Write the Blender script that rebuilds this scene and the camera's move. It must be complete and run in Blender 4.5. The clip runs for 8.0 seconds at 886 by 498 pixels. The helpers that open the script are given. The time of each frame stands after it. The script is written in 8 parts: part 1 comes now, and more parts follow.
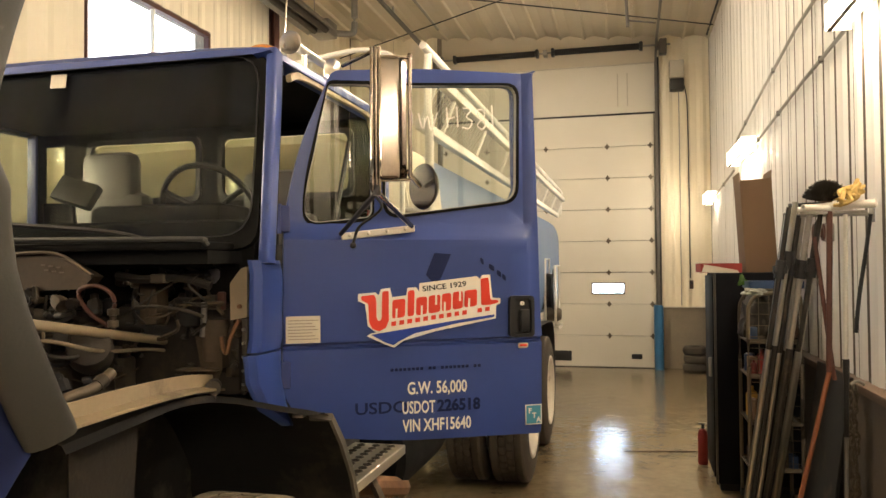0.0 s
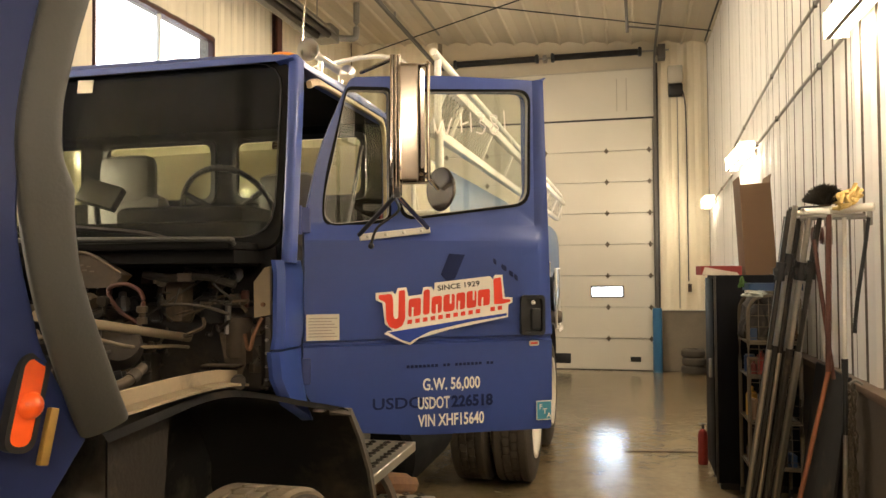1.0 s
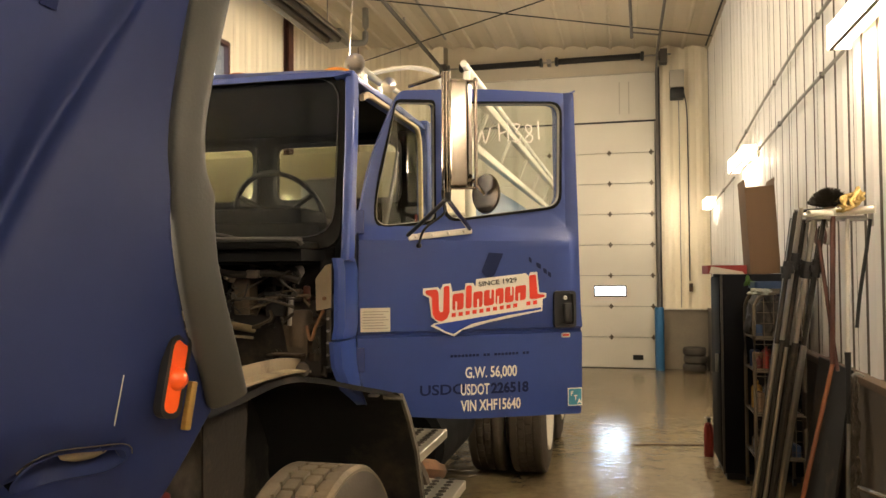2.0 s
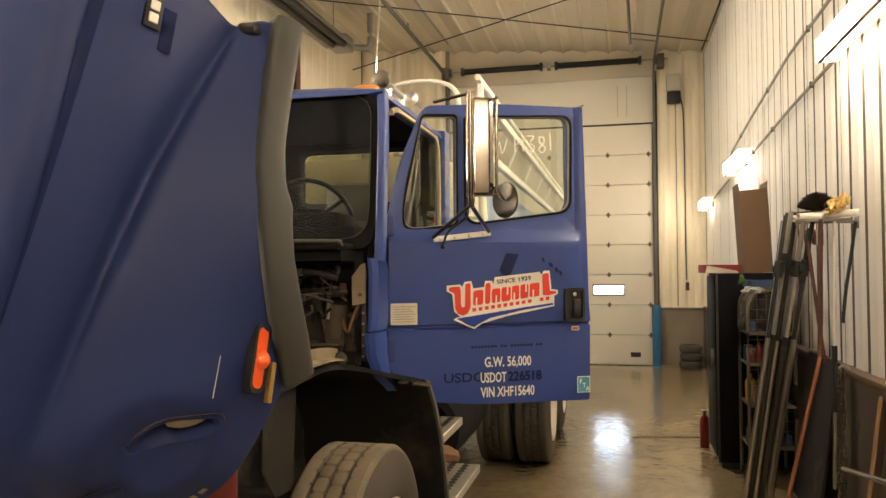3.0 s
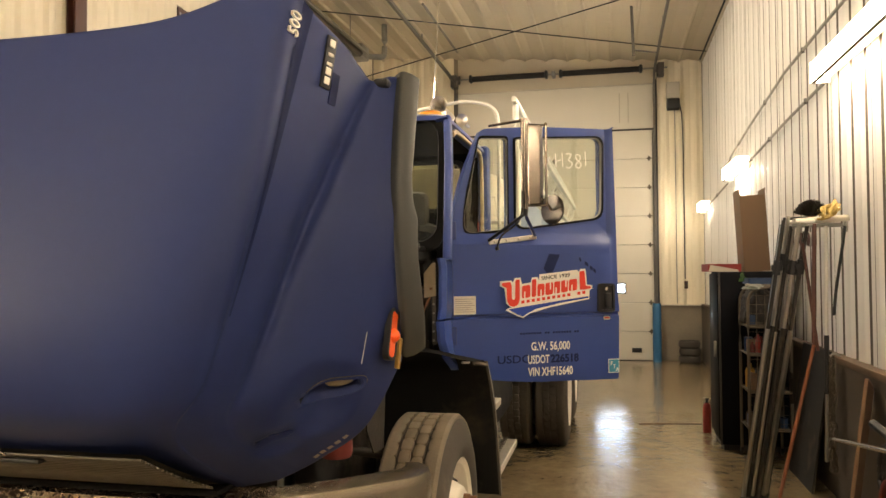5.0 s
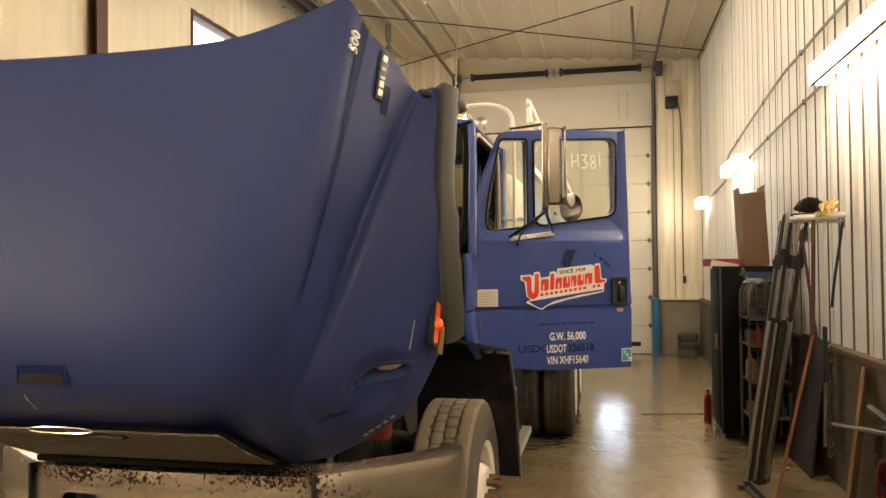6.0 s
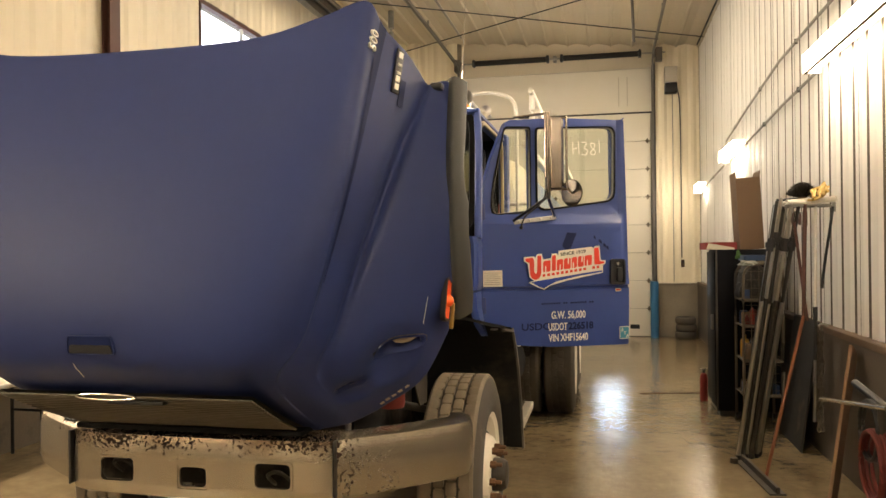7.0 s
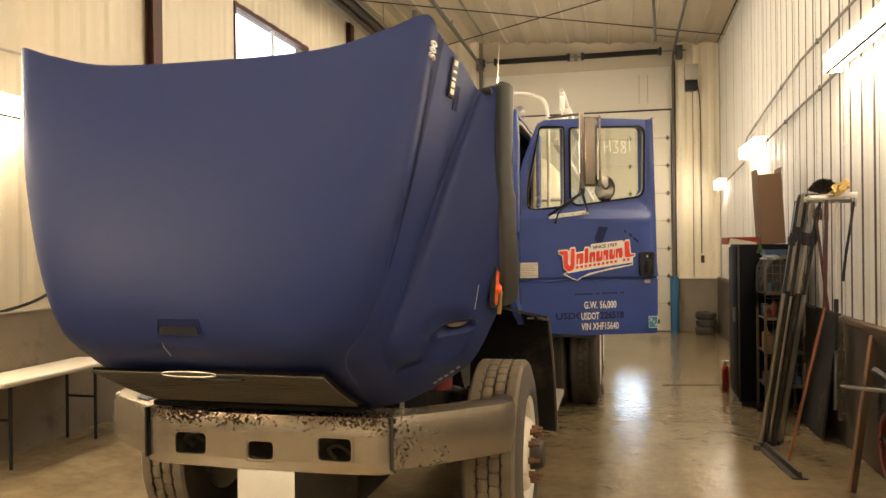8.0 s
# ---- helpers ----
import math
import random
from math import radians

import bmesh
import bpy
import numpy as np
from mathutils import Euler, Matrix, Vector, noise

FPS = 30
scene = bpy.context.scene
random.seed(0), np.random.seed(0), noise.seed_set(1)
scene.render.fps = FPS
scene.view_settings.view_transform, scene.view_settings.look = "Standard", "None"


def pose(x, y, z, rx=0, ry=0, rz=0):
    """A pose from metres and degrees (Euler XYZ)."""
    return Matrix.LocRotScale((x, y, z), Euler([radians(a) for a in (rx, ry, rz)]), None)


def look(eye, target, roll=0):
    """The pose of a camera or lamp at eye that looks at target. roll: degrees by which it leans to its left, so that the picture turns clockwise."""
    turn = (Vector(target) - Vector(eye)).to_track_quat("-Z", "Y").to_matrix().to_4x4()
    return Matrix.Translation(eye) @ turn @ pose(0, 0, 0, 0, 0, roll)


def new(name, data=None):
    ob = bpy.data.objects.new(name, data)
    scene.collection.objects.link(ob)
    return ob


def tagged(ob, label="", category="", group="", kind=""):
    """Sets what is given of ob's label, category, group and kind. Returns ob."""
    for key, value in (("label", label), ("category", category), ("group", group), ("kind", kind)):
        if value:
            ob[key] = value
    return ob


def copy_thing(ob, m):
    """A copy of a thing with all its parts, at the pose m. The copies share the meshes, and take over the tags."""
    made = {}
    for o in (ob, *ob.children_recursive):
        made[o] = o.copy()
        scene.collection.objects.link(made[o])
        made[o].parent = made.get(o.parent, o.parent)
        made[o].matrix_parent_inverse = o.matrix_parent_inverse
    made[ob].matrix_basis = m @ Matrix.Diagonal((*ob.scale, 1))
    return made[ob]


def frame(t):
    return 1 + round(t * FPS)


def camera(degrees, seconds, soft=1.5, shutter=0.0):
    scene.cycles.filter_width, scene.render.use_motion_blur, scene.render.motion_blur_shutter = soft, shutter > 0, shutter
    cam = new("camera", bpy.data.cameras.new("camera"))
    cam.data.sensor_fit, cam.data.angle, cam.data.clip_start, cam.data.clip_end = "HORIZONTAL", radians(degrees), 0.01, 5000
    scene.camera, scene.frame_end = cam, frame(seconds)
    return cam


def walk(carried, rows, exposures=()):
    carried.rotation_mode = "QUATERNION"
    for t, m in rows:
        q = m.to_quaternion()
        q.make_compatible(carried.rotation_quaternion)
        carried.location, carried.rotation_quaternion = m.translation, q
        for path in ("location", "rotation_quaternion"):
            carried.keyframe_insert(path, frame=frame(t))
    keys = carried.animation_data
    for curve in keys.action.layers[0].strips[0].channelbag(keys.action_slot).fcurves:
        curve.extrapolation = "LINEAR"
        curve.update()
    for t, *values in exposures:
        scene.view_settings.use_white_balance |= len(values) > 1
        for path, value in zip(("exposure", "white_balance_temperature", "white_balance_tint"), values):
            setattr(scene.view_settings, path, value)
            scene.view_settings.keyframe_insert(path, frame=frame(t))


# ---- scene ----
cam = camera(60.5, 8.0)
PATH = [
    (0, (2.12, -0.999, 1.719), (1.64, 0.942, 1.766), -0.5),
    (0.5, (2.131, -1.024, 1.707), (1.655, 0.918, 1.761), -0.4),
    (1, (2.079, -1.103, 1.706), (1.608, 0.839, 1.763), -0.4),
    (1.5, (2.001, -1.235, 1.697), (1.535, 0.709, 1.756), -0.4),
    (3, (1.928, -1.702, 1.693), (1.477, 0.246, 1.75), -0.4),
    (3.5, (1.873, -1.868, 1.679), (1.427, 0.081, 1.737), -0.4),
    (4, (1.85, -2.035, 1.69), (1.407, -0.085, 1.744), -0.4),
    (4.5, (1.835, -2.198, 1.683), (1.397, -0.248, 1.74), -0.6),
    (5, (1.761, -2.34, 1.687), (1.328, -0.388, 1.743), -0.4),
    (6.3, (1.652, -2.675, 1.676), (1.235, -0.72, 1.72), -0.6),
    (6.5, (1.659, -2.722, 1.657), (1.24, -0.767, 1.703), -0.6),
    (7, (1.663, -2.82, 1.667), (1.244, -0.864, 1.673), -0.6),
    (7.5, (1.631, -2.934, 1.653), (1.192, -0.983, 1.651), -0.6),
    (8, (1.579, -3.095, 1.647), (1.121, -1.148, 1.645), -0.6),
]
walk(cam, [(t, look(eye, target, roll)) for t, eye, target, roll in PATH], [(0.0, 2.38), (8.0, 2.38)])

# ---- world and lights ----
world = bpy.data.worlds.new("sky")
scene.world = world
world.use_nodes = True
_wn = world.node_tree.nodes
_sky = _wn.new("ShaderNodeTexSky")
_sky.sky_type, _sky.sun_disc = "NISHITA", False
_sky.sun_elevation, _sky.sun_rotation = radians(32.6), radians(-35.5)
_wn["Background"].inputs["Strength"].default_value = 0.15
world.node_tree.links.new(_sky.outputs["Color"], _wn["Background"].inputs["Color"])
sun = new("sun", bpy.data.lights.new("sun", "SUN"))
sun.data.energy, sun.data.angle, sun.data.color = 5.0, radians(0.5), (1.0, 0.95, 0.88)
sun.matrix_world = look((10, 18, 11), (0, 4, 0))

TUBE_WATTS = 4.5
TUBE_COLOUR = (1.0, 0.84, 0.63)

# ---- materials ----


def nodes_of(name):
    m = bpy.data.materials.new(name)
    m.use_nodes = True
    return m, m.node_tree.nodes, m.node_tree.links, m.node_tree.nodes["Principled BSDF"]


def surface(name, colour, rough=0.5, metal=0.0, vary=0.12, scale=3.0, grain=60.0, bump=0.1, dirt=None, dirt_amount=0.0,
            dirt_scale=1.5, coat=0.0, stretch=(1, 1, 1), tone=0.0, spec=0.5):
    """A worn surface: base colour varied at two scales, with stains, fine relief and uneven gloss."""
    m, n, l, b = nodes_of(name)
    co = n.new("ShaderNodeTexCoord")
    mp = n.new("ShaderNodeMapping")
    mp.inputs["Scale"].default_value = stretch
    l.new(co.outputs["Object"], mp.inputs["Vector"])
    big, fine = n.new("ShaderNodeTexNoise"), n.new("ShaderNodeTexNoise")
    big.inputs["Scale"].default_value, big.inputs["Detail"].default_value = scale, 5
    fine.inputs["Scale"].default_value, fine.inputs["Detail"].default_value = grain, 3
    for t in (big, fine):
        l.new(mp.outputs["Vector"], t.inputs["Vector"])
    mix = n.new("ShaderNodeMix")
    mix.data_type = "RGBA"
    c = Vector(colour)
    mix.inputs["A"].default_value = (*(c * (1 - vary)), 1)
    mix.inputs["B"].default_value = (*[min(1, v) for v in c * (1 + vary)], 1)
    add = n.new("ShaderNodeMath")
    add.operation = "MULTIPLY_ADD"
    l.new(fine.outputs["Fac"], add.inputs[0])
    add.inputs[1].default_value = 0.4
    sub = n.new("ShaderNodeMath")
    sub.operation = "MULTIPLY_ADD"
    l.new(big.outputs["Fac"], sub.inputs[0])
    sub.inputs[1].default_value, sub.inputs[2].default_value = 1.3, -0.35
    l.new(sub.outputs[0], add.inputs[2])
    l.new(add.outputs[0], mix.inputs["Factor"])
    out = mix.outputs["Result"]
    if tone:
        oi = n.new("ShaderNodeObjectInfo")
        hs = n.new("ShaderNodeHueSaturation")
        mr = n.new("ShaderNodeMapRange")
        mr.inputs["To Min"].default_value, mr.inputs["To Max"].default_value = 1 - tone, 1 + tone
        l.new(oi.outputs["Random"], mr.inputs["Value"])
        l.new(mr.outputs["Result"], hs.inputs["Value"])
        l.new(out, hs.inputs["Color"])
        out = hs.outputs["Color"]
    if dirt:
        dn = n.new("ShaderNodeTexNoise")
        dn.inputs["Scale"].default_value, dn.inputs["Detail"].default_value = dirt_scale, 8
        dn.inputs["Roughness"].default_value = 0.65
        l.new(mp.outputs["Vector"], dn.inputs["Vector"])
        ramp = n.new("ShaderNodeMapRange")
        ramp.inputs["From Min"].default_value = 0.72 - 0.4 * dirt_amount
        ramp.inputs["From Max"].default_value = 0.86 - 0.3 * dirt_amount
        l.new(dn.outputs["Fac"], ramp.inputs["Value"])
        dm = n.new("ShaderNodeMix")
        dm.data_type = "RGBA"
        dm.inputs["B"].default_value = (*dirt, 1)
        l.new(out, dm.inputs["A"])
        l.new(ramp.outputs["Result"], dm.inputs["Factor"])
        out = dm.outputs["Result"]
    l.new(out, b.inputs["Base Color"])
    rr = n.new("ShaderNodeMapRange")
    rr.inputs["To Min"].default_value, rr.inputs["To Max"].default_value = max(0.02, rough * 0.8), min(1, rough * 1.2)
    l.new(big.outputs["Fac"], rr.inputs["Value"])
    l.new(rr.outputs["Result"], b.inputs["Roughness"])
    b.inputs["Metallic"].default_value = metal
    b.inputs["Coat Weight"].default_value = coat
    b.inputs["Coat Roughness"].default_value = 0.15
    b.inputs["Specular IOR Level"].default_value = spec
    if bump:
        bp = n.new("ShaderNodeBump")
        bp.inputs["Strength"].default_value, bp.inputs["Distance"].default_value = bump, 0.004
        l.new(fine.outputs["Fac"], bp.inputs["Height"])
        l.new(bp.outputs["Normal"], b.inputs["Normal"])
    return m


def glow(name, colour, strength):
    m, n, l, b = nodes_of(name)
    b.inputs["Base Color"].default_value = (*colour, 1)
    b.inputs["Emission Color"].default_value = (*colour, 1)
    b.inputs["Emission Strength"].default_value = strength
    return m


def glass(name, tint=(0.9, 0.95, 0.92), rough=0.02, sheen=0.5, least=0.035, dust_haze=0.0):
    """Thin sheet glass: clear, with a mirror sheen that grows at a slant."""
    m, n, l, b = nodes_of(name)
    n.remove(b)
    tr, gl, mx, lw, pw, mr = (n.new(k) for k in ("ShaderNodeBsdfTransparent", "ShaderNodeBsdfGlossy", "ShaderNodeMixShader", "ShaderNodeLayerWeight", "ShaderNodeMath", "ShaderNodeMapRange"))
    tr.inputs["Color"].default_value = (*tint, 1)
    gl.inputs["Roughness"].default_value = rough
    pw.operation, pw.inputs[1].default_value = "POWER", 4.0
    l.new(lw.outputs["Facing"], pw.inputs[0])
    mr.inputs["To Min"].default_value, mr.inputs["To Max"].default_value = least, sheen
    l.new(pw.outputs[0], mr.inputs["Value"])
    l.new(mr.outputs["Result"], mx.inputs["Fac"])
    l.new(tr.outputs[0], mx.inputs[1])
    l.new(gl.outputs[0], mx.inputs[2])
    out = mx.outputs[0]
    if dust_haze:
        # a thin dust film with wiped and rain-run streaks, tinted blue to paint daylight haze
        co, mp, tx, fr, df, md = (n.new(k) for k in ("ShaderNodeTexCoord", "ShaderNodeMapping", "ShaderNodeTexNoise", "ShaderNodeMapRange", "ShaderNodeBsdfDiffuse", "ShaderNodeMixShader"))
        mp.inputs["Scale"].default_value = (9.0, 2.0, 1.1)
        l.new(co.outputs["Object"], mp.inputs["Vector"])
        tx.inputs["Scale"].default_value, tx.inputs["Detail"].default_value = 2.2, 6
        l.new(mp.outputs["Vector"], tx.inputs["Vector"])
        fr.inputs["From Min"].default_value, fr.inputs["From Max"].default_value = 0.3, 0.75
        fr.inputs["To Min"].default_value, fr.inputs["To Max"].default_value = dust_haze * 0.45, dust_haze * 1.6
        l.new(tx.outputs["Fac"], fr.inputs["Value"])
        df.inputs["Color"].default_value = (0.44, 0.48, 0.62, 1)
        l.new(fr.outputs["Result"], md.inputs["Fac"])
        l.new(out, md.inputs[1])
        l.new(df.outputs[0], md.inputs[2])
        out = md.outputs[0]
    l.new(out, n["Material Output"].inputs["Surface"])
    return m


BLUE = surface("blue_paint", (0.030, 0.061, 0.255), 0.40, vary=0.10, scale=1.2, grain=35, bump=0.03, dirt=(0.07, 0.075, 0.11), dirt_amount=0.22, dirt_scale=1.1, coat=0.03)
# the cab's blue with its base darkened to offset strong light on the hood
HOOD_BLUE = surface("faded_blue_fibreglass_darkened", (0.0145, 0.0260, 0.106), 0.58, vary=0.14, scale=0.9, grain=26, bump=0.03, dirt=(0.034, 0.046, 0.115), dirt_amount=0.25, dirt_scale=0.9, spec=0.34)
BLUE_DULL = surface("blue_paint_dull", (0.024, 0.040, 0.165), 0.5, vary=0.12, scale=2.0, grain=40, bump=0.05, dirt=(0.06, 0.06, 0.07), dirt_amount=0.3)
BLUE_DARK = surface("blue_decal_shadow", (0.009, 0.017, 0.075), 0.5, bump=0.02, spec=0.2)
STRIPE_AND_SHADE = surface("dark_blue_stripe_and_recess_shade", (0.008, 0.014, 0.062), 0.6, vary=0.1, bump=0.02, spec=0.12)
GRILLE = surface("dusty_grey_grille", (0.072, 0.060, 0.040), 0.6, vary=0.35, scale=3, bump=0.1, dirt=(0.022, 0.018, 0.013), dirt_amount=0.45, dirt_scale=3.5)
DUSTY_BEIGE = surface("dusty_beige_panel", (0.24, 0.195, 0.13), 0.7, vary=0.2, scale=6, bump=0.1, dirt=(0.08, 0.06, 0.04), dirt_amount=0.3, dirt_scale=8)
LINER_BEIGE = surface("stained_beige_steel", (0.27, 0.215, 0.14), 0.65, vary=0.2, scale=4, bump=0.1, dirt=(0.12, 0.09, 0.06), dirt_amount=0.35, dirt_scale=5)
GLOSS_BLACK = surface("glossy_black_shell", (0.045, 0.036, 0.028), 0.2, 0.5, vary=0.3, scale=14, bump=0.0, coat=0.5)
SHELL = surface("hazy_polished_steel", (0.25, 0.215, 0.18), 0.16, 1.0, vary=0.15, scale=4, bump=0.03)
RUBBER_GREY = surface("grey_plastic_trim", (0.0496, 0.0512, 0.0480), 0.62, vary=0.15, scale=4, grain=160, bump=0.15, dirt=(0.14, 0.13, 0.11), dirt_amount=0.15)
BLACK = surface("black_plastic", (0.012, 0.012, 0.013), 0.45, vary=0.2, scale=5, bump=0.1)
LINER = surface("dusty_black_liner", (0.016, 0.015, 0.014), 0.8, vary=0.3, scale=3, bump=0.2, dirt=(0.13, 0.11, 0.085), dirt_amount=0.62, dirt_scale=2.6, spec=0.3)
FLAP_EDGE = surface("worn_grey_flap_edge", (0.10, 0.088, 0.07), 0.7, vary=0.25, scale=6, bump=0.1)
FLAP = surface("dusty_black_flap", (0.018, 0.017, 0.016), 0.75, vary=0.3, scale=3, bump=0.2, dirt=(0.085, 0.066, 0.045), dirt_amount=0.46, dirt_scale=3.4, spec=0.4)
TYRE_DUSTY = surface("dusty_tyre_rubber", (0.070, 0.060, 0.047), 0.85, vary=0.25, scale=6, grain=90, bump=0.3, dirt=(0.13, 0.11, 0.08), dirt_amount=0.3, dirt_scale=5)
TYRE = surface("tyre_rubber", (0.060, 0.048, 0.034), 0.85, vary=0.3, scale=6, grain=90, bump=0.3, dirt=(0.12, 0.095, 0.065), dirt_amount=0.3, dirt_scale=4)
OLD_RUBBER = surface("dusty_old_rubber", (0.075, 0.064, 0.050), 0.9, vary=0.3, scale=6, bump=0.3)
TREAD = surface("dusty_tread_rubber", (0.185, 0.150, 0.105), 0.9, vary=0.3, scale=8, grain=90, bump=0.3)
WHITE_RIM = surface("white_painted_wheel", (0.72, 0.67, 0.57), 0.5, vary=0.12, dirt=(0.2, 0.15, 0.1), dirt_amount=0.3, dirt_scale=7)
RUST = surface("rusty_steel", (0.15, 0.075, 0.035), 0.85, vary=0.45, scale=14, bump=0.4)
CHROME = surface("polished_chrome", (0.78, 0.76, 0.72), 0.12, 1.0, vary=0.04, bump=0.02)
CHROME_CLEAN = surface("bright_chrome", (0.85, 0.83, 0.80), 0.10, 1.0, vary=0.03, bump=0.0)
BRUSHED = surface("satin_stainless", (0.60, 0.57, 0.52), 0.34, 1.0, vary=0.08, scale=3, grain=120, bump=0.06)
STEEL = surface("dull_galvanised_steel", (0.33, 0.32, 0.30), 0.48, 0.9, vary=0.22, scale=8, bump=0.1, dirt=(0.12, 0.1, 0.08), dirt_amount=0.2)
ALU_STEP = surface("aluminium_step", (0.55, 0.52, 0.45), 0.4, 0.85, vary=0.15, scale=8, bump=0.15, dirt=(0.16, 0.13, 0.1), dirt_amount=0.2, dirt_scale=9)
IRON = surface("greasy_cast_iron", (0.050, 0.041, 0.031), 0.6, 0.2, vary=0.45, scale=9, bump=0.4, dirt=(0.16, 0.125, 0.085), dirt_amount=0.3, dirt_scale=6)
IRON_BROWN = surface("brown_dusty_steel", (0.062, 0.044, 0.027), 0.75, vary=0.4, scale=9, bump=0.3, dirt=(0.16, 0.115, 0.068), dirt_amount=0.35, dirt_scale=9)
IRON_DARK = surface("oily_black_iron", (0.022, 0.0175, 0.0125), 0.6, 0.15, vary=0.45, scale=9, bump=0.4, dirt=(0.075, 0.052, 0.03), dirt_amount=0.35, dirt_scale=7)
IRON_PALE = surface("oily_aluminium_casting", (0.125, 0.10, 0.072), 0.5, 0.4, vary=0.35, scale=9, bump=0.3, dirt=(0.05, 0.04, 0.03), dirt_amount=0.3, dirt_scale=6)
BEIGE = surface("beige_painted_steel", (0.48, 0.38, 0.25), 0.6, vary=0.18, scale=5, bump=0.1, dirt=(0.13, 0.1, 0.07), dirt_amount=0.25, dirt_scale=6)
RED_HOSE = surface("red_rubber_hose", (0.14, 0.018, 0.014), 0.5, vary=0.2)
WHITE_PIPE = surface("white_painted_pipe", (0.74, 0.71, 0.64), 0.4, vary=0.08, bump=0.05)
TANK_PAINT = surface("grey_blue_tank_paint", (0.075, 0.15, 0.30), 0.42, vary=0.1, scale=1.5, bump=0.03)
MESH = surface("expanded_steel_mesh", (0.13, 0.125, 0.115), 0.55, 0.7, vary=0.2)
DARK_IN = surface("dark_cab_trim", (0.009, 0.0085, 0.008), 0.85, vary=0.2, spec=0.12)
SEAT = surface("grey_seat_vinyl", (0.075, 0.07, 0.063), 0.5, vary=0.15)
ORANGE = surface("orange_lens", (0.90, 0.11, 0.012), 0.3, vary=0.1, scale=20, bump=0.1, coat=0.4)
AMBER = surface("amber_lens", (0.75, 0.27, 0.03), 0.3, vary=0.1, bump=0.05, coat=0.4)
BRASS_LENS = surface("yellowed_reflector", (0.36, 0.22, 0.06), 0.3, 0.3, vary=0.3, scale=20)
RED = surface("red_paint", (0.26, 0.022, 0.016), 0.45, vary=0.15)
DARK_RED = surface("dark_red_primer_steel", (0.075, 0.024, 0.015), 0.55, vary=0.15)
WHITE_VINYL = surface("white_vinyl", (0.82, 0.78, 0.70), 0.45, vary=0.04, bump=0.0)
RED_VINYL = surface("red_vinyl", (0.72, 0.045, 0.02), 0.45, vary=0.06, bump=0.0)
BLUE_VINYL = surface("royal_blue_vinyl", (0.012, 0.045, 0.32), 0.45, vary=0.06, bump=0.0)
BLACK_VINYL = surface("black_vinyl", (0.015, 0.015, 0.018), 0.5, vary=0.05, bump=0.0)
TEAL_VINYL = surface("pale_blue_sticker", (0.06, 0.29, 0.42), 0.45, vary=0.08, bump=0.0)
PAPER = surface("aged_paper_sticker", (0.62, 0.57, 0.46), 0.6, vary=0.08, scale=20, bump=0.0)
INK = surface("faded_print", (0.30, 0.26, 0.20), 0.7, bump=0.0)
GLASS_REAR = glass("dusty_rear_glass", (0.72, 0.73, 0.65), 0.03, 0.25, 0.02)
GLASS_CLEAR = glass("door_glass", (0.90, 0.92, 0.86), 0.02, 0.5, 0.075)
GLASS_DARK = glass("windscreen_glass", (0.80, 0.82, 0.75), 0.03, 0.2, 0.012, 0.016)
WINDOW_GLASS = glass("window_glass", (0.97, 0.98, 0.99))
MIRROR = surface("mirror_silver", (0.85, 0.85, 0.85), 0.03, 1.0, vary=0.02, bump=0.0)
CLAD = surface("white_ribbed_steel", (0.80, 0.78, 0.74), 0.42, vary=0.05, scale=1.2, grain=30, bump=0.03, dirt=(0.46, 0.41, 0.33), dirt_amount=0.2, dirt_scale=1.6, stretch=(1, 1, 0.35), tone=0.03)
CLAD_CREAM = surface("cream_ribbed_steel", (0.80, 0.72, 0.55), 0.45, vary=0.05, scale=1.2, grain=30, bump=0.03, dirt=(0.55, 0.46, 0.31), dirt_amount=0.2, dirt_scale=1.6, stretch=(1, 1, 0.35), tone=0.03)
CEIL = surface("white_vinyl_insulation", (0.57, 0.50, 0.375), 0.6, vary=0.08, scale=0.8, grain=12, bump=0.15, dirt=(0.4, 0.33, 0.24), dirt_amount=0.2)
CONCRETE_WALL = surface("grey_brown_concrete", (0.25, 0.21, 0.155), 0.85, vary=0.25, scale=2.2, grain=45, bump=0.3, dirt=(0.09, 0.075, 0.06), dirt_amount=0.3, dirt_scale=1.8)
SILL_BROWN = surface("brown_stained_sill", (0.12, 0.076, 0.046), 0.65, vary=0.25, scale=3, bump=0.15)
GRIMY_WALL = surface("grimy_brown_concrete", (0.105, 0.084, 0.062), 0.85, vary=0.3, scale=2.2, grain=45, bump=0.3, dirt=(0.045, 0.036, 0.028), dirt_amount=0.4, dirt_scale=1.8)
FLASHING = surface("dusty_cream_flashing", (0.50, 0.46, 0.38), 0.6, vary=0.12)
DOOR_PANEL = surface("white_sectional_door", (0.66, 0.62, 0.53), 0.5, vary=0.05, scale=1.5, grain=140, bump=0.08, dirt=(0.5, 0.43, 0.33), dirt_amount=0.2, dirt_scale=1.2)
BOLLARD = surface("blue_bollard_paint", (0.03, 0.14, 0.30), 0.5, vary=0.15, dirt=(0.1, 0.1, 0.1), dirt_amount=0.2)
POLE_STEEL = surface("dull_pole_steel", (0.46, 0.44, 0.40), 0.30, 0.95, vary=0.2, scale=6, bump=0.08, dirt=(0.05, 0.045, 0.04), dirt_amount=0.25, dirt_scale=5, stretch=(1, 1, 0.15))
SPRING = surface("black_spring_steel", (0.018, 0.016, 0.015), 0.6, 0.3, vary=0.3, scale=40, bump=0.3)
CARDBOARD = surface("brown_cardboard", (0.17, 0.105, 0.06), 0.85, vary=0.1, scale=3, grain=120, bump=0.1)
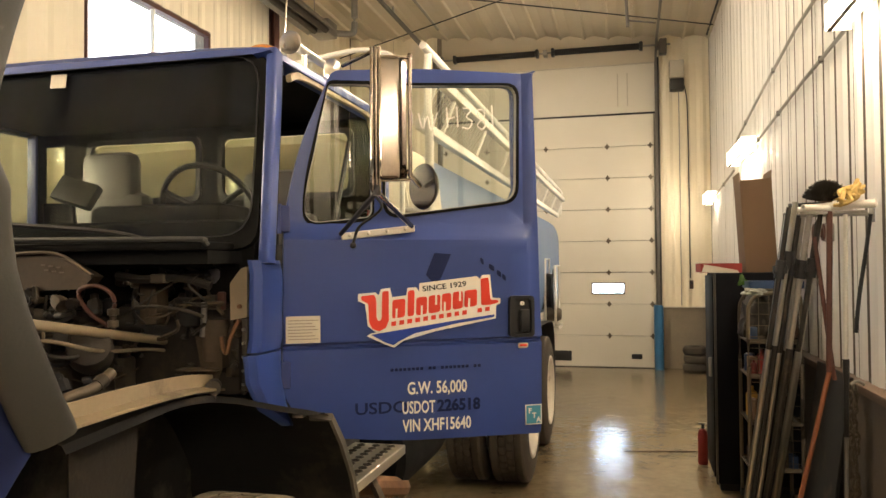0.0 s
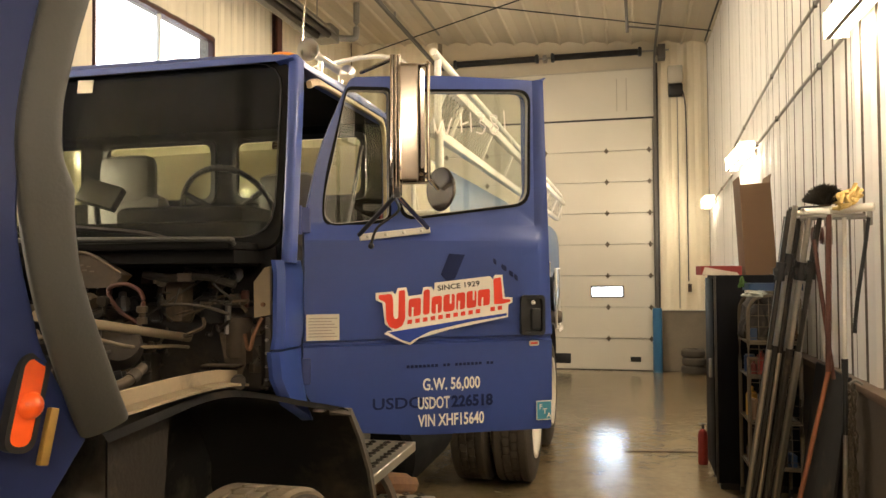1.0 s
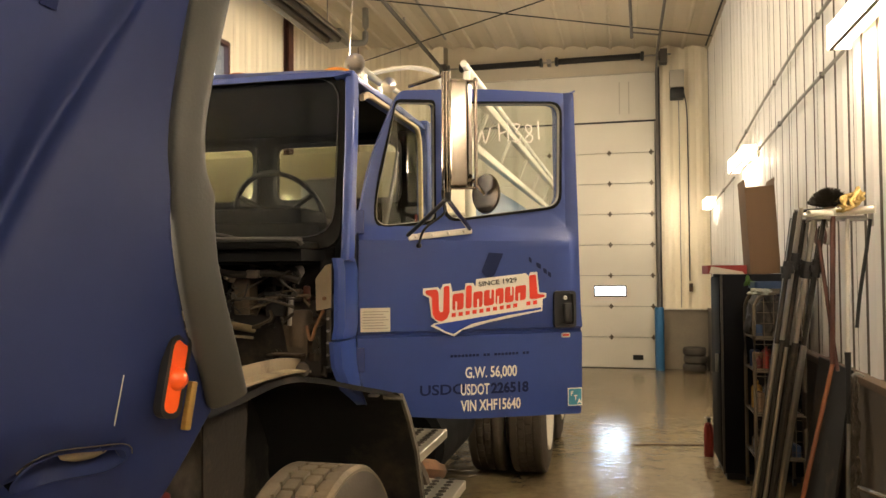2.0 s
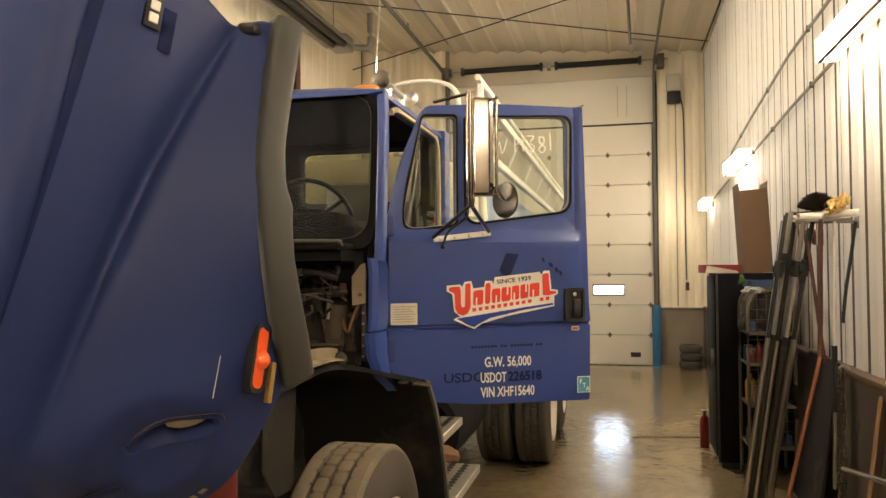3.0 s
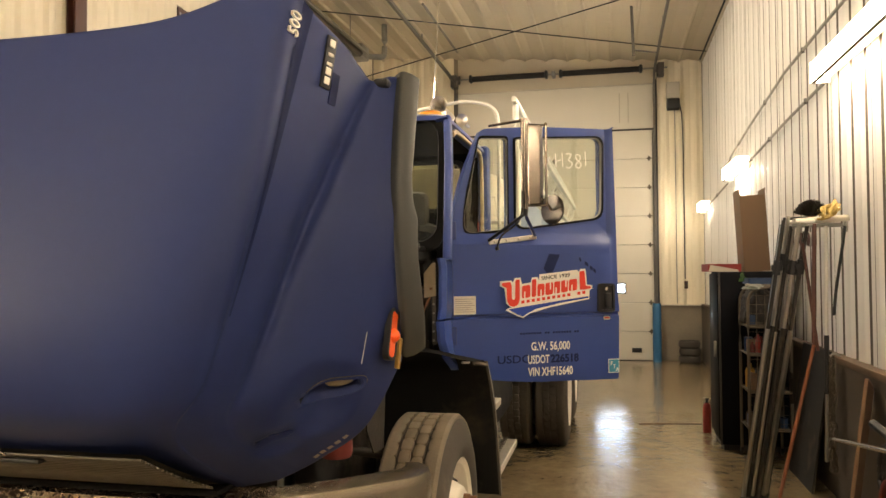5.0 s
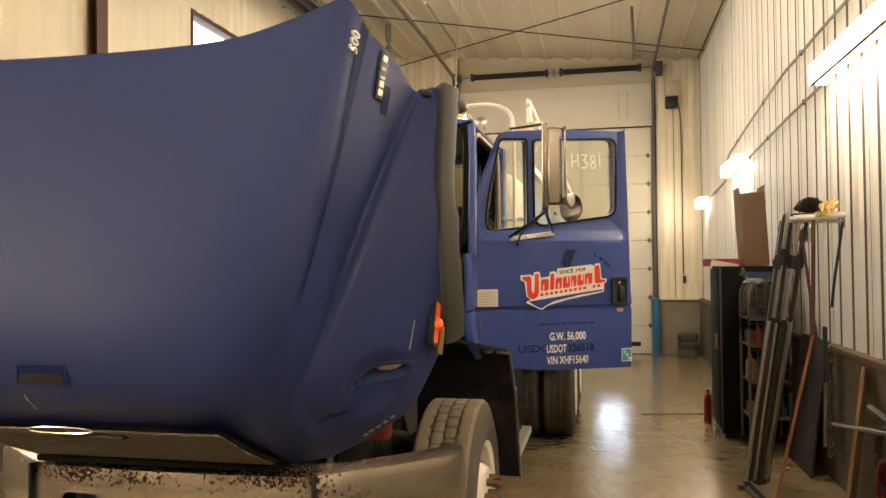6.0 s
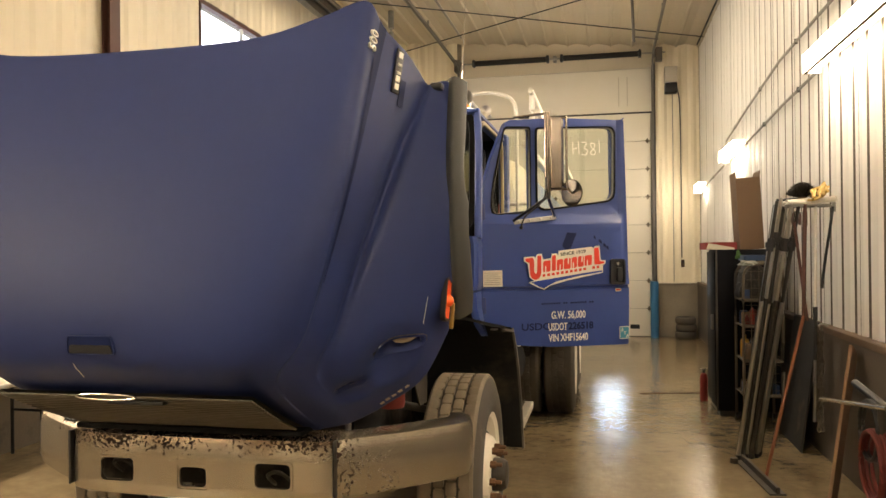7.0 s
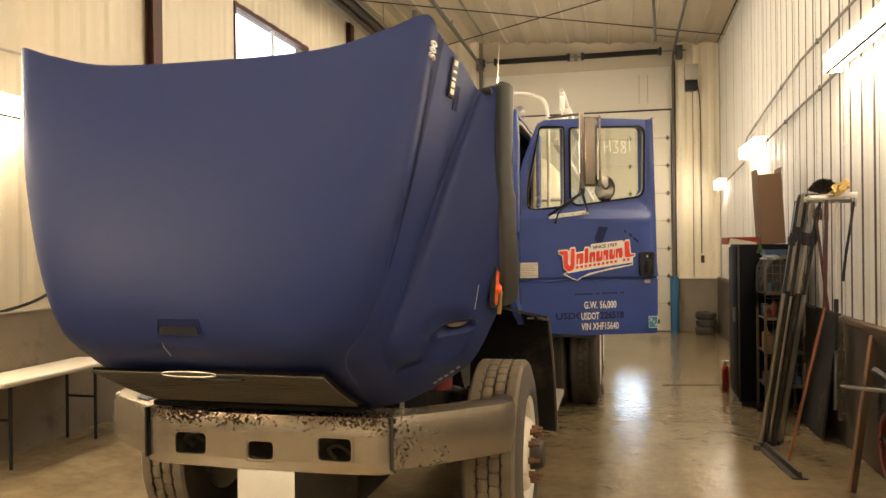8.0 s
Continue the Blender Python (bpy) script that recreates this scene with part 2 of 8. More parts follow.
WOOD = surface("weathered_plank", (0.15, 0.085, 0.043), 0.85, vary=0.3, scale=4, grain=50, bump=0.3, stretch=(1, 1, 0.12))
CABINET = surface("black_enamel_cabinet", (0.005, 0.0055, 0.008), 0.6, vary=0.2, scale=2, bump=0.03, spec=0.1)
ORANGE_POLE = surface("orange_fibreglass", (0.19, 0.058, 0.02), 0.5, vary=0.2)
ROPE = surface("yellow_rope", (0.52, 0.37, 0.13), 0.9, vary=0.3, scale=30, bump=0.4)
YELLOW = surface("yellow_plastic", (0.42, 0.23, 0.03), 0.5, vary=0.15)
GREEN = surface("green_plastic", (0.07, 0.15, 0.03), 0.5, vary=0.2)
TRAY_BLUE = surface("blue_plastic", (0.018, 0.045, 0.115), 0.5, vary=0.15)
BROWN_STUFF = surface("grimy_brown_plastic", (0.075, 0.042, 0.025), 0.6, vary=0.3)
TABLE_TOP = surface("cream_laminate", (0.72, 0.66, 0.54), 0.5, vary=0.05)
DIFFUSER = glow("lit_acrylic_diffuser", (1.0, 0.81, 0.59), 12.0)
DIFFUSER_DIM = glow("old_lit_diffuser", (1.0, 0.86, 0.66), 5.0)
LENS_END = glow("translucent_lamp_end", (1.0, 0.84, 0.63), 1.6)
BULB_DIM = glow("old_fluorescent_tube", (1.0, 0.86, 0.66), 8.0)
LAMP_BODY = surface("white_lamp_housing", (0.78, 0.74, 0.66), 0.4, vary=0.05)
CONDUIT = surface("grey_conduit", (0.30, 0.28, 0.25), 0.5, 0.6, vary=0.15)
CONDUIT_DARK = surface("dark_grey_track_steel", (0.13, 0.12, 0.11), 0.5, 0.6, vary=0.2)
CART_TUBE = surface("grimy_cream_tube", (0.115, 0.092, 0.062), 0.6, vary=0.2, scale=8, dirt=(0.1, 0.07, 0.04), dirt_amount=0.3, dirt_scale=9)
OUTSIDE = surface("pale_gravel_yard", (0.75, 0.75, 0.75), 0.9, vary=0.1, scale=0.5)
MATTE = surface("matte_black_rubber", (0.006, 0.006, 0.006), 0.9, vary=0.3, scale=5, bump=0.2, spec=0.15)
GRIMY_RED = surface("grimy_red_plastic", (0.12, 0.014, 0.010), 0.55, vary=0.3, dirt=(0.03, 0.02, 0.012), dirt_amount=0.4, dirt_scale=9)
CRUMPLED = surface("crumpled_pale_plastic", (0.32, 0.33, 0.28), 0.3, vary=0.25, scale=14, bump=0.2)
TRAY_RED = surface("faded_red_card", (0.26, 0.025, 0.02), 0.7, vary=0.15)


def floor_material():
    """Sealed concrete: mottled tan and grey, dusty tracks, uneven polish."""
    m, n, l, b = nodes_of("sealed_concrete")
    co = n.new("ShaderNodeTexCoord")
    a, c, d = (n.new("ShaderNodeTexNoise") for _ in range(3))
    a.inputs["Scale"].default_value, a.inputs["Detail"].default_value = 0.8, 7
    c.inputs["Scale"].default_value, c.inputs["Detail"].default_value = 3.0, 4
    d.inputs["Scale"].default_value, d.inputs["Detail"].default_value = 14, 7
    st = n.new("ShaderNodeMapping")
    st.inputs["Scale"].default_value = (3.2, 0.35, 1)
    l.new(co.outputs["Object"], st.inputs["Vector"])
    w = n.new("ShaderNodeTexNoise")
    w.inputs["Scale"].default_value, w.inputs["Detail"].default_value = 1.6, 6
    l.new(st.outputs["Vector"], w.inputs["Vector"])
    for t in (a, c, d):
        l.new(co.outputs["Object"], t.inputs["Vector"])
    r = n.new("ShaderNodeValToRGB")
    r.color_ramp.elements[0].position, r.color_ramp.elements[0].color = 0.22, (0.094, 0.069, 0.039, 1)
    r.color_ramp.elements[1].position, r.color_ramp.elements[1].color = 0.82, (0.252, 0.195, 0.115, 1)
    s1, s2 = n.new("ShaderNodeMath"), n.new("ShaderNodeMath")
    s1.operation = s2.operation = "MULTIPLY_ADD"
    l.new(a.outputs["Fac"], s1.inputs[0])
    s1.inputs[1].default_value = 0.5
    l.new(w.outputs["Fac"], s2.inputs[0])
    s2.inputs[1].default_value = 0.38
    l.new(c.outputs["Fac"], s1.inputs[2])
    sc = n.new("ShaderNodeMath")
    sc.operation = "MULTIPLY"
    sc.inputs[1].default_value = 0.62
    l.new(s1.outputs[0], sc.inputs[0])
    l.new(sc.outputs[0], s2.inputs[2])
    l.new(s2.outputs[0], r.inputs["Fac"])
    sp = n.new("ShaderNodeMapRange")
    sp.inputs["From Min"].default_value, sp.inputs["From Max"].default_value = 0.35, 0.68
    sp.inputs["To Min"].default_value, sp.inputs["To Max"].default_value = 0.90, 1.08
    l.new(d.outputs["Fac"], sp.inputs["Value"])
    tint = n.new("ShaderNodeMix")
    tint.data_type, tint.blend_type = "RGBA", "MULTIPLY"
    tint.inputs["Factor"].default_value = 1.0
    l.new(r.outputs["Color"], tint.inputs["A"])
    l.new(sp.outputs["Result"], tint.inputs["B"])
    l.new(tint.outputs["Result"], b.inputs["Base Color"])
    mr = n.new("ShaderNodeMapRange")
    mr.inputs["From Min"].default_value, mr.inputs["From Max"].default_value = 0.3, 0.7
    mr.inputs["To Min"].default_value, mr.inputs["To Max"].default_value = 0.10, 0.21
    l.new(a.outputs["Fac"], mr.inputs["Value"])
    l.new(mr.outputs["Result"], b.inputs["Roughness"])
    b.inputs["Specular IOR Level"].default_value = 0.5
    rip = n.new("ShaderNodeMapping")
    rip.inputs["Scale"].default_value = (1.1, 0.75, 1)
    l.new(co.outputs["Object"], rip.inputs["Vector"])
    rn = n.new("ShaderNodeTexNoise")
    rn.inputs["Scale"].default_value, rn.inputs["Detail"].default_value = 12.0, 4
    l.new(rip.outputs["Vector"], rn.inputs["Vector"])
    bp = n.new("ShaderNodeBump")
    bp.inputs["Strength"].default_value, bp.inputs["Distance"].default_value = 0.42, 0.012
    l.new(rn.outputs["Fac"], bp.inputs["Height"])
    l.new(bp.outputs["Normal"], b.inputs["Normal"])
    return m


FLOOR = floor_material()


def bumper_material(name="chipped_silver_paint", chips=0.0, fade=0.0, seam=False):
    """Silver paint with chips of rust along the upper edge, or beside a seam, and scattered pits."""
    m, n, l, b = nodes_of(name)
    co = n.new("ShaderNodeTexCoord")
    a, c = n.new("ShaderNodeTexNoise"), n.new("ShaderNodeTexNoise")
    a.inputs["Scale"].default_value, a.inputs["Detail"].default_value = 80, 4
    c.inputs["Scale"].default_value, c.inputs["Detail"].default_value = 4.5, 5
    l.new(co.outputs["Object"], a.inputs["Vector"])
    l.new(co.outputs["Object"], c.inputs["Vector"])
    sep = n.new("ShaderNodeSeparateXYZ")
    l.new(co.outputs["Object"], sep.inputs[0])
    up = n.new("ShaderNodeMapRange")
    lo, hi = (0.92, 0.60) if seam else (0.80, 0.905)
    up.inputs["From Min"].default_value, up.inputs["From Max"].default_value = lo, hi
    up.inputs["To Min"].default_value, up.inputs["To Max"].default_value = -0.20, 0.10
    l.new(sep.outputs["X" if seam else "Z"], up.inputs["Value"])
    big = n.new("ShaderNodeMath")
    big.operation = "MULTIPLY_ADD"
    l.new(c.outputs["Fac"], big.inputs[0])
    big.inputs[1].default_value = 0.62
    l.new(a.outputs["Fac"], big.inputs[2])
    tot = n.new("ShaderNodeMath")
    l.new(big.outputs[0], tot.inputs[0])
    l.new(up.outputs["Result"], tot.inputs[1])
    chip = n.new("ShaderNodeMapRange")
    chip.inputs["From Min"].default_value, chip.inputs["From Max"].default_value = 0.955 + chips, 0.985 + chips
    l.new(tot.outputs[0], chip.inputs["Value"])
    mix = n.new("ShaderNodeMix")
    mix.data_type = "RGBA"
    base = n.new("ShaderNodeMix")
    base.data_type = "RGBA"
    base.inputs["A"].default_value, base.inputs["B"].default_value = (0.36, 0.325, 0.262, 1), (0.52, 0.47, 0.385, 1)
    l.new(c.outputs["Fac"], base.inputs["Factor"])
    # tan stain bleeding down from the upper edge
    sn = n.new("ShaderNodeTexNoise")
    sn.inputs["Scale"].default_value, sn.inputs["Detail"].default_value = 6.0, 6
    sm_ = n.new("ShaderNodeMapping")
    sm_.inputs["Scale"].default_value = (1.0, 1.0, 0.35)
    l.new(co.outputs["Object"], sm_.inputs["Vector"])
    l.new(sm_.outputs["Vector"], sn.inputs["Vector"])
    sz = n.new("ShaderNodeMapRange")
    sz.inputs["From Min"].default_value, sz.inputs["From Max"].default_value = 0.82, 0.935
    sz.inputs["To Min"].default_value, sz.inputs["To Max"].default_value = -0.45, 0.40
    l.new(sep.outputs["Z"], sz.inputs["Value"])
    sa = n.new("ShaderNodeMath")
    l.new(sn.outputs["Fac"], sa.inputs[0])
    l.new(sz.outputs["Result"], sa.inputs[1])
    sf = n.new("ShaderNodeMapRange")
    sf.inputs["From Min"].default_value, sf.inputs["From Max"].default_value = 0.45, 0.85
    sf.inputs["To Max"].default_value = 0.75 - fade
    l.new(sa.outputs[0], sf.inputs["Value"])
    st = n.new("ShaderNodeMix")
    st.data_type = "RGBA"
    st.inputs["B"].default_value = (0.115, 0.062, 0.024, 1)
    l.new(base.outputs["Result"], st.inputs["A"])
    l.new(sf.outputs["Result"], st.inputs["Factor"])
    l.new(st.outputs["Result"], mix.inputs["A"])
    mix.inputs["B"].default_value = (0.030, 0.015, 0.007, 1)
    l.new(chip.outputs["Result"], mix.inputs["Factor"])
    l.new(mix.outputs["Result"], b.inputs["Base Color"])
    met = n.new("ShaderNodeMapRange")
    met.inputs["To Min"].default_value, met.inputs["To Max"].default_value = 0.82, 0.0
    l.new(chip.outputs["Result"], met.inputs["Value"])
    l.new(met.outputs["Result"], b.inputs["Metallic"])
    rg = n.new("ShaderNodeMapRange")
    rg.inputs["To Min"].default_value, rg.inputs["To Max"].default_value = 0.27, 0.95
    l.new(chip.outputs["Result"], rg.inputs["Value"])
    l.new(rg.outputs["Result"], b.inputs["Roughness"])
    bp = n.new("ShaderNodeBump")
    bp.inputs["Strength"].default_value, bp.inputs["Distance"].default_value, bp.invert = 0.5, 0.002, True
    l.new(chip.outputs["Result"], bp.inputs["Height"])
    l.new(bp.outputs["Normal"], b.inputs["Normal"])
    return m


BUMPER = bumper_material(chips=-0.012)
BUMPER_END = bumper_material("silver_paint_few_chips", 0.10, 0.5)
BUMPER_SEAM = bumper_material("silver_paint_chipped_by_the_seam", -0.03, 0.45, True)

# ---- building helpers ----


def link_mesh(name, bm, material, smooth=30):
    bmesh.ops.recalc_face_normals(bm, faces=bm.faces)
    me = bpy.data.meshes.new(name)
    bm.to_mesh(me)
    bm.free()
    me.materials.append(material)
    if smooth:
        me.polygons.foreach_set("use_smooth", [True] * len(me.polygons))
        me.set_sharp_from_angle(angle=radians(smooth))
    return new(name, me)


def thing(name, at, label, category, group="", kind=""):
    """An Empty at the base of a thing, to carry its parts."""
    e = new(name)
    e.location, e.empty_display_size = at, 0.1
    return tagged(e, label, category, group, kind)


def part(name, bm, material, parent, label="", smooth=30, m=None):
    """One mesh, in world places, under a thing or a part."""
    ob = link_mesh(name, bm, material, smooth)
    ob.parent = parent
    if parent.type == "EMPTY" and parent.parent is None:
        ob.matrix_parent_inverse = Matrix.Translation(-Vector(parent.location))
    if m is not None:
        ob.matrix_basis = m
    return tagged(ob, label) if label else ob


def single(name, bm, material, label="", category="", group="", kind="", smooth=30):
    return tagged(link_mesh(name, bm, material, smooth), label, category, group, kind)


def block(bm, lo, hi, bevel=0.0, seg=2, m=None):
    made = bmesh.ops.create_cube(bm, size=1.0)["verts"]
    c, s = (Vector(lo) + Vector(hi)) / 2, Vector(hi) - Vector(lo)
    for v in made:
        v.co = Vector((v.co.x * s.x, v.co.y * s.y, v.co.z * s.z)) + c
    if bevel:
        edges = list({e for v in made for e in v.link_edges})
        r = bmesh.ops.bevel(bm, geom=edges, offset=bevel, segments=seg, affect="EDGES", profile=0.5)
        made = list({v for f in r["faces"] for v in f.verts} | {v for v in made if v.is_valid})
    if m is not None:
        bmesh.ops.transform(bm, matrix=m, verts=[v for v in made if v.is_valid])
    return bm


def rod(bm, a, b, r, r2=None, seg=12, caps=True):
    a, b = Vector(a), Vector(b)
    q = (b - a).to_track_quat("Z", "Y").to_matrix().to_4x4()
    bmesh.ops.create_cone(bm, cap_ends=caps, segments=seg, radius1=r, radius2=r if r2 is None else r2, depth=(b - a).length,
                          matrix=Matrix.Translation((a + b) / 2) @ q)
    return bm


def spline(points, n=8, closed=False):
    """Catmull-Rom points through the given ones."""
    p = [Vector(v) for v in points]
    out, k = [], len(p)
    for i in range(k if closed else k - 1):
        a, b, c, d = ((p[(i - 1) % k], p[i], p[(i + 1) % k], p[(i + 2) % k]) if closed else (p[max(i - 1, 0)], p[i], p[i + 1], p[min(i + 2, k - 1)]))
        for j in range(n):
            t = j / n
            out.append(0.5 * ((2 * b) + (c - a) * t + (2 * a - 5 * b + 4 * c - d) * t * t + (3 * b - a - 3 * c + d) * t ** 3))
    if not closed:
        out.append(p[-1])
    return out


def sweep(bm, path, section, up=(0, 0, 1), closed=False, caps=True):
    """Sweeps a closed 2D section (side, up) along a path."""
    rings, n = [], len(path)
    for i, p in enumerate(path):
        t = (path[(i + 1) % n] - path[i - 1]) if closed else (path[min(i + 1, n - 1)] - path[max(i - 1, 0)])
        t = t.normalized()
        u = Vector(up) - t * t.dot(Vector(up))
        if u.length < 1e-3:
            u = Vector((1, 0, 0)) - t * t.x
        u.normalize()
        s = t.cross(u)
        rings.append([bm.verts.new(p + s * a + u * b) for a, b in section])
    k = len(section)
    for i in range(n if closed else n - 1):
        a, b = rings[i], rings[(i + 1) % n]
        for j in range(k):
            bm.faces.new((a[j], a[(j + 1) % k], b[(j + 1) % k], b[j]))
    if caps and not closed:
        bm.faces.new(rings[0])
        bm.faces.new(rings[-1][::-1])
    return bm


def ring(r, seg=10):
    return [(r * math.cos(2 * math.pi * i / seg), r * math.sin(2 * math.pi * i / seg)) for i in range(seg)]


def pipe(bm, points, r, n=6, seg=10, smooth=True, closed=False):
    path = spline(points, n, closed) if smooth else [Vector(p) for p in points]
    return sweep(bm, path, ring(r, seg), closed=closed)


def lathe(bm, profile, m=None, seg=48):
    """Turns (radius, height) pairs round z."""
    rows = []
    for r, h in profile:
        rows.append([bm.verts.new((r * math.cos(2 * math.pi * i / seg), r * math.sin(2 * math.pi * i / seg), h)) for i in range(seg)])
    for a, b in zip(rows, rows[1:]):
        for i in range(seg):
            bm.faces.new((a[i], a[(i + 1) % seg], b[(i + 1) % seg], b[i]))
    if m is not None:
        bmesh.ops.transform(bm, matrix=m, verts=[v for r in rows for v in r])
    return bm


def plate(bm, outline, depth, m=None):
    """A flat shape in the local x-z plane, given thickness towards +y."""
    a = [bm.verts.new((x, 0, z)) for x, z in outline]
    b = [bm.verts.new((x, depth, z)) for x, z in outline]
    bm.faces.new(a)
    bm.faces.new(b[::-1])
    n = len(a)
    for i in range(n):
        bm.faces.new((a[i], b[i], b[(i + 1) % n], a[(i + 1) % n]))
    if m is not None:
        bmesh.ops.transform(bm, matrix=m, verts=a + b)
    return bm


def rounded(outline, r, n=4):
    """Rounds the corners of a 2D outline."""
    out, k = [], len(outline)
    for i in range(k):
        p, c, q = Vector(outline[i - 1]), Vector(outline[i]), Vector(outline[(i + 1) % k])
        rr = r[i] if isinstance(r, (list, tuple)) else r
        a = c + (p - c).normalized() * min(rr, (p - c).length * 0.49)
        b = c + (q - c).normalized() * min(rr, (q - c).length * 0.49)
        for j in range(n + 1):
            t = j / n
            out.append(tuple((1 - t) ** 2 * a + 2 * t * (1 - t) * c + t * t * b))
    return out


def frame_band(bm, outer, inner, depth, m=None, y0=0.0):
    """A flat band between two outlines of equal count, with thickness."""
    n = len(outer)
    rows = []
    for loop, y in ((outer, y0), (outer, y0 + depth), (inner, y0 + depth), (inner, y0)):
        rows.append([bm.verts.new((x, y, z)) for x, z in loop])
    for a, b in zip(rows, rows[1:] + rows[:1]):
        for i in range(n):
            bm.faces.new((a[i], a[(i + 1) % n], b[(i + 1) % n], b[i]))
    if m is not None:
        bmesh.ops.transform(bm, matrix=m, verts=[v for r in rows for v in r])
    return bm


def lettering(name, words, size, m, material, parent, label="", squeeze=1.0, depth=0.0008, bold=0.0):
    """Writing with the built-in font, turned into a mesh; it stands in the local x-z plane and faces -y."""
    cu = bpy.data.curves.new(name, "FONT")
    cu.body, cu.size, cu.extrude, cu.offset, cu.resolution_u = words, size, depth, bold, 3
    tmp = bpy.data.objects.new(name, cu)
    me = bpy.data.meshes.new_from_object(tmp)
    bpy.data.objects.remove(tmp)
    me.materials.clear()
    me.materials.append(material)
    me.transform(m @ Matrix.Rotation(radians(90), 4, "X") @ Matrix.Diagonal((squeeze, 1, 1, 1)))
    ob = new(name, me)
    ob.parent = parent
    if parent.type == "EMPTY" and parent.parent is None:
        ob.matrix_parent_inverse = Matrix.Translation(-Vector(parent.location))
    return tagged(ob, label) if label else ob

# ---- the building ----
X0, X1, Y0, Y1, ZC, ZL = -2.87, 3.40, -7.0, 12.20, 5.46, 1.03
DOOR_L, DOOR_R, DOOR_H = -1.12, 2.52, 4.27


def roof(x):
    """Height of the sloping ceiling above x."""
    return 5.47 + (3.4 - x) * 0.07


def sheet_mesh(name, width, height, material, rib):
    """One ribbed cladding sheet in the local x-z plane; its ribs stand towards -y."""
    bm = bmesh.new()
    pts, s = [(0.0, 0.0)], width / 3
    for i in range(3):
        c = s * (i + 0.5)
        pts += [(c - 0.078, 0.0), (c - 0.024, -rib), (c + 0.024, -rib), (c + 0.078, 0.0)]
        c2 = s * (i + 1)
        if i < 2:
            pts += [(c2 - 0.050, 0.0), (c2 - 0.022, -rib * 0.13), (c2 + 0.022, -rib * 0.13), (c2 + 0.050, 0.0)]
    pts.append((width - 0.003, -0.002))
    lo = [bm.verts.new((x, y, 0)) for x, y in pts]
    hi = [bm.verts.new((x, y, height)) for x, y in pts]
    for i in range(len(pts) - 1):
        bm.faces.new((lo[i], lo[i + 1], hi[i + 1], hi[i]))
    me = bpy.data.meshes.new(name)
    bm.to_mesh(me)
    bm.free()
    me.materials.append(material)
    return me


def clad(parent, origin, turn, spans, width=0.914, material=CLAD, rib=0.02):
    """Hangs cladding sheets side by side: spans are (start, end, bottom, top) along the wall."""
    cache = {}
    for a, b, z0, z1 in spans:
        n = max(1, round((b - a) / width))
        w = (b - a) / n
        key = (round(w, 4), round(z1 - z0, 3))
        if key not in cache:
            cache[key] = sheet_mesh("cladding_sheet", w, z1 - z0, material, rib)
        for i in range(n):
            ob = new("cladding_sheet", cache[key])
            ob.parent = parent
            ob.matrix_basis = Matrix.Translation(origin) @ Matrix.Rotation(radians(turn), 4, "Z") @ Matrix.Translation((a + i * w, 0, z0))


bm = block(bmesh.new(), (-5, Y0 - 2, -0.3), (5.5, Y1 + 0.3, 0.0))
floor = single("floor", bm, FLOOR, "sealed tan concrete workshop floor, worn and glossy", "floor", kind="structure", smooth=0)
bm = bmesh.new()
rows = [[bm.verts.new((x, y, z)) for x, z in ((-2.83, -0.02), (-2.83, 0.165), (-2.2, 0.160), (-1.75, 0.10), (-1.25, 0.004), (-1.25, -0.02))] for y in (Y0, Y1 - 3.0)]
for i in range(5):
    bm.faces.new((rows[0][i], rows[0][i + 1], rows[1][i + 1], rows[1][i]))
bm.faces.new(rows[0])
bm.faces.new(rows[1][::-1])
single("floor_apron", bm, FLOOR, "concrete floor rising gently towards the west wall", "floor", kind="structure", smooth=40)
bm = block(bmesh.new(), (-60, -60, -0.42), (60, 60, -0.32))
single("ground", bm, OUTSIDE, "pale gravel yard outside the workshop", "ground", kind="structure", smooth=0)

bm = bmesh.new()
block(bm, (3.35, Y0, 0), (3.62, Y1 + 0.2, ZL), 0.006)
block(bm, (3.435, Y0, ZL), (3.62, Y1 + 0.2, 6.2))
wall_e = single("wall_east", bm, GRIMY_WALL, "grimy stained concrete stem wall below white ribbed steel cladding", "wall", kind="structure", smooth=0)
bm = bmesh.new()
block(bm, (-3.1, Y0, 0), (-2.82, Y1 + 0.2, 1.20), 0.006)
for y0, y1, z0, z1 in ((Y0, 5.16, 1.2, 6.2), (7.36, Y1 + 0.2, 1.2, 6.2), (5.16, 7.36, 1.2, 3.55), (5.16, 7.36, 4.62, 6.2)):
    block(bm, (-3.1, y0, z0), (-2.905, y1, z1))
wall_w = single("wall_west", bm, CONCRETE_WALL, "stained concrete stem wall below white ribbed steel cladding with a window", "wall", kind="structure", smooth=0)
bm = bmesh.new()
block(bm, (DOOR_R + 0.02, 12.17, 0), (3.349, 12.4, 1.01), 0.006)
block(bm, (-2.819, 12.17, 0), (DOOR_L - 0.02, 12.4, 1.01), 0.006)
block(bm, (DOOR_R + 0.02, 12.235, 1.01), (3.434, 12.4, 6.2))
block(bm, (-2.904, 12.235, 1.01), (DOOR_L - 0.02, 12.4, 6.2))
block(bm, (DOOR_L - 0.02, 12.235, DOOR_H), (DOOR_R + 0.02, 12.4, 6.2))
wall_n = single("wall_north", bm, CONCRETE_WALL, "concrete stem wall and white steel cladding around the overhead door", "wall", kind="structure", smooth=0)
bm = block(bmesh.new(), (-3.1, Y0 - 0.25, 0), (3.62, Y0, 6.2))
single("wall_south", bm, FLASHING, "plain pale end wall of the workshop", "wall", kind="structure", smooth=0)

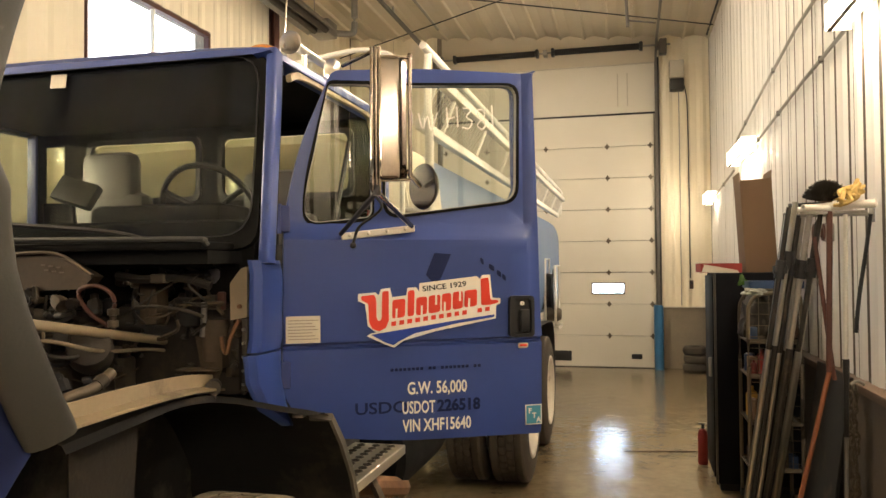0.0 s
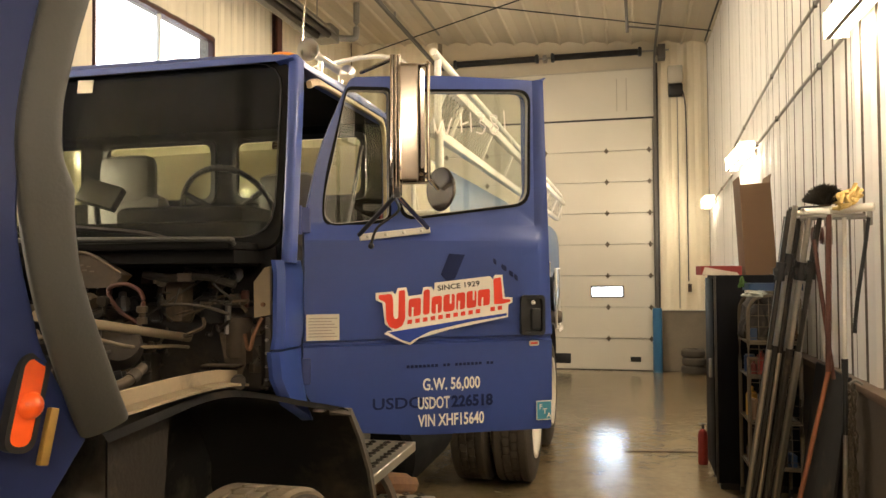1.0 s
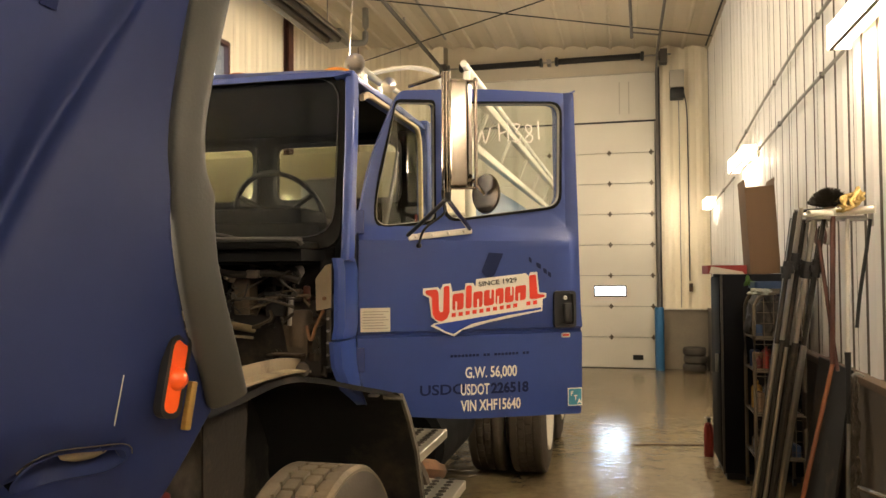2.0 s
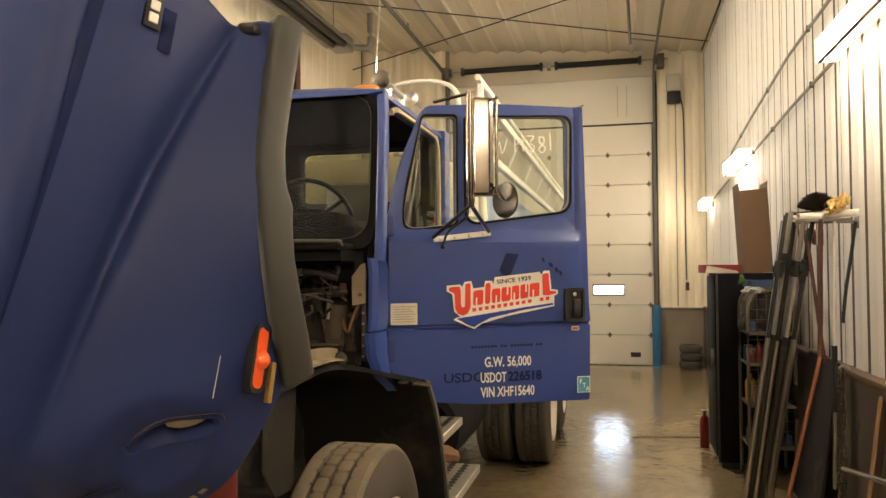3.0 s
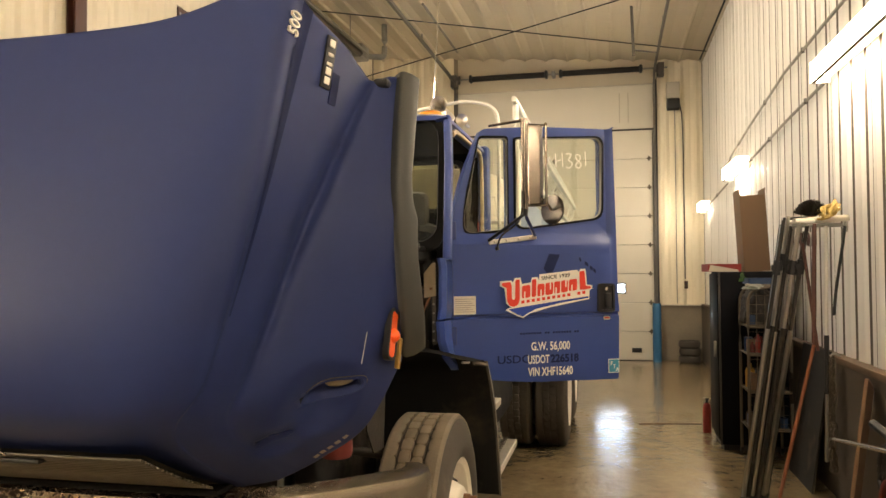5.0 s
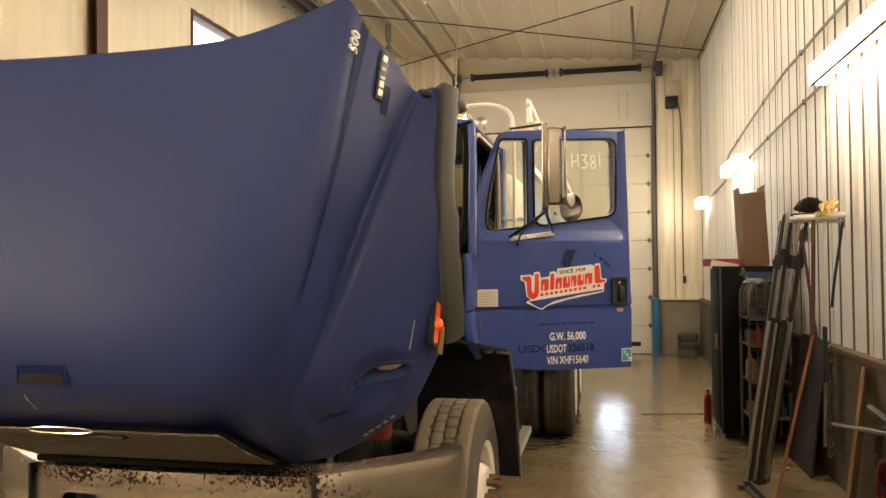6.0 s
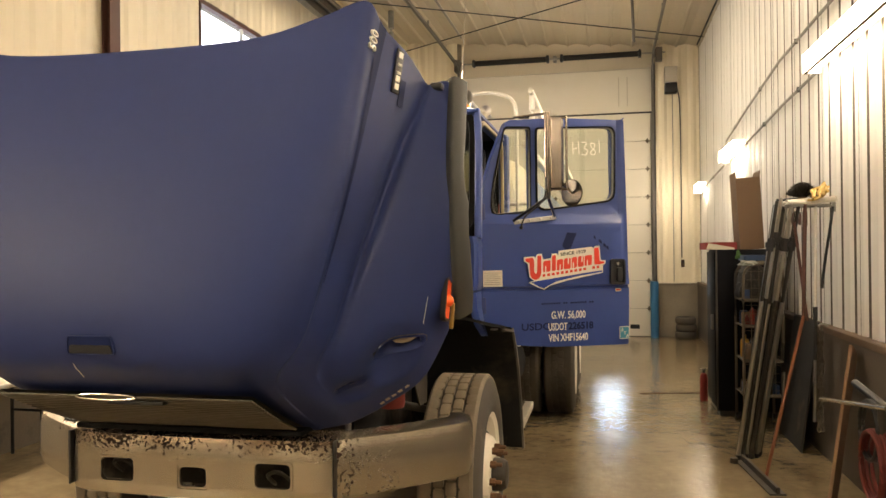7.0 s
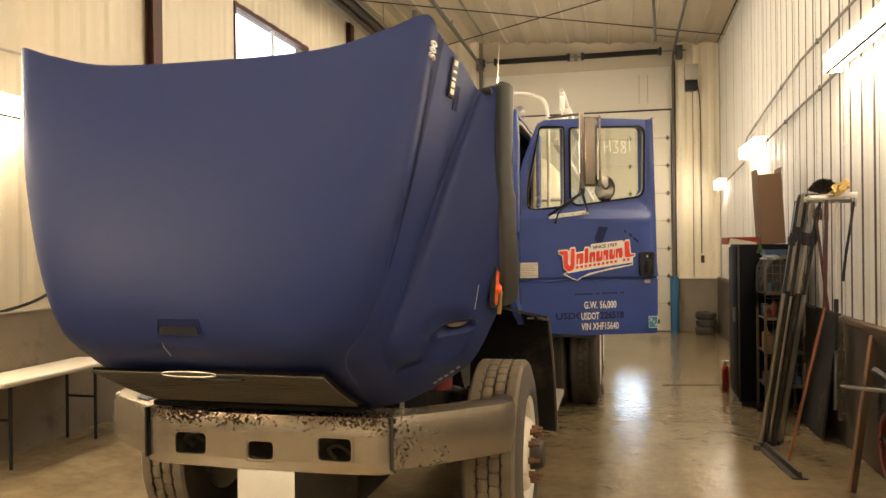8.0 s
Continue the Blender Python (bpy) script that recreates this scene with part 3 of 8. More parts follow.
# ceiling: insulation sheets with folded seams along the room and a few cross folds
bm = bmesh.new()
pts, x = [], -3.1
while x < 3.62:
    pts += [(x, roof(x) + 0.01), (x + 0.02, roof(x) - 0.022), (x + 0.05, roof(x) - 0.022), (x + 0.07, roof(x) + 0.01), (x + 0.20, roof(x) + 0.035)]
    x += 0.405
ys = [Y0 - 0.2] + [Y0 + 1.55 * i for i in range(1, 13)] + [Y1 + 0.2]
rows = [[bm.verts.new((px, y, pz + (0.02 if i % 2 else 0))) for px, pz in pts] for i, y in enumerate(ys)]
for a, b in zip(rows, rows[1:]):
    for i in range(len(pts) - 1):
        bm.faces.new((a[i], a[i + 1], b[i + 1], b[i]))
block(bm, (-3.1, Y0 - 0.25, 6.15), (3.62, Y1 + 0.3, 6.3))
single("ceiling", bm, CEIL, "cream vinyl faced insulation ceiling with folded seams", "ceiling", kind="structure", smooth=20)

clad(wall_e, (3.42, Y0, 0), 90, [(0.0, Y1 - Y0 - 0.02, ZL + 0.012, ZC + 0.05)], 0.914, CLAD, 0.016)
clad(wall_w, (-2.89, Y1 - 0.02, 0), -90, [(0.0, Y1 - 7.38, 1.212, 6.0), (Y1 - 7.38, Y1 - 5.16, 1.212, 3.53), (Y1 - 7.38, Y1 - 5.16, 4.64, 6.0), (Y1 - 5.16, Y1 - Y0 - 0.02, 1.212, 6.0)], 0.914, CLAD_CREAM, 0.014)
clad(wall_n, (DOOR_R + 0.10, 12.22, 0), 0, [(0.0, 0.80, 1.022, ZC + 0.12)], 0.80, CLAD_CREAM, 0.02)
clad(wall_n, (-2.88, 12.22, 0), 0, [(0.0, 1.66, 1.022, 6.0)], 0.914, CLAD_CREAM, 0.02)
# plain header panel above the overhead door, and its ledge
bm = block(bmesh.new(), (DOOR_L - 0.02, 12.20, DOOR_H + 0.02), (DOOR_R + 0.09, 12.233, 5.12), 0.004)
tagged(part("header_panel", bm, DOOR_PANEL, wall_n), kind="structure")
bm = block(bmesh.new(), (DOOR_L - 0.02, 12.18, 5.12), (DOOR_R + 0.09, 12.233, 5.14), 0.004)
part("header_ledge", bm, FLASHING, wall_n)
bm = block(bmesh.new(), (DOOR_L - 0.02, 12.21, 5.14), (DOOR_R + 0.09, 12.234, 6.1), 0.004)
part("upper_panel", bm, CEIL, wall_n)
for px in (1.93, 2.09):
    part("drip_stain", block(bmesh.new(), (px, 12.196, 4.42), (px + 0.018, 12.2, 4.98)), FLASHING, wall_n, "faint brown drip mark")
bm = block(bmesh.new(), (3.340, Y0, ZL - 0.035), (3.43, 12.16, ZL + 0.012), 0.004)
part("base_flashing", bm, SILL_BROWN, wall_e, "brown stained sill on the stem wall")
bm = block(bmesh.new(), (-2.9, Y0, 1.2), (-2.80, 12.16, 1.212), 0.002)
part("base_flashing", bm, FLASHING, wall_w)
bm = block(bmesh.new(), (DOOR_R + 0.06, 12.14, 1.01), (3.34, 12.23, 1.022), 0.002)
part("base_flashing", bm, FLASHING, wall_n)

# ---- window in the west wall ----
window = thing("window_1", (-2.95, 6.26, 3.55), "wide sliding window with brown frame, bright daylight outside", "window", kind="structure")
bm = bmesh.new()
frame_band(bm, [(5.16, 3.55), (7.36, 3.55), (7.36, 4.62), (5.16, 4.62)], [(5.185, 3.58), (7.32, 3.58), (7.32, 4.57), (5.185, 4.57)], 0.07, Matrix.Translation((-2.88, 0, 0)) @ Matrix.Rotation(radians(90), 4, "Z"))
part("window_frame", bm, DARK_RED, window, "brown steel window frame", smooth=0)
bm = block(bmesh.new(), (-2.95, 6.24, 3.58), (-2.91, 6.28, 4.57), 0.004)
part("window_mullion", bm, LAMP_BODY, window, "pale meeting rail")
for a, b in ((5.185, 6.24), (6.28, 7.32)):
    ob = part("pane", block(bmesh.new(), (-2.934, a, 3.58), (-2.930, b, 4.57)), WINDOW_GLASS, window, smooth=0)
    ob.visible_shadow = False

# ---- steel columns on the west wall ----
bm = bmesh.new()
block(bm, (-0.045, -0.075, 0), (-0.033, 0.075, ZC))
block(bm, (0.033, -0.075, 0), (0.045, 0.075, ZC))
block(bm, (-0.033, -0.006, 0), (0.033, 0.006, ZC))
col = single("steel_column", bm, DARK_RED, "dark red primed steel column against the cladding", "column", "wall columns", "structure", smooth=0)
col.location = (-2.835, 3.47, 0)
for y in (9.0, -1.85):
    copy_thing(col, pose(-2.835, y, 0))

# upright panel whose glow stands in for daylight beyond the door's window
single("backdrop", block(bmesh.new(), (-1.0, 16.0, 0.01), (5.0, 16.02, 2.4)), glow("daylight_glow_panel", (0.70, 0.86, 1.0), 5.2), "glowing panel that stands in for daylight outside the overhead door", "backdrop", kind="structure")
# ---- overhead door ----
door = thing("overhead_door", (0.75, 12.2, 0), "closed white sectional overhead door with one small window", "overhead door", kind="structure")
P = 0.533
GW = ((1.485, 1.995), (1.25, 1.41))
for i in range(8):
    bm = bmesh.new()
    z0, z1 = i * P + 0.004, (i + 1) * P - 0.004
    if i == 2:
        for lo, hi in (((DOOR_L, z0), (GW[0][0], z1)), ((GW[0][1], z0), (DOOR_R, z1)), ((GW[0][0], z0), (GW[0][1], GW[1][0])), ((GW[0][0], GW[1][1]), (GW[0][1], z1))):
            block(bm, (lo[0], 12.16, lo[1]), (hi[0], 12.205, hi[1]))
        part("door_panel", bm, DOOR_PANEL, door, "panel with a small window", smooth=0)
    else:
        block(bm, (DOOR_L, 12.16, z0), (DOOR_R, 12.205, z1), 0.006)
        part("door_panel", bm, DOOR_PANEL, door, smooth=0)
bm = frame_band(bmesh.new(), [(1.465, 1.232), (2.015, 1.232), (2.015, 1.428), (1.465, 1.428)], [(1.488, 1.256), (1.992, 1.256), (1.992, 1.404), (1.488, 1.404)], 0.05, None, 12.145)
part("window_frame", bm, BLACK, door, "black vision panel frame", smooth=0)
ob = part("pane", block(bmesh.new(), (1.488, 12.18, 1.256), (1.992, 12.184, 1.404)), WINDOW_GLASS, door, smooth=0)
ob.visible_shadow = False
for xs, zs in ((0.83, 0.10), (2.11, 0.147)):
    w, h = (0.285, 0.17) if xs < 1.5 else (0.173, 0.083)
    part("vent", block(bmesh.new(), (xs, 12.150, zs), (xs + w, 12.168, zs + h), 0.004), BLACK, door, "black rubber bumper pad")
for i in range(1, 8):
    z = i * P
    for hx in (-1.06, -0.32, 0.717, 1.754, 2.46):
        bm = bmesh.new()
        plate(bm, [(-0.035, 0), (0, 0.055), (0.035, 0), (0, -0.055)], -0.012, Matrix.Translation((hx, 12.158, z)))
        rod(bm, (hx - 0.045, 12.148, z), (hx + 0.045, 12.148, z), 0.009, seg=6)
        part("hinge", bm, IRON_PALE, door, smooth=0)
# backing added behind the panels to stop light leaking through seams and side gaps
bm = bmesh.new()
for lo, hi in (((DOOR_L - 0.06, 0.0), (GW[0][0], DOOR_H + 0.02)), ((GW[0][1], 0.0), (DOOR_R + 0.06, DOOR_H + 0.02)), ((GW[0][0], 0.0), (GW[0][1], GW[1][0])), ((GW[0][0], GW[1][1]), (GW[0][1], DOOR_H + 0.02))):
    block(bm, (lo[0], 12.208, lo[1]), (hi[0], 12.222, hi[1]))
part("door_back_skin", bm, CONDUIT, door, "grey backing added to keep light out of the door seams", smooth=0)
bm = block(bmesh.new(), (DOOR_L, 12.135, 0), (DOOR_R, 12.20, 0.012))
part("bottom_seal", bm, BLACK, door)
bm = block(bmesh.new(), (DOOR_L - 0.01, 12.185, DOOR_H - 0.002), (DOOR_R + 0.03, 12.2, DOOR_H + 0.028))
part("top_seal", bm, BLACK, door)
for s, xx in ((1, DOOR_R + 0.045), (-1, DOOR_L - 0.045)):
    bm = bmesh.new()
    block(bm, (xx - 0.022, 12.10, 0.3), (xx + 0.022, 12.155, 5.12))
    part("track", bm, CONDUIT_DARK, door, "galvanised vertical track", smooth=0)
    bm = block(bmesh.new(), (xx + 0.035 * s - 0.012, 12.15, 0.0), (xx + 0.035 * s + 0.012, 12.235, 5.2))
    part("jamb_angle", bm, BLACK, door, smooth=0)
    path = [Vector((xx, 12.10, 5.0)), Vector((xx, 12.02, 5.22)), Vector((xx, 11.8, 5.32)), Vector((xx, 11.4, 5.34)), Vector((xx, 6.9, 5.40))]
    bm = sweep(bmesh.new(), path, [(-0.018, -0.028), (0.018, -0.028), (0.018, 0.028), (-0.018, 0.028)])
    part("track", bm, CONDUIT_DARK, door, "horizontal track under the ceiling", smooth=0)
    for yy in (7.2, 9.4):
        part("track_hanger", block(bmesh.new(), (xx - 0.015, yy - 0.015, 5.40), (xx + 0.015, yy + 0.015, ZC + 0.02)), STEEL, door, smooth=0)
# torsion springs on their shaft
bm = rod(bmesh.new(), (-1.25, 12.02, 5.37), (2.80, 12.02, 5.37), 0.016)
part("shaft", bm, STEEL, door)
for a, b in ((-0.85, 0.60), (0.87, 2.33)):
    bm = bmesh.new()
    n = 46
    za, zb = 5.37, 5.37
    prof = []
    for i in range(n + 1):
        f = i / n
        prof += [(0.050, f * (b - a)), (0.058, (f + 0.4 / n) * (b - a))]
    lathe(bm, [(0.0, 0.0)] + prof[:-1] + [(0.0, b - a)], Matrix.Translation((a, 12.02, za)) @ Matrix.Rotation(radians(90), 4, "Y"), 14)
    part("torsion_spring", bm, SPRING, door, "black coiled torsion spring")
    for c in (a, b):
        part("spring_cone", block(bmesh.new(), (c - 0.03, 11.95, 5.37 - 0.07), (c + 0.03, 12.09, 5.37 + 0.07), 0.02), BLACK, door)
part("coupling", block(bmesh.new(), (0.70, 11.97, 5.32), (0.77, 12.16, 5.42), 0.01), STEEL, door)
for xx in (-1.18, 2.68):
    bm = block(bmesh.new(), (xx - 0.06, 11.95, 5.22), (xx + 0.06, 12.16, 5.46), 0.01)
    lathe(bm, [(0.0, -0.03), (0.09, -0.03), (0.07, 0.0), (0.09, 0.03), (0.0, 0.03)], Matrix.Translation((xx - 0.08 * (1 if xx > 0 else -1), 12.02, 5.36)) @ Matrix.Rotation(radians(90), 4, "Y"), 20)
    part("bearing_bracket", bm, CONDUIT_DARK, door, "cable drum and end bracket")

# bollard, door opener, switch, conduits on the north wall
bm = lathe(bmesh.new(), [(0.0, 0.0), (0.076, 0.0), (0.076, 1.03), (0.07, 1.06), (0.0, 1.06)], None, 24)
bollard = single("bollard", bm, BOLLARD, "blue painted steel bollard beside the overhead door", "bollard")
bollard.location = (2.55, 11.98, 0)
opener = thing("door_opener", (2.94, 12.19, 4.68), "grey and black electric door opener on the wall", "door opener")
part("housing", block(bmesh.new(), (2.78, 11.98, 4.80), (3.01, 12.19, 5.09), 0.012), FLASHING, opener, "pale grey housing")
part("motor", block(bmesh.new(), (2.785, 11.99, 4.60), (3.01, 12.19, 4.79), 0.02), BLACK, opener, "black motor below")
part("cable", pipe(bmesh.new(), [(3.02, 12.17, 4.7), (3.06, 12.18, 4.4), (3.07, 12.18, 3.5), (3.07, 12.185, 1.50)], 0.009), BLACK, opener)
part("cable", pipe(bmesh.new(), [(2.92, 12.17, 4.7), (2.93, 12.18, 4.2), (2.925, 12.185, 1.05)], 0.007), CONDUIT, opener)
switch = thing("wall_switch", (3.09, 12.19, 1.36), "small brown push-button switch on the cladding", "switch")
part("switch_box", block(bmesh.new(), (3.055, 12.15, 1.32), (3.115, 12.19, 1.46), 0.006), BROWN_STUFF, switch)
part("button", block(bmesh.new(), (3.07, 12.14, 1.40), (3.10, 12.152, 1.43), 0.004), BLACK, switch)
# stacked old tyres in the corner
for i in range(3):
    bm = lathe(bmesh.new(), [(0.10, 0.0), (0.16, 0.0), (0.185, 0.03), (0.19, 0.07), (0.185, 0.11), (0.16, 0.135), (0.10, 0.135), (0.10, 0.0)], None, 24)
    t = single("old_tyre", bm, OLD_RUBBER, "small worn tyre lying in a stack by the wall", "tyre", "tyre stack")
    t.location = (3.10 + 0.012 * (i % 2), 11.90, 0.135 * i)

# ceiling brace rods and pipes
bm = rod(bmesh.new(), (-2.85, 7.55, 5.44), (3.39, 11.3, 5.42), 0.010, seg=8)
single("brace_rod", bm, BLACK, "thin dark steel brace rod under the ceiling", "brace rod", "ceiling braces", "structure")
bm = rod(bmesh.new(), (-2.85, 11.6, 5.44), (3.39, 7.4, 5.42), 0.010, seg=8)
single("brace_rod", bm, BLACK, "thin dark steel brace rod under the ceiling", "brace rod", "ceiling braces", "structure")

# radiant tube heater with flue along the west side
heater = thing("tube_heater", (-2.3, 6.0, 5.3), "long radiant tube heater with metal reflector hung below the ceiling", "heater")
bm = bmesh.new()
plate(bm, [(-0.24, -0.04), (-0.11, 0.12), (0.11, 0.12), (0.24, -0.04), (0.225, -0.04), (0.10, 0.105), (-0.10, 0.105), (-0.225, -0.04)], 7.2, Matrix.Translation((-2.34, 2.4, 5.28)))
part("reflector", bm, STEEL, heater, "grey folded reflector", smooth=0)
for dx in (-0.09, 0.09):
    part("burner_tube", rod(bmesh.new(), (-2.34 + dx, 2.4, 5.27), (-2.34 + dx, 9.75, 5.27), 0.05), IRON, heater, "dark burner tube")
part("burner_box", block(bmesh.new(), (-2.52, 9.5, 5.22), (-2.2, 9.85, 5.45), 0.02), STEEL, heater, "grey burner box")
part("flue", pipe(bmesh.new(), [(-2.3, 9.85, 5.33), (-2.1, 9.9, 5.31), (-1.98, 9.92, 5.32), (-1.95, 9.92, 5.42), (-1.95, 9.92, 5.86)], 0.05), STEEL, heater, "galvanised flue with elbow")
for yy in (3.2, 5.4, 7.6, 9.3):
    part("hanger", rod(bmesh.new(), (-2.34, yy, 5.40), (-2.34, yy, 5.86), 0.008), STEEL, heater)
# sprinkler-like service pipes hung under the slope
for px, y0, y1 in ((-1.45, 6.2, 11.9), (-0.95, 8.6, 11.2)):
    ob = single("service_pipe", rod(bmesh.new(), (px, y0, roof(px) - 0.10), (px, y1, roof(px) - 0.10), 0.02), CONDUIT, "thin grey service pipe under the ceiling", "pipe", "service pipes")

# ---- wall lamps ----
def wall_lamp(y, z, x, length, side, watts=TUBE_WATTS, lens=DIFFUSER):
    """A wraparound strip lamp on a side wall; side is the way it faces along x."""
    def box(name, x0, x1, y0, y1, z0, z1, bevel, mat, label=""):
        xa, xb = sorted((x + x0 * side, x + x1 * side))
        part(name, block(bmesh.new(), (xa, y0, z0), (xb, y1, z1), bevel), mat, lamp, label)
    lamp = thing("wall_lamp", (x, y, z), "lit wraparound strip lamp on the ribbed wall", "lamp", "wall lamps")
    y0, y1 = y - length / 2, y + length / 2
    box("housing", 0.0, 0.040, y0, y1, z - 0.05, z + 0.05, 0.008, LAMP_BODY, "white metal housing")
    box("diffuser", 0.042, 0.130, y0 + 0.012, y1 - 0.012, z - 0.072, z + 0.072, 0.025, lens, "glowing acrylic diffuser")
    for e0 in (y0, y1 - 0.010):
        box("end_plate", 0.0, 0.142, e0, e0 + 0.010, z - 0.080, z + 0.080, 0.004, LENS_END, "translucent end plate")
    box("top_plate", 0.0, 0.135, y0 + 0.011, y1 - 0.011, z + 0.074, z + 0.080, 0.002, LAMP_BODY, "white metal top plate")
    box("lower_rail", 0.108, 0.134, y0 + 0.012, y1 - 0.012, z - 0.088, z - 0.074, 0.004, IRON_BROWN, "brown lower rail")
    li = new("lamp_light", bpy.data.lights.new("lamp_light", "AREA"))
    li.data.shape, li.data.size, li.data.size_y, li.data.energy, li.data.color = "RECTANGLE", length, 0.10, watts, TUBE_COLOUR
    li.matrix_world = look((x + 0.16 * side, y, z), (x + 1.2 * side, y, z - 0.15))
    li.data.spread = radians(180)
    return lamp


# the lamps at y -2.9 and -3.8 are unseen, added to light hood and door
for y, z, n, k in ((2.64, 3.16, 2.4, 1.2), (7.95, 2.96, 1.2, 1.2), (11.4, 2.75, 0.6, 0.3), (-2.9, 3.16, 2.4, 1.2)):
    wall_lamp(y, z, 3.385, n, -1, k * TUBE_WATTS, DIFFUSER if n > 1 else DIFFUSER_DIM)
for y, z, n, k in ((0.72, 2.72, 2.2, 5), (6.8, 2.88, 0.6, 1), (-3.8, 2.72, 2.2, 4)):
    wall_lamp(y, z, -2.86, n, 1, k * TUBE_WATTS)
# strip lamps under the ceiling
def ceiling_lamp(x, y, watts):
    z = roof(x) - 0.10
    lamp = thing("ceiling_lamp", (x, y, z + 0.07), "long lit strip lamp under the ceiling", "lamp", "ceiling lamps")
    part("housing", block(bmesh.new(), (x - 0.14, y - 0.62, z), (x + 0.14, y + 0.62, z + 0.07), 0.015), LAMP_BODY, lamp, "white metal housing")
    for dx in (-0.07, 0.07):
        part("tube", rod(bmesh.new(), (x + dx, y - 0.58, z - 0.02), (x + dx, y + 0.58, z - 0.02), 0.017), BULB_DIM, lamp, "glowing fluorescent tube")
    li = new("lamp_light", bpy.data.lights.new("lamp_light", "AREA"))
    li.data.shape, li.data.size, li.data.size_y, li.data.energy, li.data.color = "RECTANGLE", 0.26, 1.2, watts, TUBE_COLOUR
    li.matrix_world = look((x, y, z - 0.06), (x, y + 0.001, 0.0))
    return lamp


ceiling_lamp(0.3, 7.6, 34.0)
# unseen lamp added behind the camera as fill for the hood and cab door
ceiling_lamp(-0.3, -3.6, 12.0)
# conduits between the lamps, clipped on the ribs
for pts in ([(1.0, 3.57), (3.9, 3.555), (5.3, 3.525), (7.2, 3.365), (8.7, 3.21), (9.02, 3.02)], [(3.86, 3.11), (5.2, 3.065), (6.9, 2.975), (7.3, 2.955)], [(9.0, 2.88), (11.1, 2.76)]):
    pts = [(3.375, y, z) for y, z in pts]
    c = thing("conduit", pts[0], "thin grey cable conduit clipped across the ribbed wall", "conduit", "wall conduits")
    part("tube", pipe(bmesh.new(), pts, 0.013, 6, 8, False), CONDUIT, c)
    for p, q in zip(pts, pts[1:]):
        p, q = Vector(p), Vector(q)
        h = p.lerp(q, 0.5)
        part("clip", block(bmesh.new(), h - Vector((0.016, 0.012, 0.024)), h + Vector((0.012, 0.012, 0.024)), 0.004), CONDUIT_DARK, c, "pipe clip")
pts = [(-2.858, -2.5, 3.10), (-2.858, 1.6, 3.15), (-2.858, 2.6, 3.19), (-2.858, 3.3, 3.20)]
c = thing("conduit", pts[0], "thin cream conduit along the ribbed wall", "conduit", "wall conduits")
part("tube", pipe(bmesh.new(), pts, 0.011, 6, 8, False), FLASHING, c)

bm = bmesh.new()
y = -1.0
while y < 12.0:
    block(bm, (3.36, y, ZC + 0.005), (3.385, y + 0.055, ZC + 0.03))
    y += 0.12
tagged(part("seam_clips", bm, BLACK, wall_e, "row of dark clips under the ceiling", 0), kind="stuff")

drop = thing("ceiling_conduit", (2.12, 9.2, 4.85), "thin dark conduit hanging from the ceiling", "conduit")
part("drop_tube", rod(bmesh.new(), (2.09, 9.2, ZC + 0.3), (2.12, 9.2, 4.85), 0.022), CONDUIT_DARK, drop)
part("cross_tube", rod(bmesh.new(), (2.13, 9.2, 4.93), (2.48, 9.2, 4.87), 0.012), CONDUIT_DARK, drop)

# ---- the truck ----
CX = 0.03
truck = thing("tank_truck", (CX, 3.0, 0), "blue tank truck with hood tilted forward and cab door open", "truck")


def tyre_profile(r=0.515, w=0.30, rim=0.29):
    h = w / 2
    return [(rim, -h + 0.03), (rim + 0.03, -h + 0.005), (rim + 0.09, -h - 0.008), (r - 0.06, -h + 0.004), (r - 0.02, -h + 0.02), (r - 0.018, -h + 0.04),
            (r - 0.018, h - 0.04), (r - 0.02, h - 0.02), (r - 0.06, h - 0.004), (rim + 0.09, h + 0.008), (rim + 0.03, h - 0.005), (rim, h - 0.03)]


def tread_ribs(r, n=46):
    """Four worn tread ribs round the tyre, their edges notched, with a crease across at each notch."""
    bm = bmesh.new()
    for lo, hi, k in ((-0.130, -0.066, 0), (-0.054, -0.0055, 1), (0.0055, 0.054, 2), (0.066, 0.130, 3)):
        rings = []
        for i in range(n):
            for f, cut, low in ((0.0, 0.0105, 0.0055), (0.10, 0.0016, 0.0008), (0.30, 0.0, 0.0), (0.70, 0.0, 0.0), (0.90, 0.0016, 0.0008)):
                t = 2 * math.pi * (i + f + (0.5 if k in (1, 3) else 0.0)) / n
                z0 = lo + (cut if k > 0 else 0.0)
                z1 = hi - (cut if k < 3 else 0.0)
                top = r - (low if k in (1, 2) else low * 0.25)
                rings.append([bm.verts.new((q * math.cos(t), q * math.sin(t), z)) for q, z in (
                    (r - 0.022, z0), (top - (0.012 if k == 0 else 0.001), z0), (top, z0 + (0.014 if k == 0 else 0.003)), (top, z1 - (0.014 if k == 3 else 0.003)), (top - (0.012 if k == 3 else 0.001), z1), (r - 0.022, z1))])
        for i in range(len(rings)):
            p0, p1 = rings[i], rings[(i + 1) % len(rings)]
            for j in range(5):
                bm.faces.new((p0[j], p0[j + 1], p1[j + 1], p1[j]))
    return bm


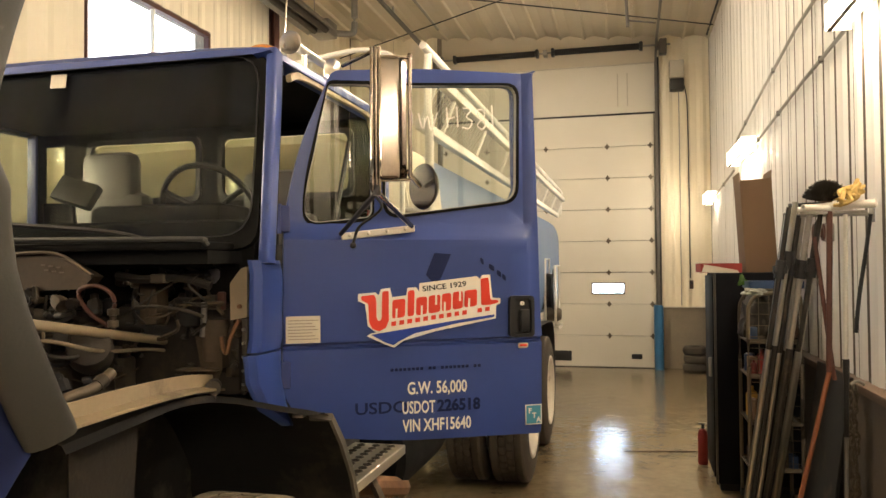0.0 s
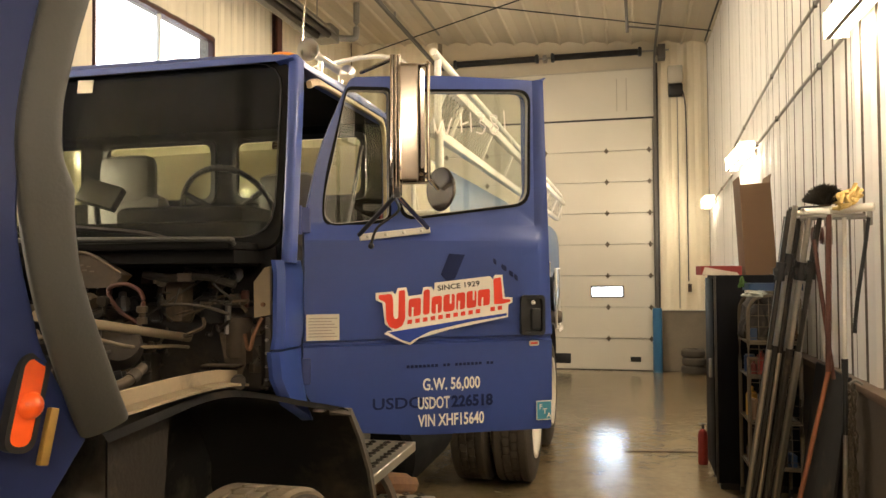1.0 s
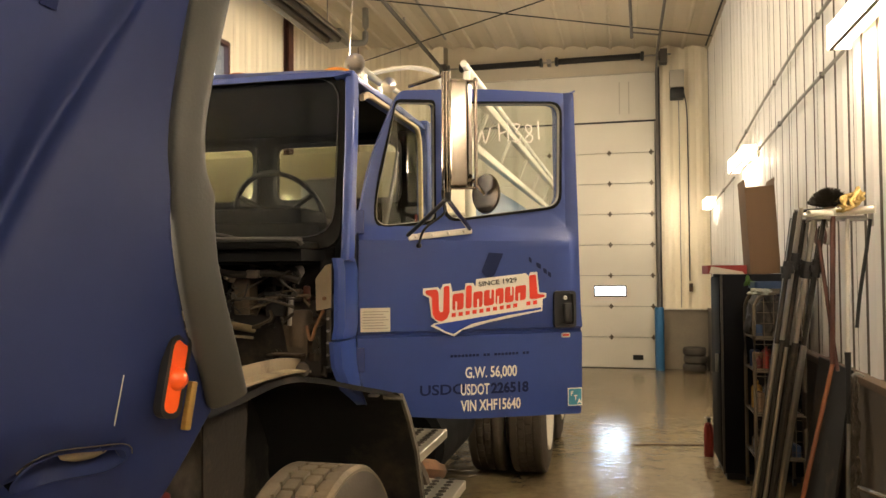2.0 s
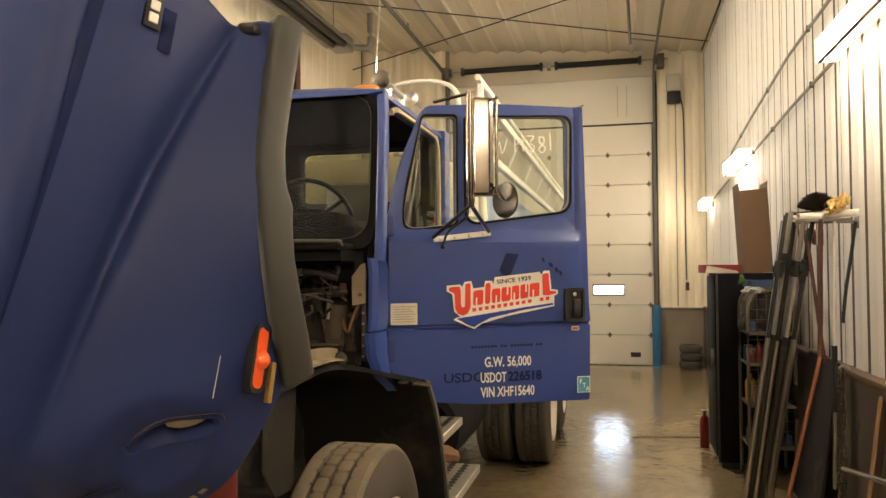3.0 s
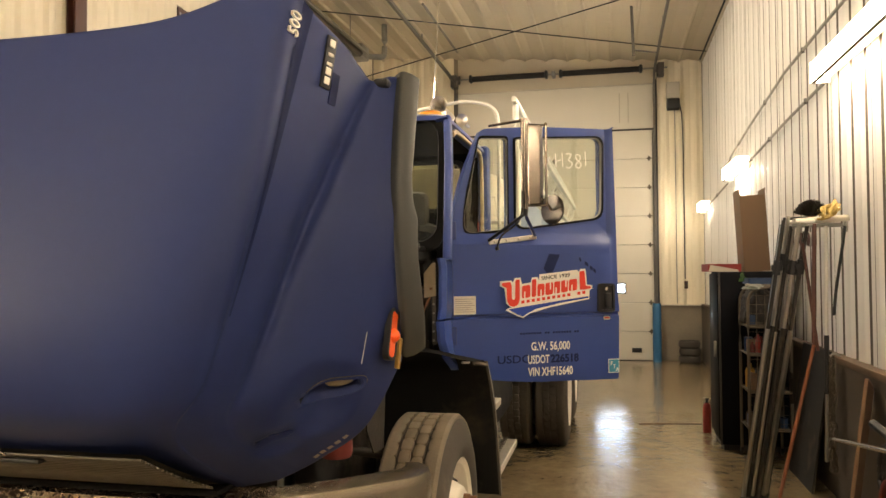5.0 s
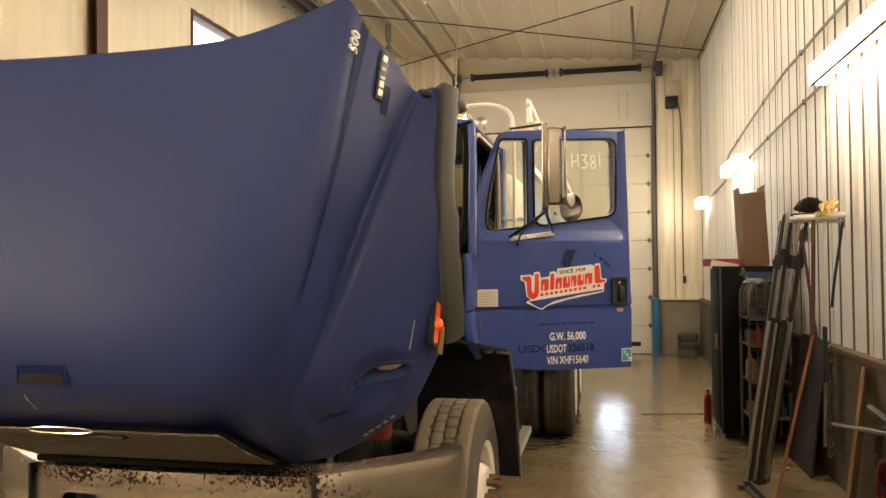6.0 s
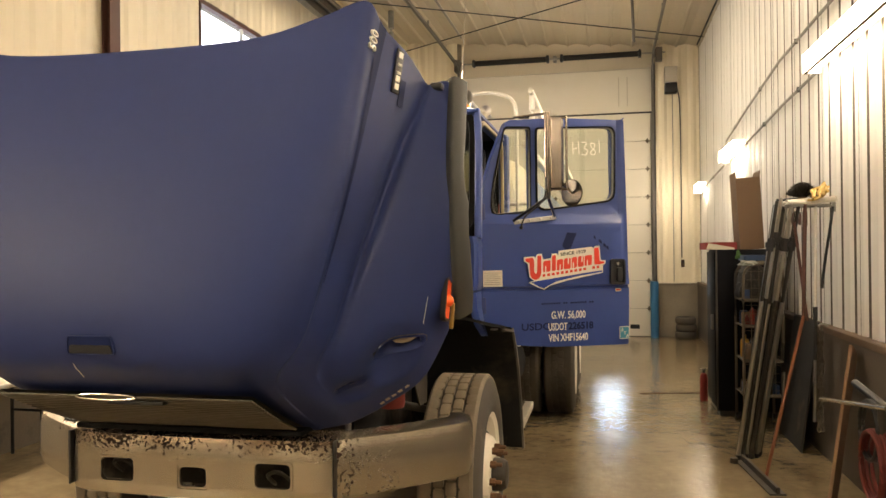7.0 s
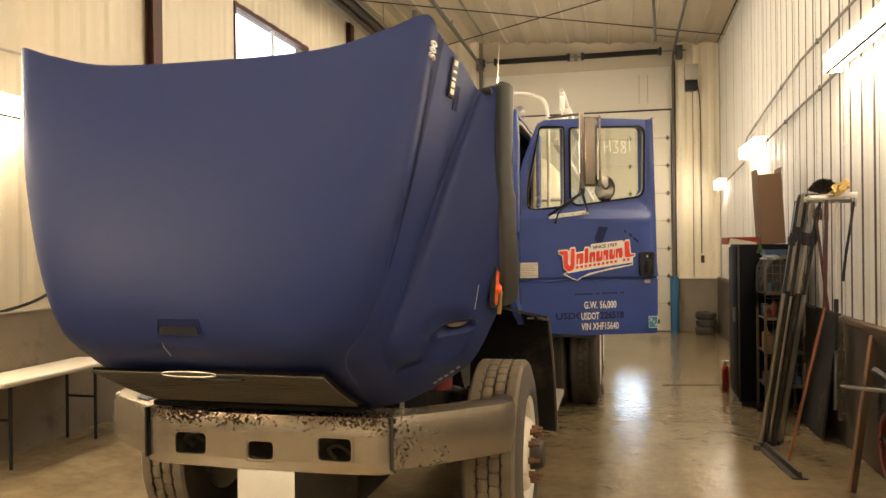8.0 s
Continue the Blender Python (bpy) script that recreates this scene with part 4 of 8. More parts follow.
def wheel(at, turn, label, front=True, tread=True, dual=False):
    """A wheel: its outer side faces local +z, turned onto the truck's side."""
    m = Matrix.Translation(at) @ Matrix.Rotation(radians(turn), 4, "Y") @ Matrix.Scale(0.99 if front else 1.0, 4)
    e = new("wheel")
    e.parent, e.empty_display_size = truck, 0.1
    e.matrix_parent_inverse = Matrix.Translation(-Vector(truck.location))
    e.matrix_basis = m
    tagged(e, label)

    def sub(name, bm, mat, lab="", smooth=35):
        ob = link_mesh(name, bm, mat, smooth)
        ob.parent = e
        return tagged(ob, lab) if lab else ob
    bm = lathe(bmesh.new(), tyre_profile(), None, 64)
    sub("tyre", bm, TYRE_DUSTY if front else TYRE, "dusty worn truck tyre" if front else "worn black truck tyre")
    if tread:
        sub("tread", tread_ribs(0.517), TREAD if front else TYRE, "dusty notched tread ribs" if front else "worn notched tread ribs", 25)
    if front:
        prof = [(0.30, -0.12), (0.305, 0.11), (0.328, 0.130), (0.318, 0.144), (0.290, 0.130), (0.262, 0.06), (0.245, 0.05), (0.225, 0.075), (0.19, 0.145), (0.175, 0.155), (0.085, 0.155), (0.085, 0.15), (0.0, 0.15)]
    else:
        prof = [(0.30, -0.12), (0.305, 0.12), (0.335, 0.142), (0.325, 0.156), (0.300, 0.150), (0.275, 0.11), (0.255, 0.0), (0.24, -0.06), (0.18, -0.075), (0.12, -0.07), (0.12, 0.0), (0.0, 0.02)]
    sub("rim", lathe(bmesh.new(), prof, None, 48), WHITE_RIM, "white painted steel rim")
    if front:
        for i in range(5):
            a = 2 * math.pi * (i + 0.3) / 5
            bm = lathe(bmesh.new(), [(0.0, 0.0), (0.036, 0.0), (0.034, 0.004), (0.0, 0.004)], None, 16)
            ob = sub("hand_hole", bm, BLACK)
            ob.matrix_basis = Matrix.Translation((0.222 * math.cos(a), 0.222 * math.sin(a), 0.092)) @ Matrix.Rotation(a, 4, "Z") @ Matrix.Rotation(radians(62), 4, "Y")
        bm = lathe(bmesh.new(), [(0.085, 0.15), (0.083, 0.20), (0.07, 0.225), (0.05, 0.23), (0.0, 0.23)], None, 24)
        sub("hub", bm, IRON, "grimy hub cap")
        nut = None
        for i in range(10):
            a = 2 * math.pi * (i + 0.5) / 10
            bm = bmesh.new()
            rod(bm, (0, 0, 0.15), (0, 0, 0.185), 0.019, seg=6)
            rod(bm, (0, 0, 0.185), (0, 0, 0.215), 0.011, seg=8)
            if nut is None:
                nut = sub("wheel_nut", bm, RUST, "rusty wheel nut and stud", 20)
                o = nut
            else:
                bm.free()
                o = new("wheel_nut", nut.data)
                o.parent = e
            o.matrix_basis = Matrix.Translation((0.138 * math.cos(a), 0.138 * math.sin(a), 0))
    return e


wheel((0.93, 1.08, 0.5118), 90, "front wheel with white rim, rusty nuts and dusty tread")
wheel((2 * CX - 0.93, 1.08, 0.5118), -90, "front wheel with white rim on the far side")
for y in (5.12, 6.45):
    for x, lab, fr in ((1.195, "outer rear wheel with white rim", False), (0.865, "inner rear wheel of the dual pair", False)):
        wheel((x, y, 0.517), 90, lab, fr, True)
        wheel((2 * CX - x, y, 0.517), -90, lab, fr, False)

# chassis rails, axles and springs
for s in (-1, 1):
    bm = sweep(bmesh.new(), [Vector((CX + 0.42 * s, 0.15, 0.86)), Vector((CX + 0.42 * s, 9.6, 0.90))], [(-0.012, -0.13), (0.06, -0.13), (0.06, -0.12), (0.0, -0.12), (0.0, 0.12), (0.06, 0.12), (0.06, 0.13), (-0.012, 0.13)])
    part("frame_rail", bm, IRON, truck, "dark steel chassis rail", smooth=0)
    bm = pipe(bmesh.new(), [(CX + 0.5 * s, 0.35, 0.72), (CX + 0.5 * s, 0.75, 0.60), (CX + 0.5 * s, 1.08, 0.57), (CX + 0.5 * s, 1.5, 0.60), (CX + 0.5 * s, 1.9, 0.72)], 0.04)
    part("leaf_spring", bm, IRON, truck)
part("front_axle", rod(bmesh.new(), (CX - 0.8, 1.08, 0.50), (CX + 0.8, 1.08, 0.50), 0.06), IRON, truck)
for y in (5.12, 6.45):
    bm = rod(bmesh.new(), (CX - 1.1, y, 0.517), (CX + 1.1, y, 0.517), 0.09)
    bmesh.ops.create_uvsphere(bm, u_segments=20, v_segments=12, radius=0.24, matrix=Matrix.Translation((CX, y, 0.517)))
    part("rear_axle", bm, IRON, truck)

# ---- bumper ----
def bumper_y(x):
    """Plan line of the bumper's face: nearly flat in the middle, wings bending back."""
    d = abs(x - 0.055)
    rake, bow = (0.55, 0.35) if x > 0.055 else (0.40, 0.22)
    return -0.062 + 0.09 * d * d + (0.0 if d < 0.52 else rake * (d - 0.52) + bow * (d - 0.52) ** 2)


def bumper_path(a, b, n, out=0.0):
    """Points along the bumper's face from x = a to x = b, set out by a distance."""
    res = []
    for i in range(n + 1):
        x = a + (b - a) * i / n
        res.append(Vector((x, bumper_y(x), 0)))
    return res


def bumper_piece(a, b, z0, z1, n, end=0):
    bm = bmesh.new()
    prof = [(z0, 0.055), (z0 + 0.012, 0.012), (z0 + 0.05, 0.0), (z1 - 0.05, 0.0), (z1 - 0.014, 0.010), (z1, 0.05), (z1, 0.10)]
    path = bumper_path(a, b, n)
    if end:
        tip = path[-1] if end > 0 else path[0]
        ext = [tip + Vector((0.030 * end, 0.05, 0)), tip + Vector((0.036 * end, 0.13, 0)), tip + Vector((0.02 * end, 0.19, 0))]
        path = path + ext if end > 0 else ext[::-1] + path
    rows = []
    for i, p in enumerate(path):
        t = (path[min(i + 1, len(path) - 1)] - path[max(i - 1, 0)]).normalized()
        inn = Vector((-t.y, t.x, 0))
        rows.append([bm.verts.new(Vector((p.x, p.y, z)) + inn * d) for z, d in prof])
    for r, q in zip(rows, rows[1:]):
        for j in range(len(prof) - 1):
            bm.faces.new((r[j], q[j], q[j + 1], r[j + 1]))
    bmesh.ops.recalc_face_normals(bm, faces=bm.faces)
    bmesh.ops.solidify(bm, geom=bm.faces[:], thickness=0.004)
    return bm


bumper = new("bumper")
bumper.parent = truck
bumper.matrix_parent_inverse = Matrix.Translation(-Vector(truck.location))
tagged(bumper, "silver painted steel bumper with rust chips")
BZ0, BZ1 = 0.690, 0.938


def bumper_part(name, bm, label="", mat=None, smooth=35):
    ob = link_mesh(name, bm, mat or BUMPER, smooth)
    ob.parent = bumper
    return tagged(ob, label) if label else ob


# the middle piece is built in strips round its three openings
HOLES = ((-0.377, -0.215, 0.740, 0.846), (-0.022, 0.108, 0.733, 0.822), (0.303, 0.465, 0.742, 0.851))
bm = bmesh.new()
xs = sorted({-0.54, 0.62, *[h[0] for h in HOLES], *[h[1] for h in HOLES], *[-0.54 + 1.16 * i / 24 for i in range(25)]})
prof = [(BZ0, 0.055), (BZ0 + 0.010, 0.010), (0.732, 0.0), (0.741, 0.0), (0.822, 0.0), (0.848, 0.0), (BZ1 - 0.05, 0.0), (BZ1 - 0.014, 0.010), (BZ1, 0.05), (BZ1, 0.12)]
cols = []
for x in xs:
    y = bumper_y(x)
    cols.append([bm.verts.new((x, y + dd, z)) for z, dd in prof])
for i in range(len(xs) - 1):
    mx = (xs[i] + xs[i + 1]) / 2
    for j in range(len(prof) - 1):
        mz = (prof[j][0] + prof[j + 1][0]) / 2
        if any(h[0] < mx < h[1] and h[2] < mz < h[3] for h in HOLES):
            continue
        bm.faces.new((cols[i][j], cols[i + 1][j], cols[i + 1][j + 1], cols[i][j + 1]))
bmesh.ops.delete(bm, geom=[v for v in bm.verts if not v.link_faces], context="VERTS")
bmesh.ops.solidify(bm, geom=bm.faces[:], thickness=-0.012)
bumper_part("bumper_centre", bm, "rust-chipped middle section with three openings")
for h in HOLES:
    o = rounded([(h[0] - 0.003, h[2] - 0.003), (h[1] + 0.003, h[2] - 0.003), (h[1] + 0.003, h[3] + 0.003), (h[0] - 0.003, h[3] + 0.003)], 0.022)
    q = rounded([(h[0] + 0.006, h[2] + 0.006), (h[1] - 0.006, h[2] + 0.006), (h[1] - 0.006, h[3] - 0.006), (h[0] + 0.006, h[3] - 0.006)], 0.022)
    bumper_part("opening_lip", frame_band(bmesh.new(), o, q, 0.02, None, -0.068), smooth=20)
bumper_part("bumper_end", bumper_piece(0.627, 1.045, BZ0, BZ1 + 0.005, 16, 1), "silver bumper end with chips beside the seam", BUMPER_SEAM)
bumper_part("bumper_end", bumper_piece(-0.93, -0.547, BZ0, BZ1 + 0.005, 16, -1), "silver bumper end", BUMPER_END)
for a, w in ((-0.5435, 0.0045), (0.6235, 0.002)):
    bumper_part("seam_gap", block(bmesh.new(), (a - w, -0.035, BZ0 + 0.02), (a + w, 0.02, BZ1 - 0.005)), mat=BLACK)
bumper_part("step_slot", block(bmesh.new(), (-0.72, 0.115, BZ1 + 0.004), (-0.60, 0.150, BZ1 + 0.009), 0.002, 1, Matrix.Translation((-0.66, 0.13, 0)) @ Matrix.Rotation(radians(-28), 4, "Z") @ Matrix.Translation((0.66, -0.13, 0))), "dark slot in the bumper top", BLACK)
bumper_part("bumper_beam", block(bmesh.new(), (-0.55, 0.10, 0.70), (0.65, 0.16, 0.88)), mat=LINER)
for hx, hz in ((-0.33, 0.79), (0.37, 0.77)):
    bumper_part("tow_hook", pipe(bmesh.new(), [(hx - 0.04, 0.08, hz - 0.05), (hx - 0.05, 0.03, hz), (hx + 0.01, 0.01, hz + 0.02), (hx + 0.06, 0.04, hz - 0.03)], 0.008), "dark tow hook", IRON_DARK)
part("front_plate", block(bmesh.new(), (-0.073, -0.060, 0.545), (0.196, -0.055, 0.695), 0.002), WHITE_PIPE, truck, "blank white plate under the bumper")

# ---- hood, tilted forward ----
from mathutils.bvhtree import BVHTree


HOOD = {
    "C": [(0.0, 0.0, 0.962), (0.0, -0.50, 1.215), (0.0, -0.635, 1.42), (0.0, -0.575, 1.90), (0.0, -0.43, 2.385)],
    "B": [(0.20, 0.0, 0.962), (0.22, -0.498, 1.215), (0.32, -0.627, 1.42), (0.42, -0.568, 1.90), (0.46, -0.43, 2.397)],
    "A": [(0.36, 0.005, 0.962), (0.40, -0.49, 1.215), (0.56, -0.590, 1.42), (0.66, -0.545, 1.90), (0.71, -0.432, 2.45)],
    "R": [(0.50, 0.03, 0.962), (0.53, -0.44, 1.22), (0.665, -0.505, 1.42), (0.790, -0.490, 1.90), (0.868, -0.420, 2.497)],
    "Q": [(0.53, 0.035, 0.967), (0.55, -0.415, 1.222), (0.680, -0.478, 1.42), (0.808, -0.420, 1.90), (0.903, -0.335, 2.432)],
    "S": [(0.62, 0.045, 0.985), (0.61, -0.37, 1.225), (0.705, -0.425, 1.42), (0.850, -0.310, 1.90), (0.952, -0.19, 2.370)],
    "T": [(0.668, 0.048, 1.005), (0.642, -0.330, 1.228), (0.720, -0.368, 1.42), (0.860, -0.255, 1.90), (0.969, -0.090, 2.327)],
    "V": [(0.70, 0.05, 1.02), (0.66, -0.305, 1.23), (0.730, -0.330, 1.42), (0.862, -0.195, 1.90), (0.977, -0.010, 2.303)],
    "G": [(0.78, 0.055, 1.065), (0.74, -0.265, 1.245), (0.785, -0.300, 1.43), (0.912, -0.180, 1.90), (1.000, 0.012, 2.310)],
    "F": [(0.93, 0.085, 1.175), (0.92, -0.12, 1.31), (0.95, -0.125, 1.47), (1.01, -0.085, 1.90), (1.03, 0.045, 2.325)],
    "E": [(1.03, 0.165, 1.385), (1.05, 0.085, 1.48), (1.06, 0.0, 1.62), (1.065, -0.045, 1.88), (1.06, 0.085, 2.325)],
}
NV, NU = 28, 12
hood_lines = {k: spline(v, NV) for k, v in HOOD.items()}


def hood_row(i):
    right = [hood_lines[k][i] for k in "CBARQSTVGFE"]
    full = [Vector((-p.x, p.y, p.z)) for p in right[:0:-1]] + right
    return [p + Vector((CX, 0, 0)) for p in spline(full, NU)]


def dent(p, at, r, depth):
    """Presses the panel in round a lamp."""
    for sx in (1, -1):
        q = Vector((CX + (at[0] - CX) * sx, at[1], at[2]))
        d = (p - q).length / r
        if d < 1:
            p = p + Vector((-0.45 * sx, 0.75, 0.15)) * depth * (1 - d * d) ** 2
    return p


bm = bmesh.new()
grid = []
for i in range(len(hood_lines["C"])):
    row = []
    for p in hood_row(i):
        p = dent(p, (0.90, -0.16, 1.275), 0.16, 0.085)
        p = dent(p, (0.76, -0.17, 1.15), 0.10, 0.045)
        row.append(bm.verts.new(p))
    grid.append(row)
for a, b in zip(grid, grid[1:]):
    for j in range(len(a) - 1):
        bm.faces.new((a[j], a[j + 1], b[j + 1], b[j]))
bmesh.ops.recalc_face_normals(bm, faces=bm.faces)
if bm.faces[len(bm.faces) // 2].normal.y > 0:
    bmesh.ops.reverse_faces(bm, faces=bm.faces)
hood_tree = BVHTree.FromBMesh(bm)
hood = part("hood", bm, HOOD_BLUE, truck, "faded blue fibreglass hood, colour darkened against the lamps, tilted forward over the bumper", smooth=60)
sol = hood.modifiers.new("thickness", "SOLIDIFY")
sol.thickness = 0.012
sol.offset = -1 if hood.data.polygons[len(hood.data.polygons) // 2].normal.y < 0 else 1


def hood_part(name, bm, mat, label="", smooth=35):
    ob = link_mesh(name, bm, mat, smooth)
    ob.parent = hood
    return tagged(ob, label) if label else ob


# grey wheel-arch trim along the side edges
TRIM = [(1.098, 0.178, 1.425), (1.114, 0.118, 1.505), (1.124, 0.045, 1.65), (1.124, 0.010, 1.78), (1.123, -0.002, 1.88), (1.121, 0.002, 1.97), (1.121, 0.035, 2.12), (1.110, 0.108, 2.325)]


def trim_edge(z):
    """How far the outer lip of the trim stands out at a height: a waist above a small knuckle."""
    pts = [(1.3, 0.040), (1.52, 0.036), (1.72, 0.026), (1.81, 0.030), (1.85, 0.034), (1.90, 0.018), (2.0, 0.012), (2.15, 0.018), (2.4, 0.032)]
    for (a, u), (b, v) in zip(pts, pts[1:]):
        if a <= z <= b:
            return u + (v - u) * (z - a) / (b - a)
    return 0.03


for s in (1, -1):
    path = [Vector((CX + (p.x - CX) * s, p.y, p.z)) for p in spline(TRIM, 6)]
    bm = bmesh.new()
    rings = []
    for i, p in enumerate(path):
        t = (path[min(i + 1, len(path) - 1)] - path[max(i - 1, 0)]).normalized()
        o = Vector((0.60 * s, 0.80, 0))
        o = (o - t * t.dot(o)).normalized()
        n2 = t.cross(o)
        lip = trim_edge(p.z)
        sec = rounded([(-0.054, -0.026), (-0.018, -0.033), (lip, -0.024), (lip, 0.024), (-0.018, 0.033), (-0.054, 0.026)], 0.016)
        rings.append([bm.verts.new(p + o * a + n2 * b) for a, b in sec])
    for a, b in zip(rings, rings[1:]):
        for j in range(len(sec)):
            bm.faces.new((a[j], a[(j + 1) % len(sec)], b[(j + 1) % len(sec)], b[j]))
    bm.faces.new(rings[0])
    bm.faces.new(rings[-1][::-1])
    hood_part("arch_trim", bm, RUBBER_GREY, "grey moulded wheel arch trim", 50)

# grille: frame and slats under the nose
gp = spline([(0, -0.02, 0.985), (0, -0.26, 1.085), (0, -0.495, 1.20)], 11)
for i in range(4, len(gp) - 1):
    p = gp[i]
    hw = 0.47 + 0.02 * i / len(gp)
    bm = block(bmesh.new(), (CX - hw, -0.010, -0.004), (CX + hw, 0.004, 0.004), 0.002, 1, Matrix.Translation((0, p.y - 0.014, p.z - 0.018)) @ Matrix.Rotation(radians(-25), 4, "X"))
    hood_part("grille_slat", bm, GRILLE)
bm = bmesh.new()
for i in range(3, len(gp) - 1):
    a, b = gp[i], gp[i + 1]
    v = [bm.verts.new((CX + x, q.y - 0.004, q.z - 0.007)) for x, q in ((-0.49, a), (0.49, a), (0.49, b), (-0.49, b))]
    bm.faces.new(v)
hood_part("grille_screen", bm, LINER, "grey grille screen")
hood_part("nose_emblem", lathe(bmesh.new(), [(0.0, 0.0), (0.055, 0.0), (0.06, 0.006), (0.05, 0.014), (0.0, 0.016)], Matrix.Translation((-0.027, -0.500, 1.178)) @ Matrix.Rotation(radians(112), 4, "X") @ Matrix.Diagonal((1.9, 0.18, 0.5, 1)), 28), IRON, "blank dark oval emblem")
hood_part("emblem_ring", sweep(bmesh.new(), [Matrix.Translation((-0.027, -0.504, 1.180)) @ Matrix.Rotation(radians(112), 4, "X") @ Vector((0.116 * math.cos(2 * math.pi * i / 36), 0.0115 * math.sin(2 * math.pi * i / 36), 0.004)) for i in range(36)], ring(0.0032, 8), closed=True), CHROME_CLEAN, "chrome emblem surround")
hood_part("grille_gap", block(bmesh.new(), (-0.03, -0.492, 1.150), (0.185, -0.440, 1.164), 0.004), BLACK)
part("grille_seal", block(bmesh.new(), (-0.46, -0.10, 0.962), (0.52, 0.04, 0.985), 0.008), MATTE, truck, "black rubber seal below the grille")
# pull handle recess on the nose
RM = Matrix.Translation((0.005, -0.6360, 1.370)) @ Matrix.Rotation(radians(9), 4, "X")
ro = rounded([(-0.083, -0.031), (0.095, -0.031), (0.086, 0.033), (-0.078, 0.033)], 0.012)
ri = rounded([(-0.080, -0.028), (0.092, -0.028), (0.083, 0.030), (-0.075, 0.030)], 0.010)
hood_part("recess_rim", frame_band(bmesh.new(), ro, ri, 0.02, RM), HOOD_BLUE, smooth=20)
# the recess floor takes the dark stripe blue as painted shade
hood_part("recess_floor", plate(bmesh.new(), ri, 0.004, RM @ Matrix.Translation((0, 0.004, 0))), STRIPE_AND_SHADE, "pull recess floor with its shade painted dark blue", 0)
hood_part("recess_pad", plate(bmesh.new(), rounded([(-0.074, -0.026), (0.086, -0.026), (0.080, 0.002), (-0.068, 0.002)], 0.006), 0.004, RM @ Matrix.Translation((0, 0.000, 0))), LINER, "dull metal behind the recess", 0)
# lamp openings in the nose, with a dull lens at the top and a scoop below
def skin_frame(p, along):
    at, nrm, _, _ = hood_tree.find_nearest(Vector(p))
    nrm = nrm if nrm.y < 0 else -nrm
    x = (Vector(along) - nrm * nrm.dot(Vector(along))).normalized()
    z = x.cross(-nrm)
    return Matrix(((x.x, -nrm.x, z.x, at.x), (x.y, -nrm.y, z.y, at.y), (x.z, -nrm.z, z.z, at.z), (0, 0, 0, 1)))


def lamp_bowl(m, a, b, depth, rings=9, seg=40):
    """A hollow sunk into the hood: an oval lip on the skin, steep above and scooped out below."""
    bm = bmesh.new()

    def skin(x, z, off):
        p, nrm, _, _ = hood_tree.find_nearest(m @ Vector((x, 0, z)))
        return p + (nrm if nrm.y < 0 else -nrm) * off
    lip = []
    for k in (1.10, 1.0):
        lip.append([skin(a * k * math.cos(2 * math.pi * i / seg), b * k * math.sin(2 * math.pi * i / seg), 0.0025 if k > 1 else 0.004) for i in range(seg)])
    inward = (m.to_3x3() @ Vector((0, 1, 0))).normalized()
    mid = skin(0.12 * a, 0.30 * b, 0.0) + inward * depth
    rows = [[bm.verts.new(p) for p in r] for r in lip]
    for k in range(1, rings):
        r = 1 - k / rings
        rows.append([bm.verts.new(mid.lerp(p, r) + inward * depth * ((1 - r ** 2.2) - (1 - r))) for p in lip[1]])
    for p, q in zip(rows, rows[1:]):
        for i in range(seg):
            bm.faces.new((p[i], p[(i + 1) % seg], q[(i + 1) % seg], q[i]))
    bm.faces.new(rows[-1])
    return bm


def open_skin(m, a, b):
    """Cuts an oval out of the hood skin."""
    cut = bmesh.new()
    cut.from_mesh(hood.data)
    inv = m.inverted()
    gone = []
    for f in cut.faces:
        q = inv @ f.calc_center_median()
        if abs(q.y) < 0.09 and (q.x / a) ** 2 + (q.z / b) ** 2 < 0.98:
            gone.append(f)
    bmesh.ops.delete(cut, geom=gone, context="FACES")
    cut.to_mesh(hood.data)
    cut.free()


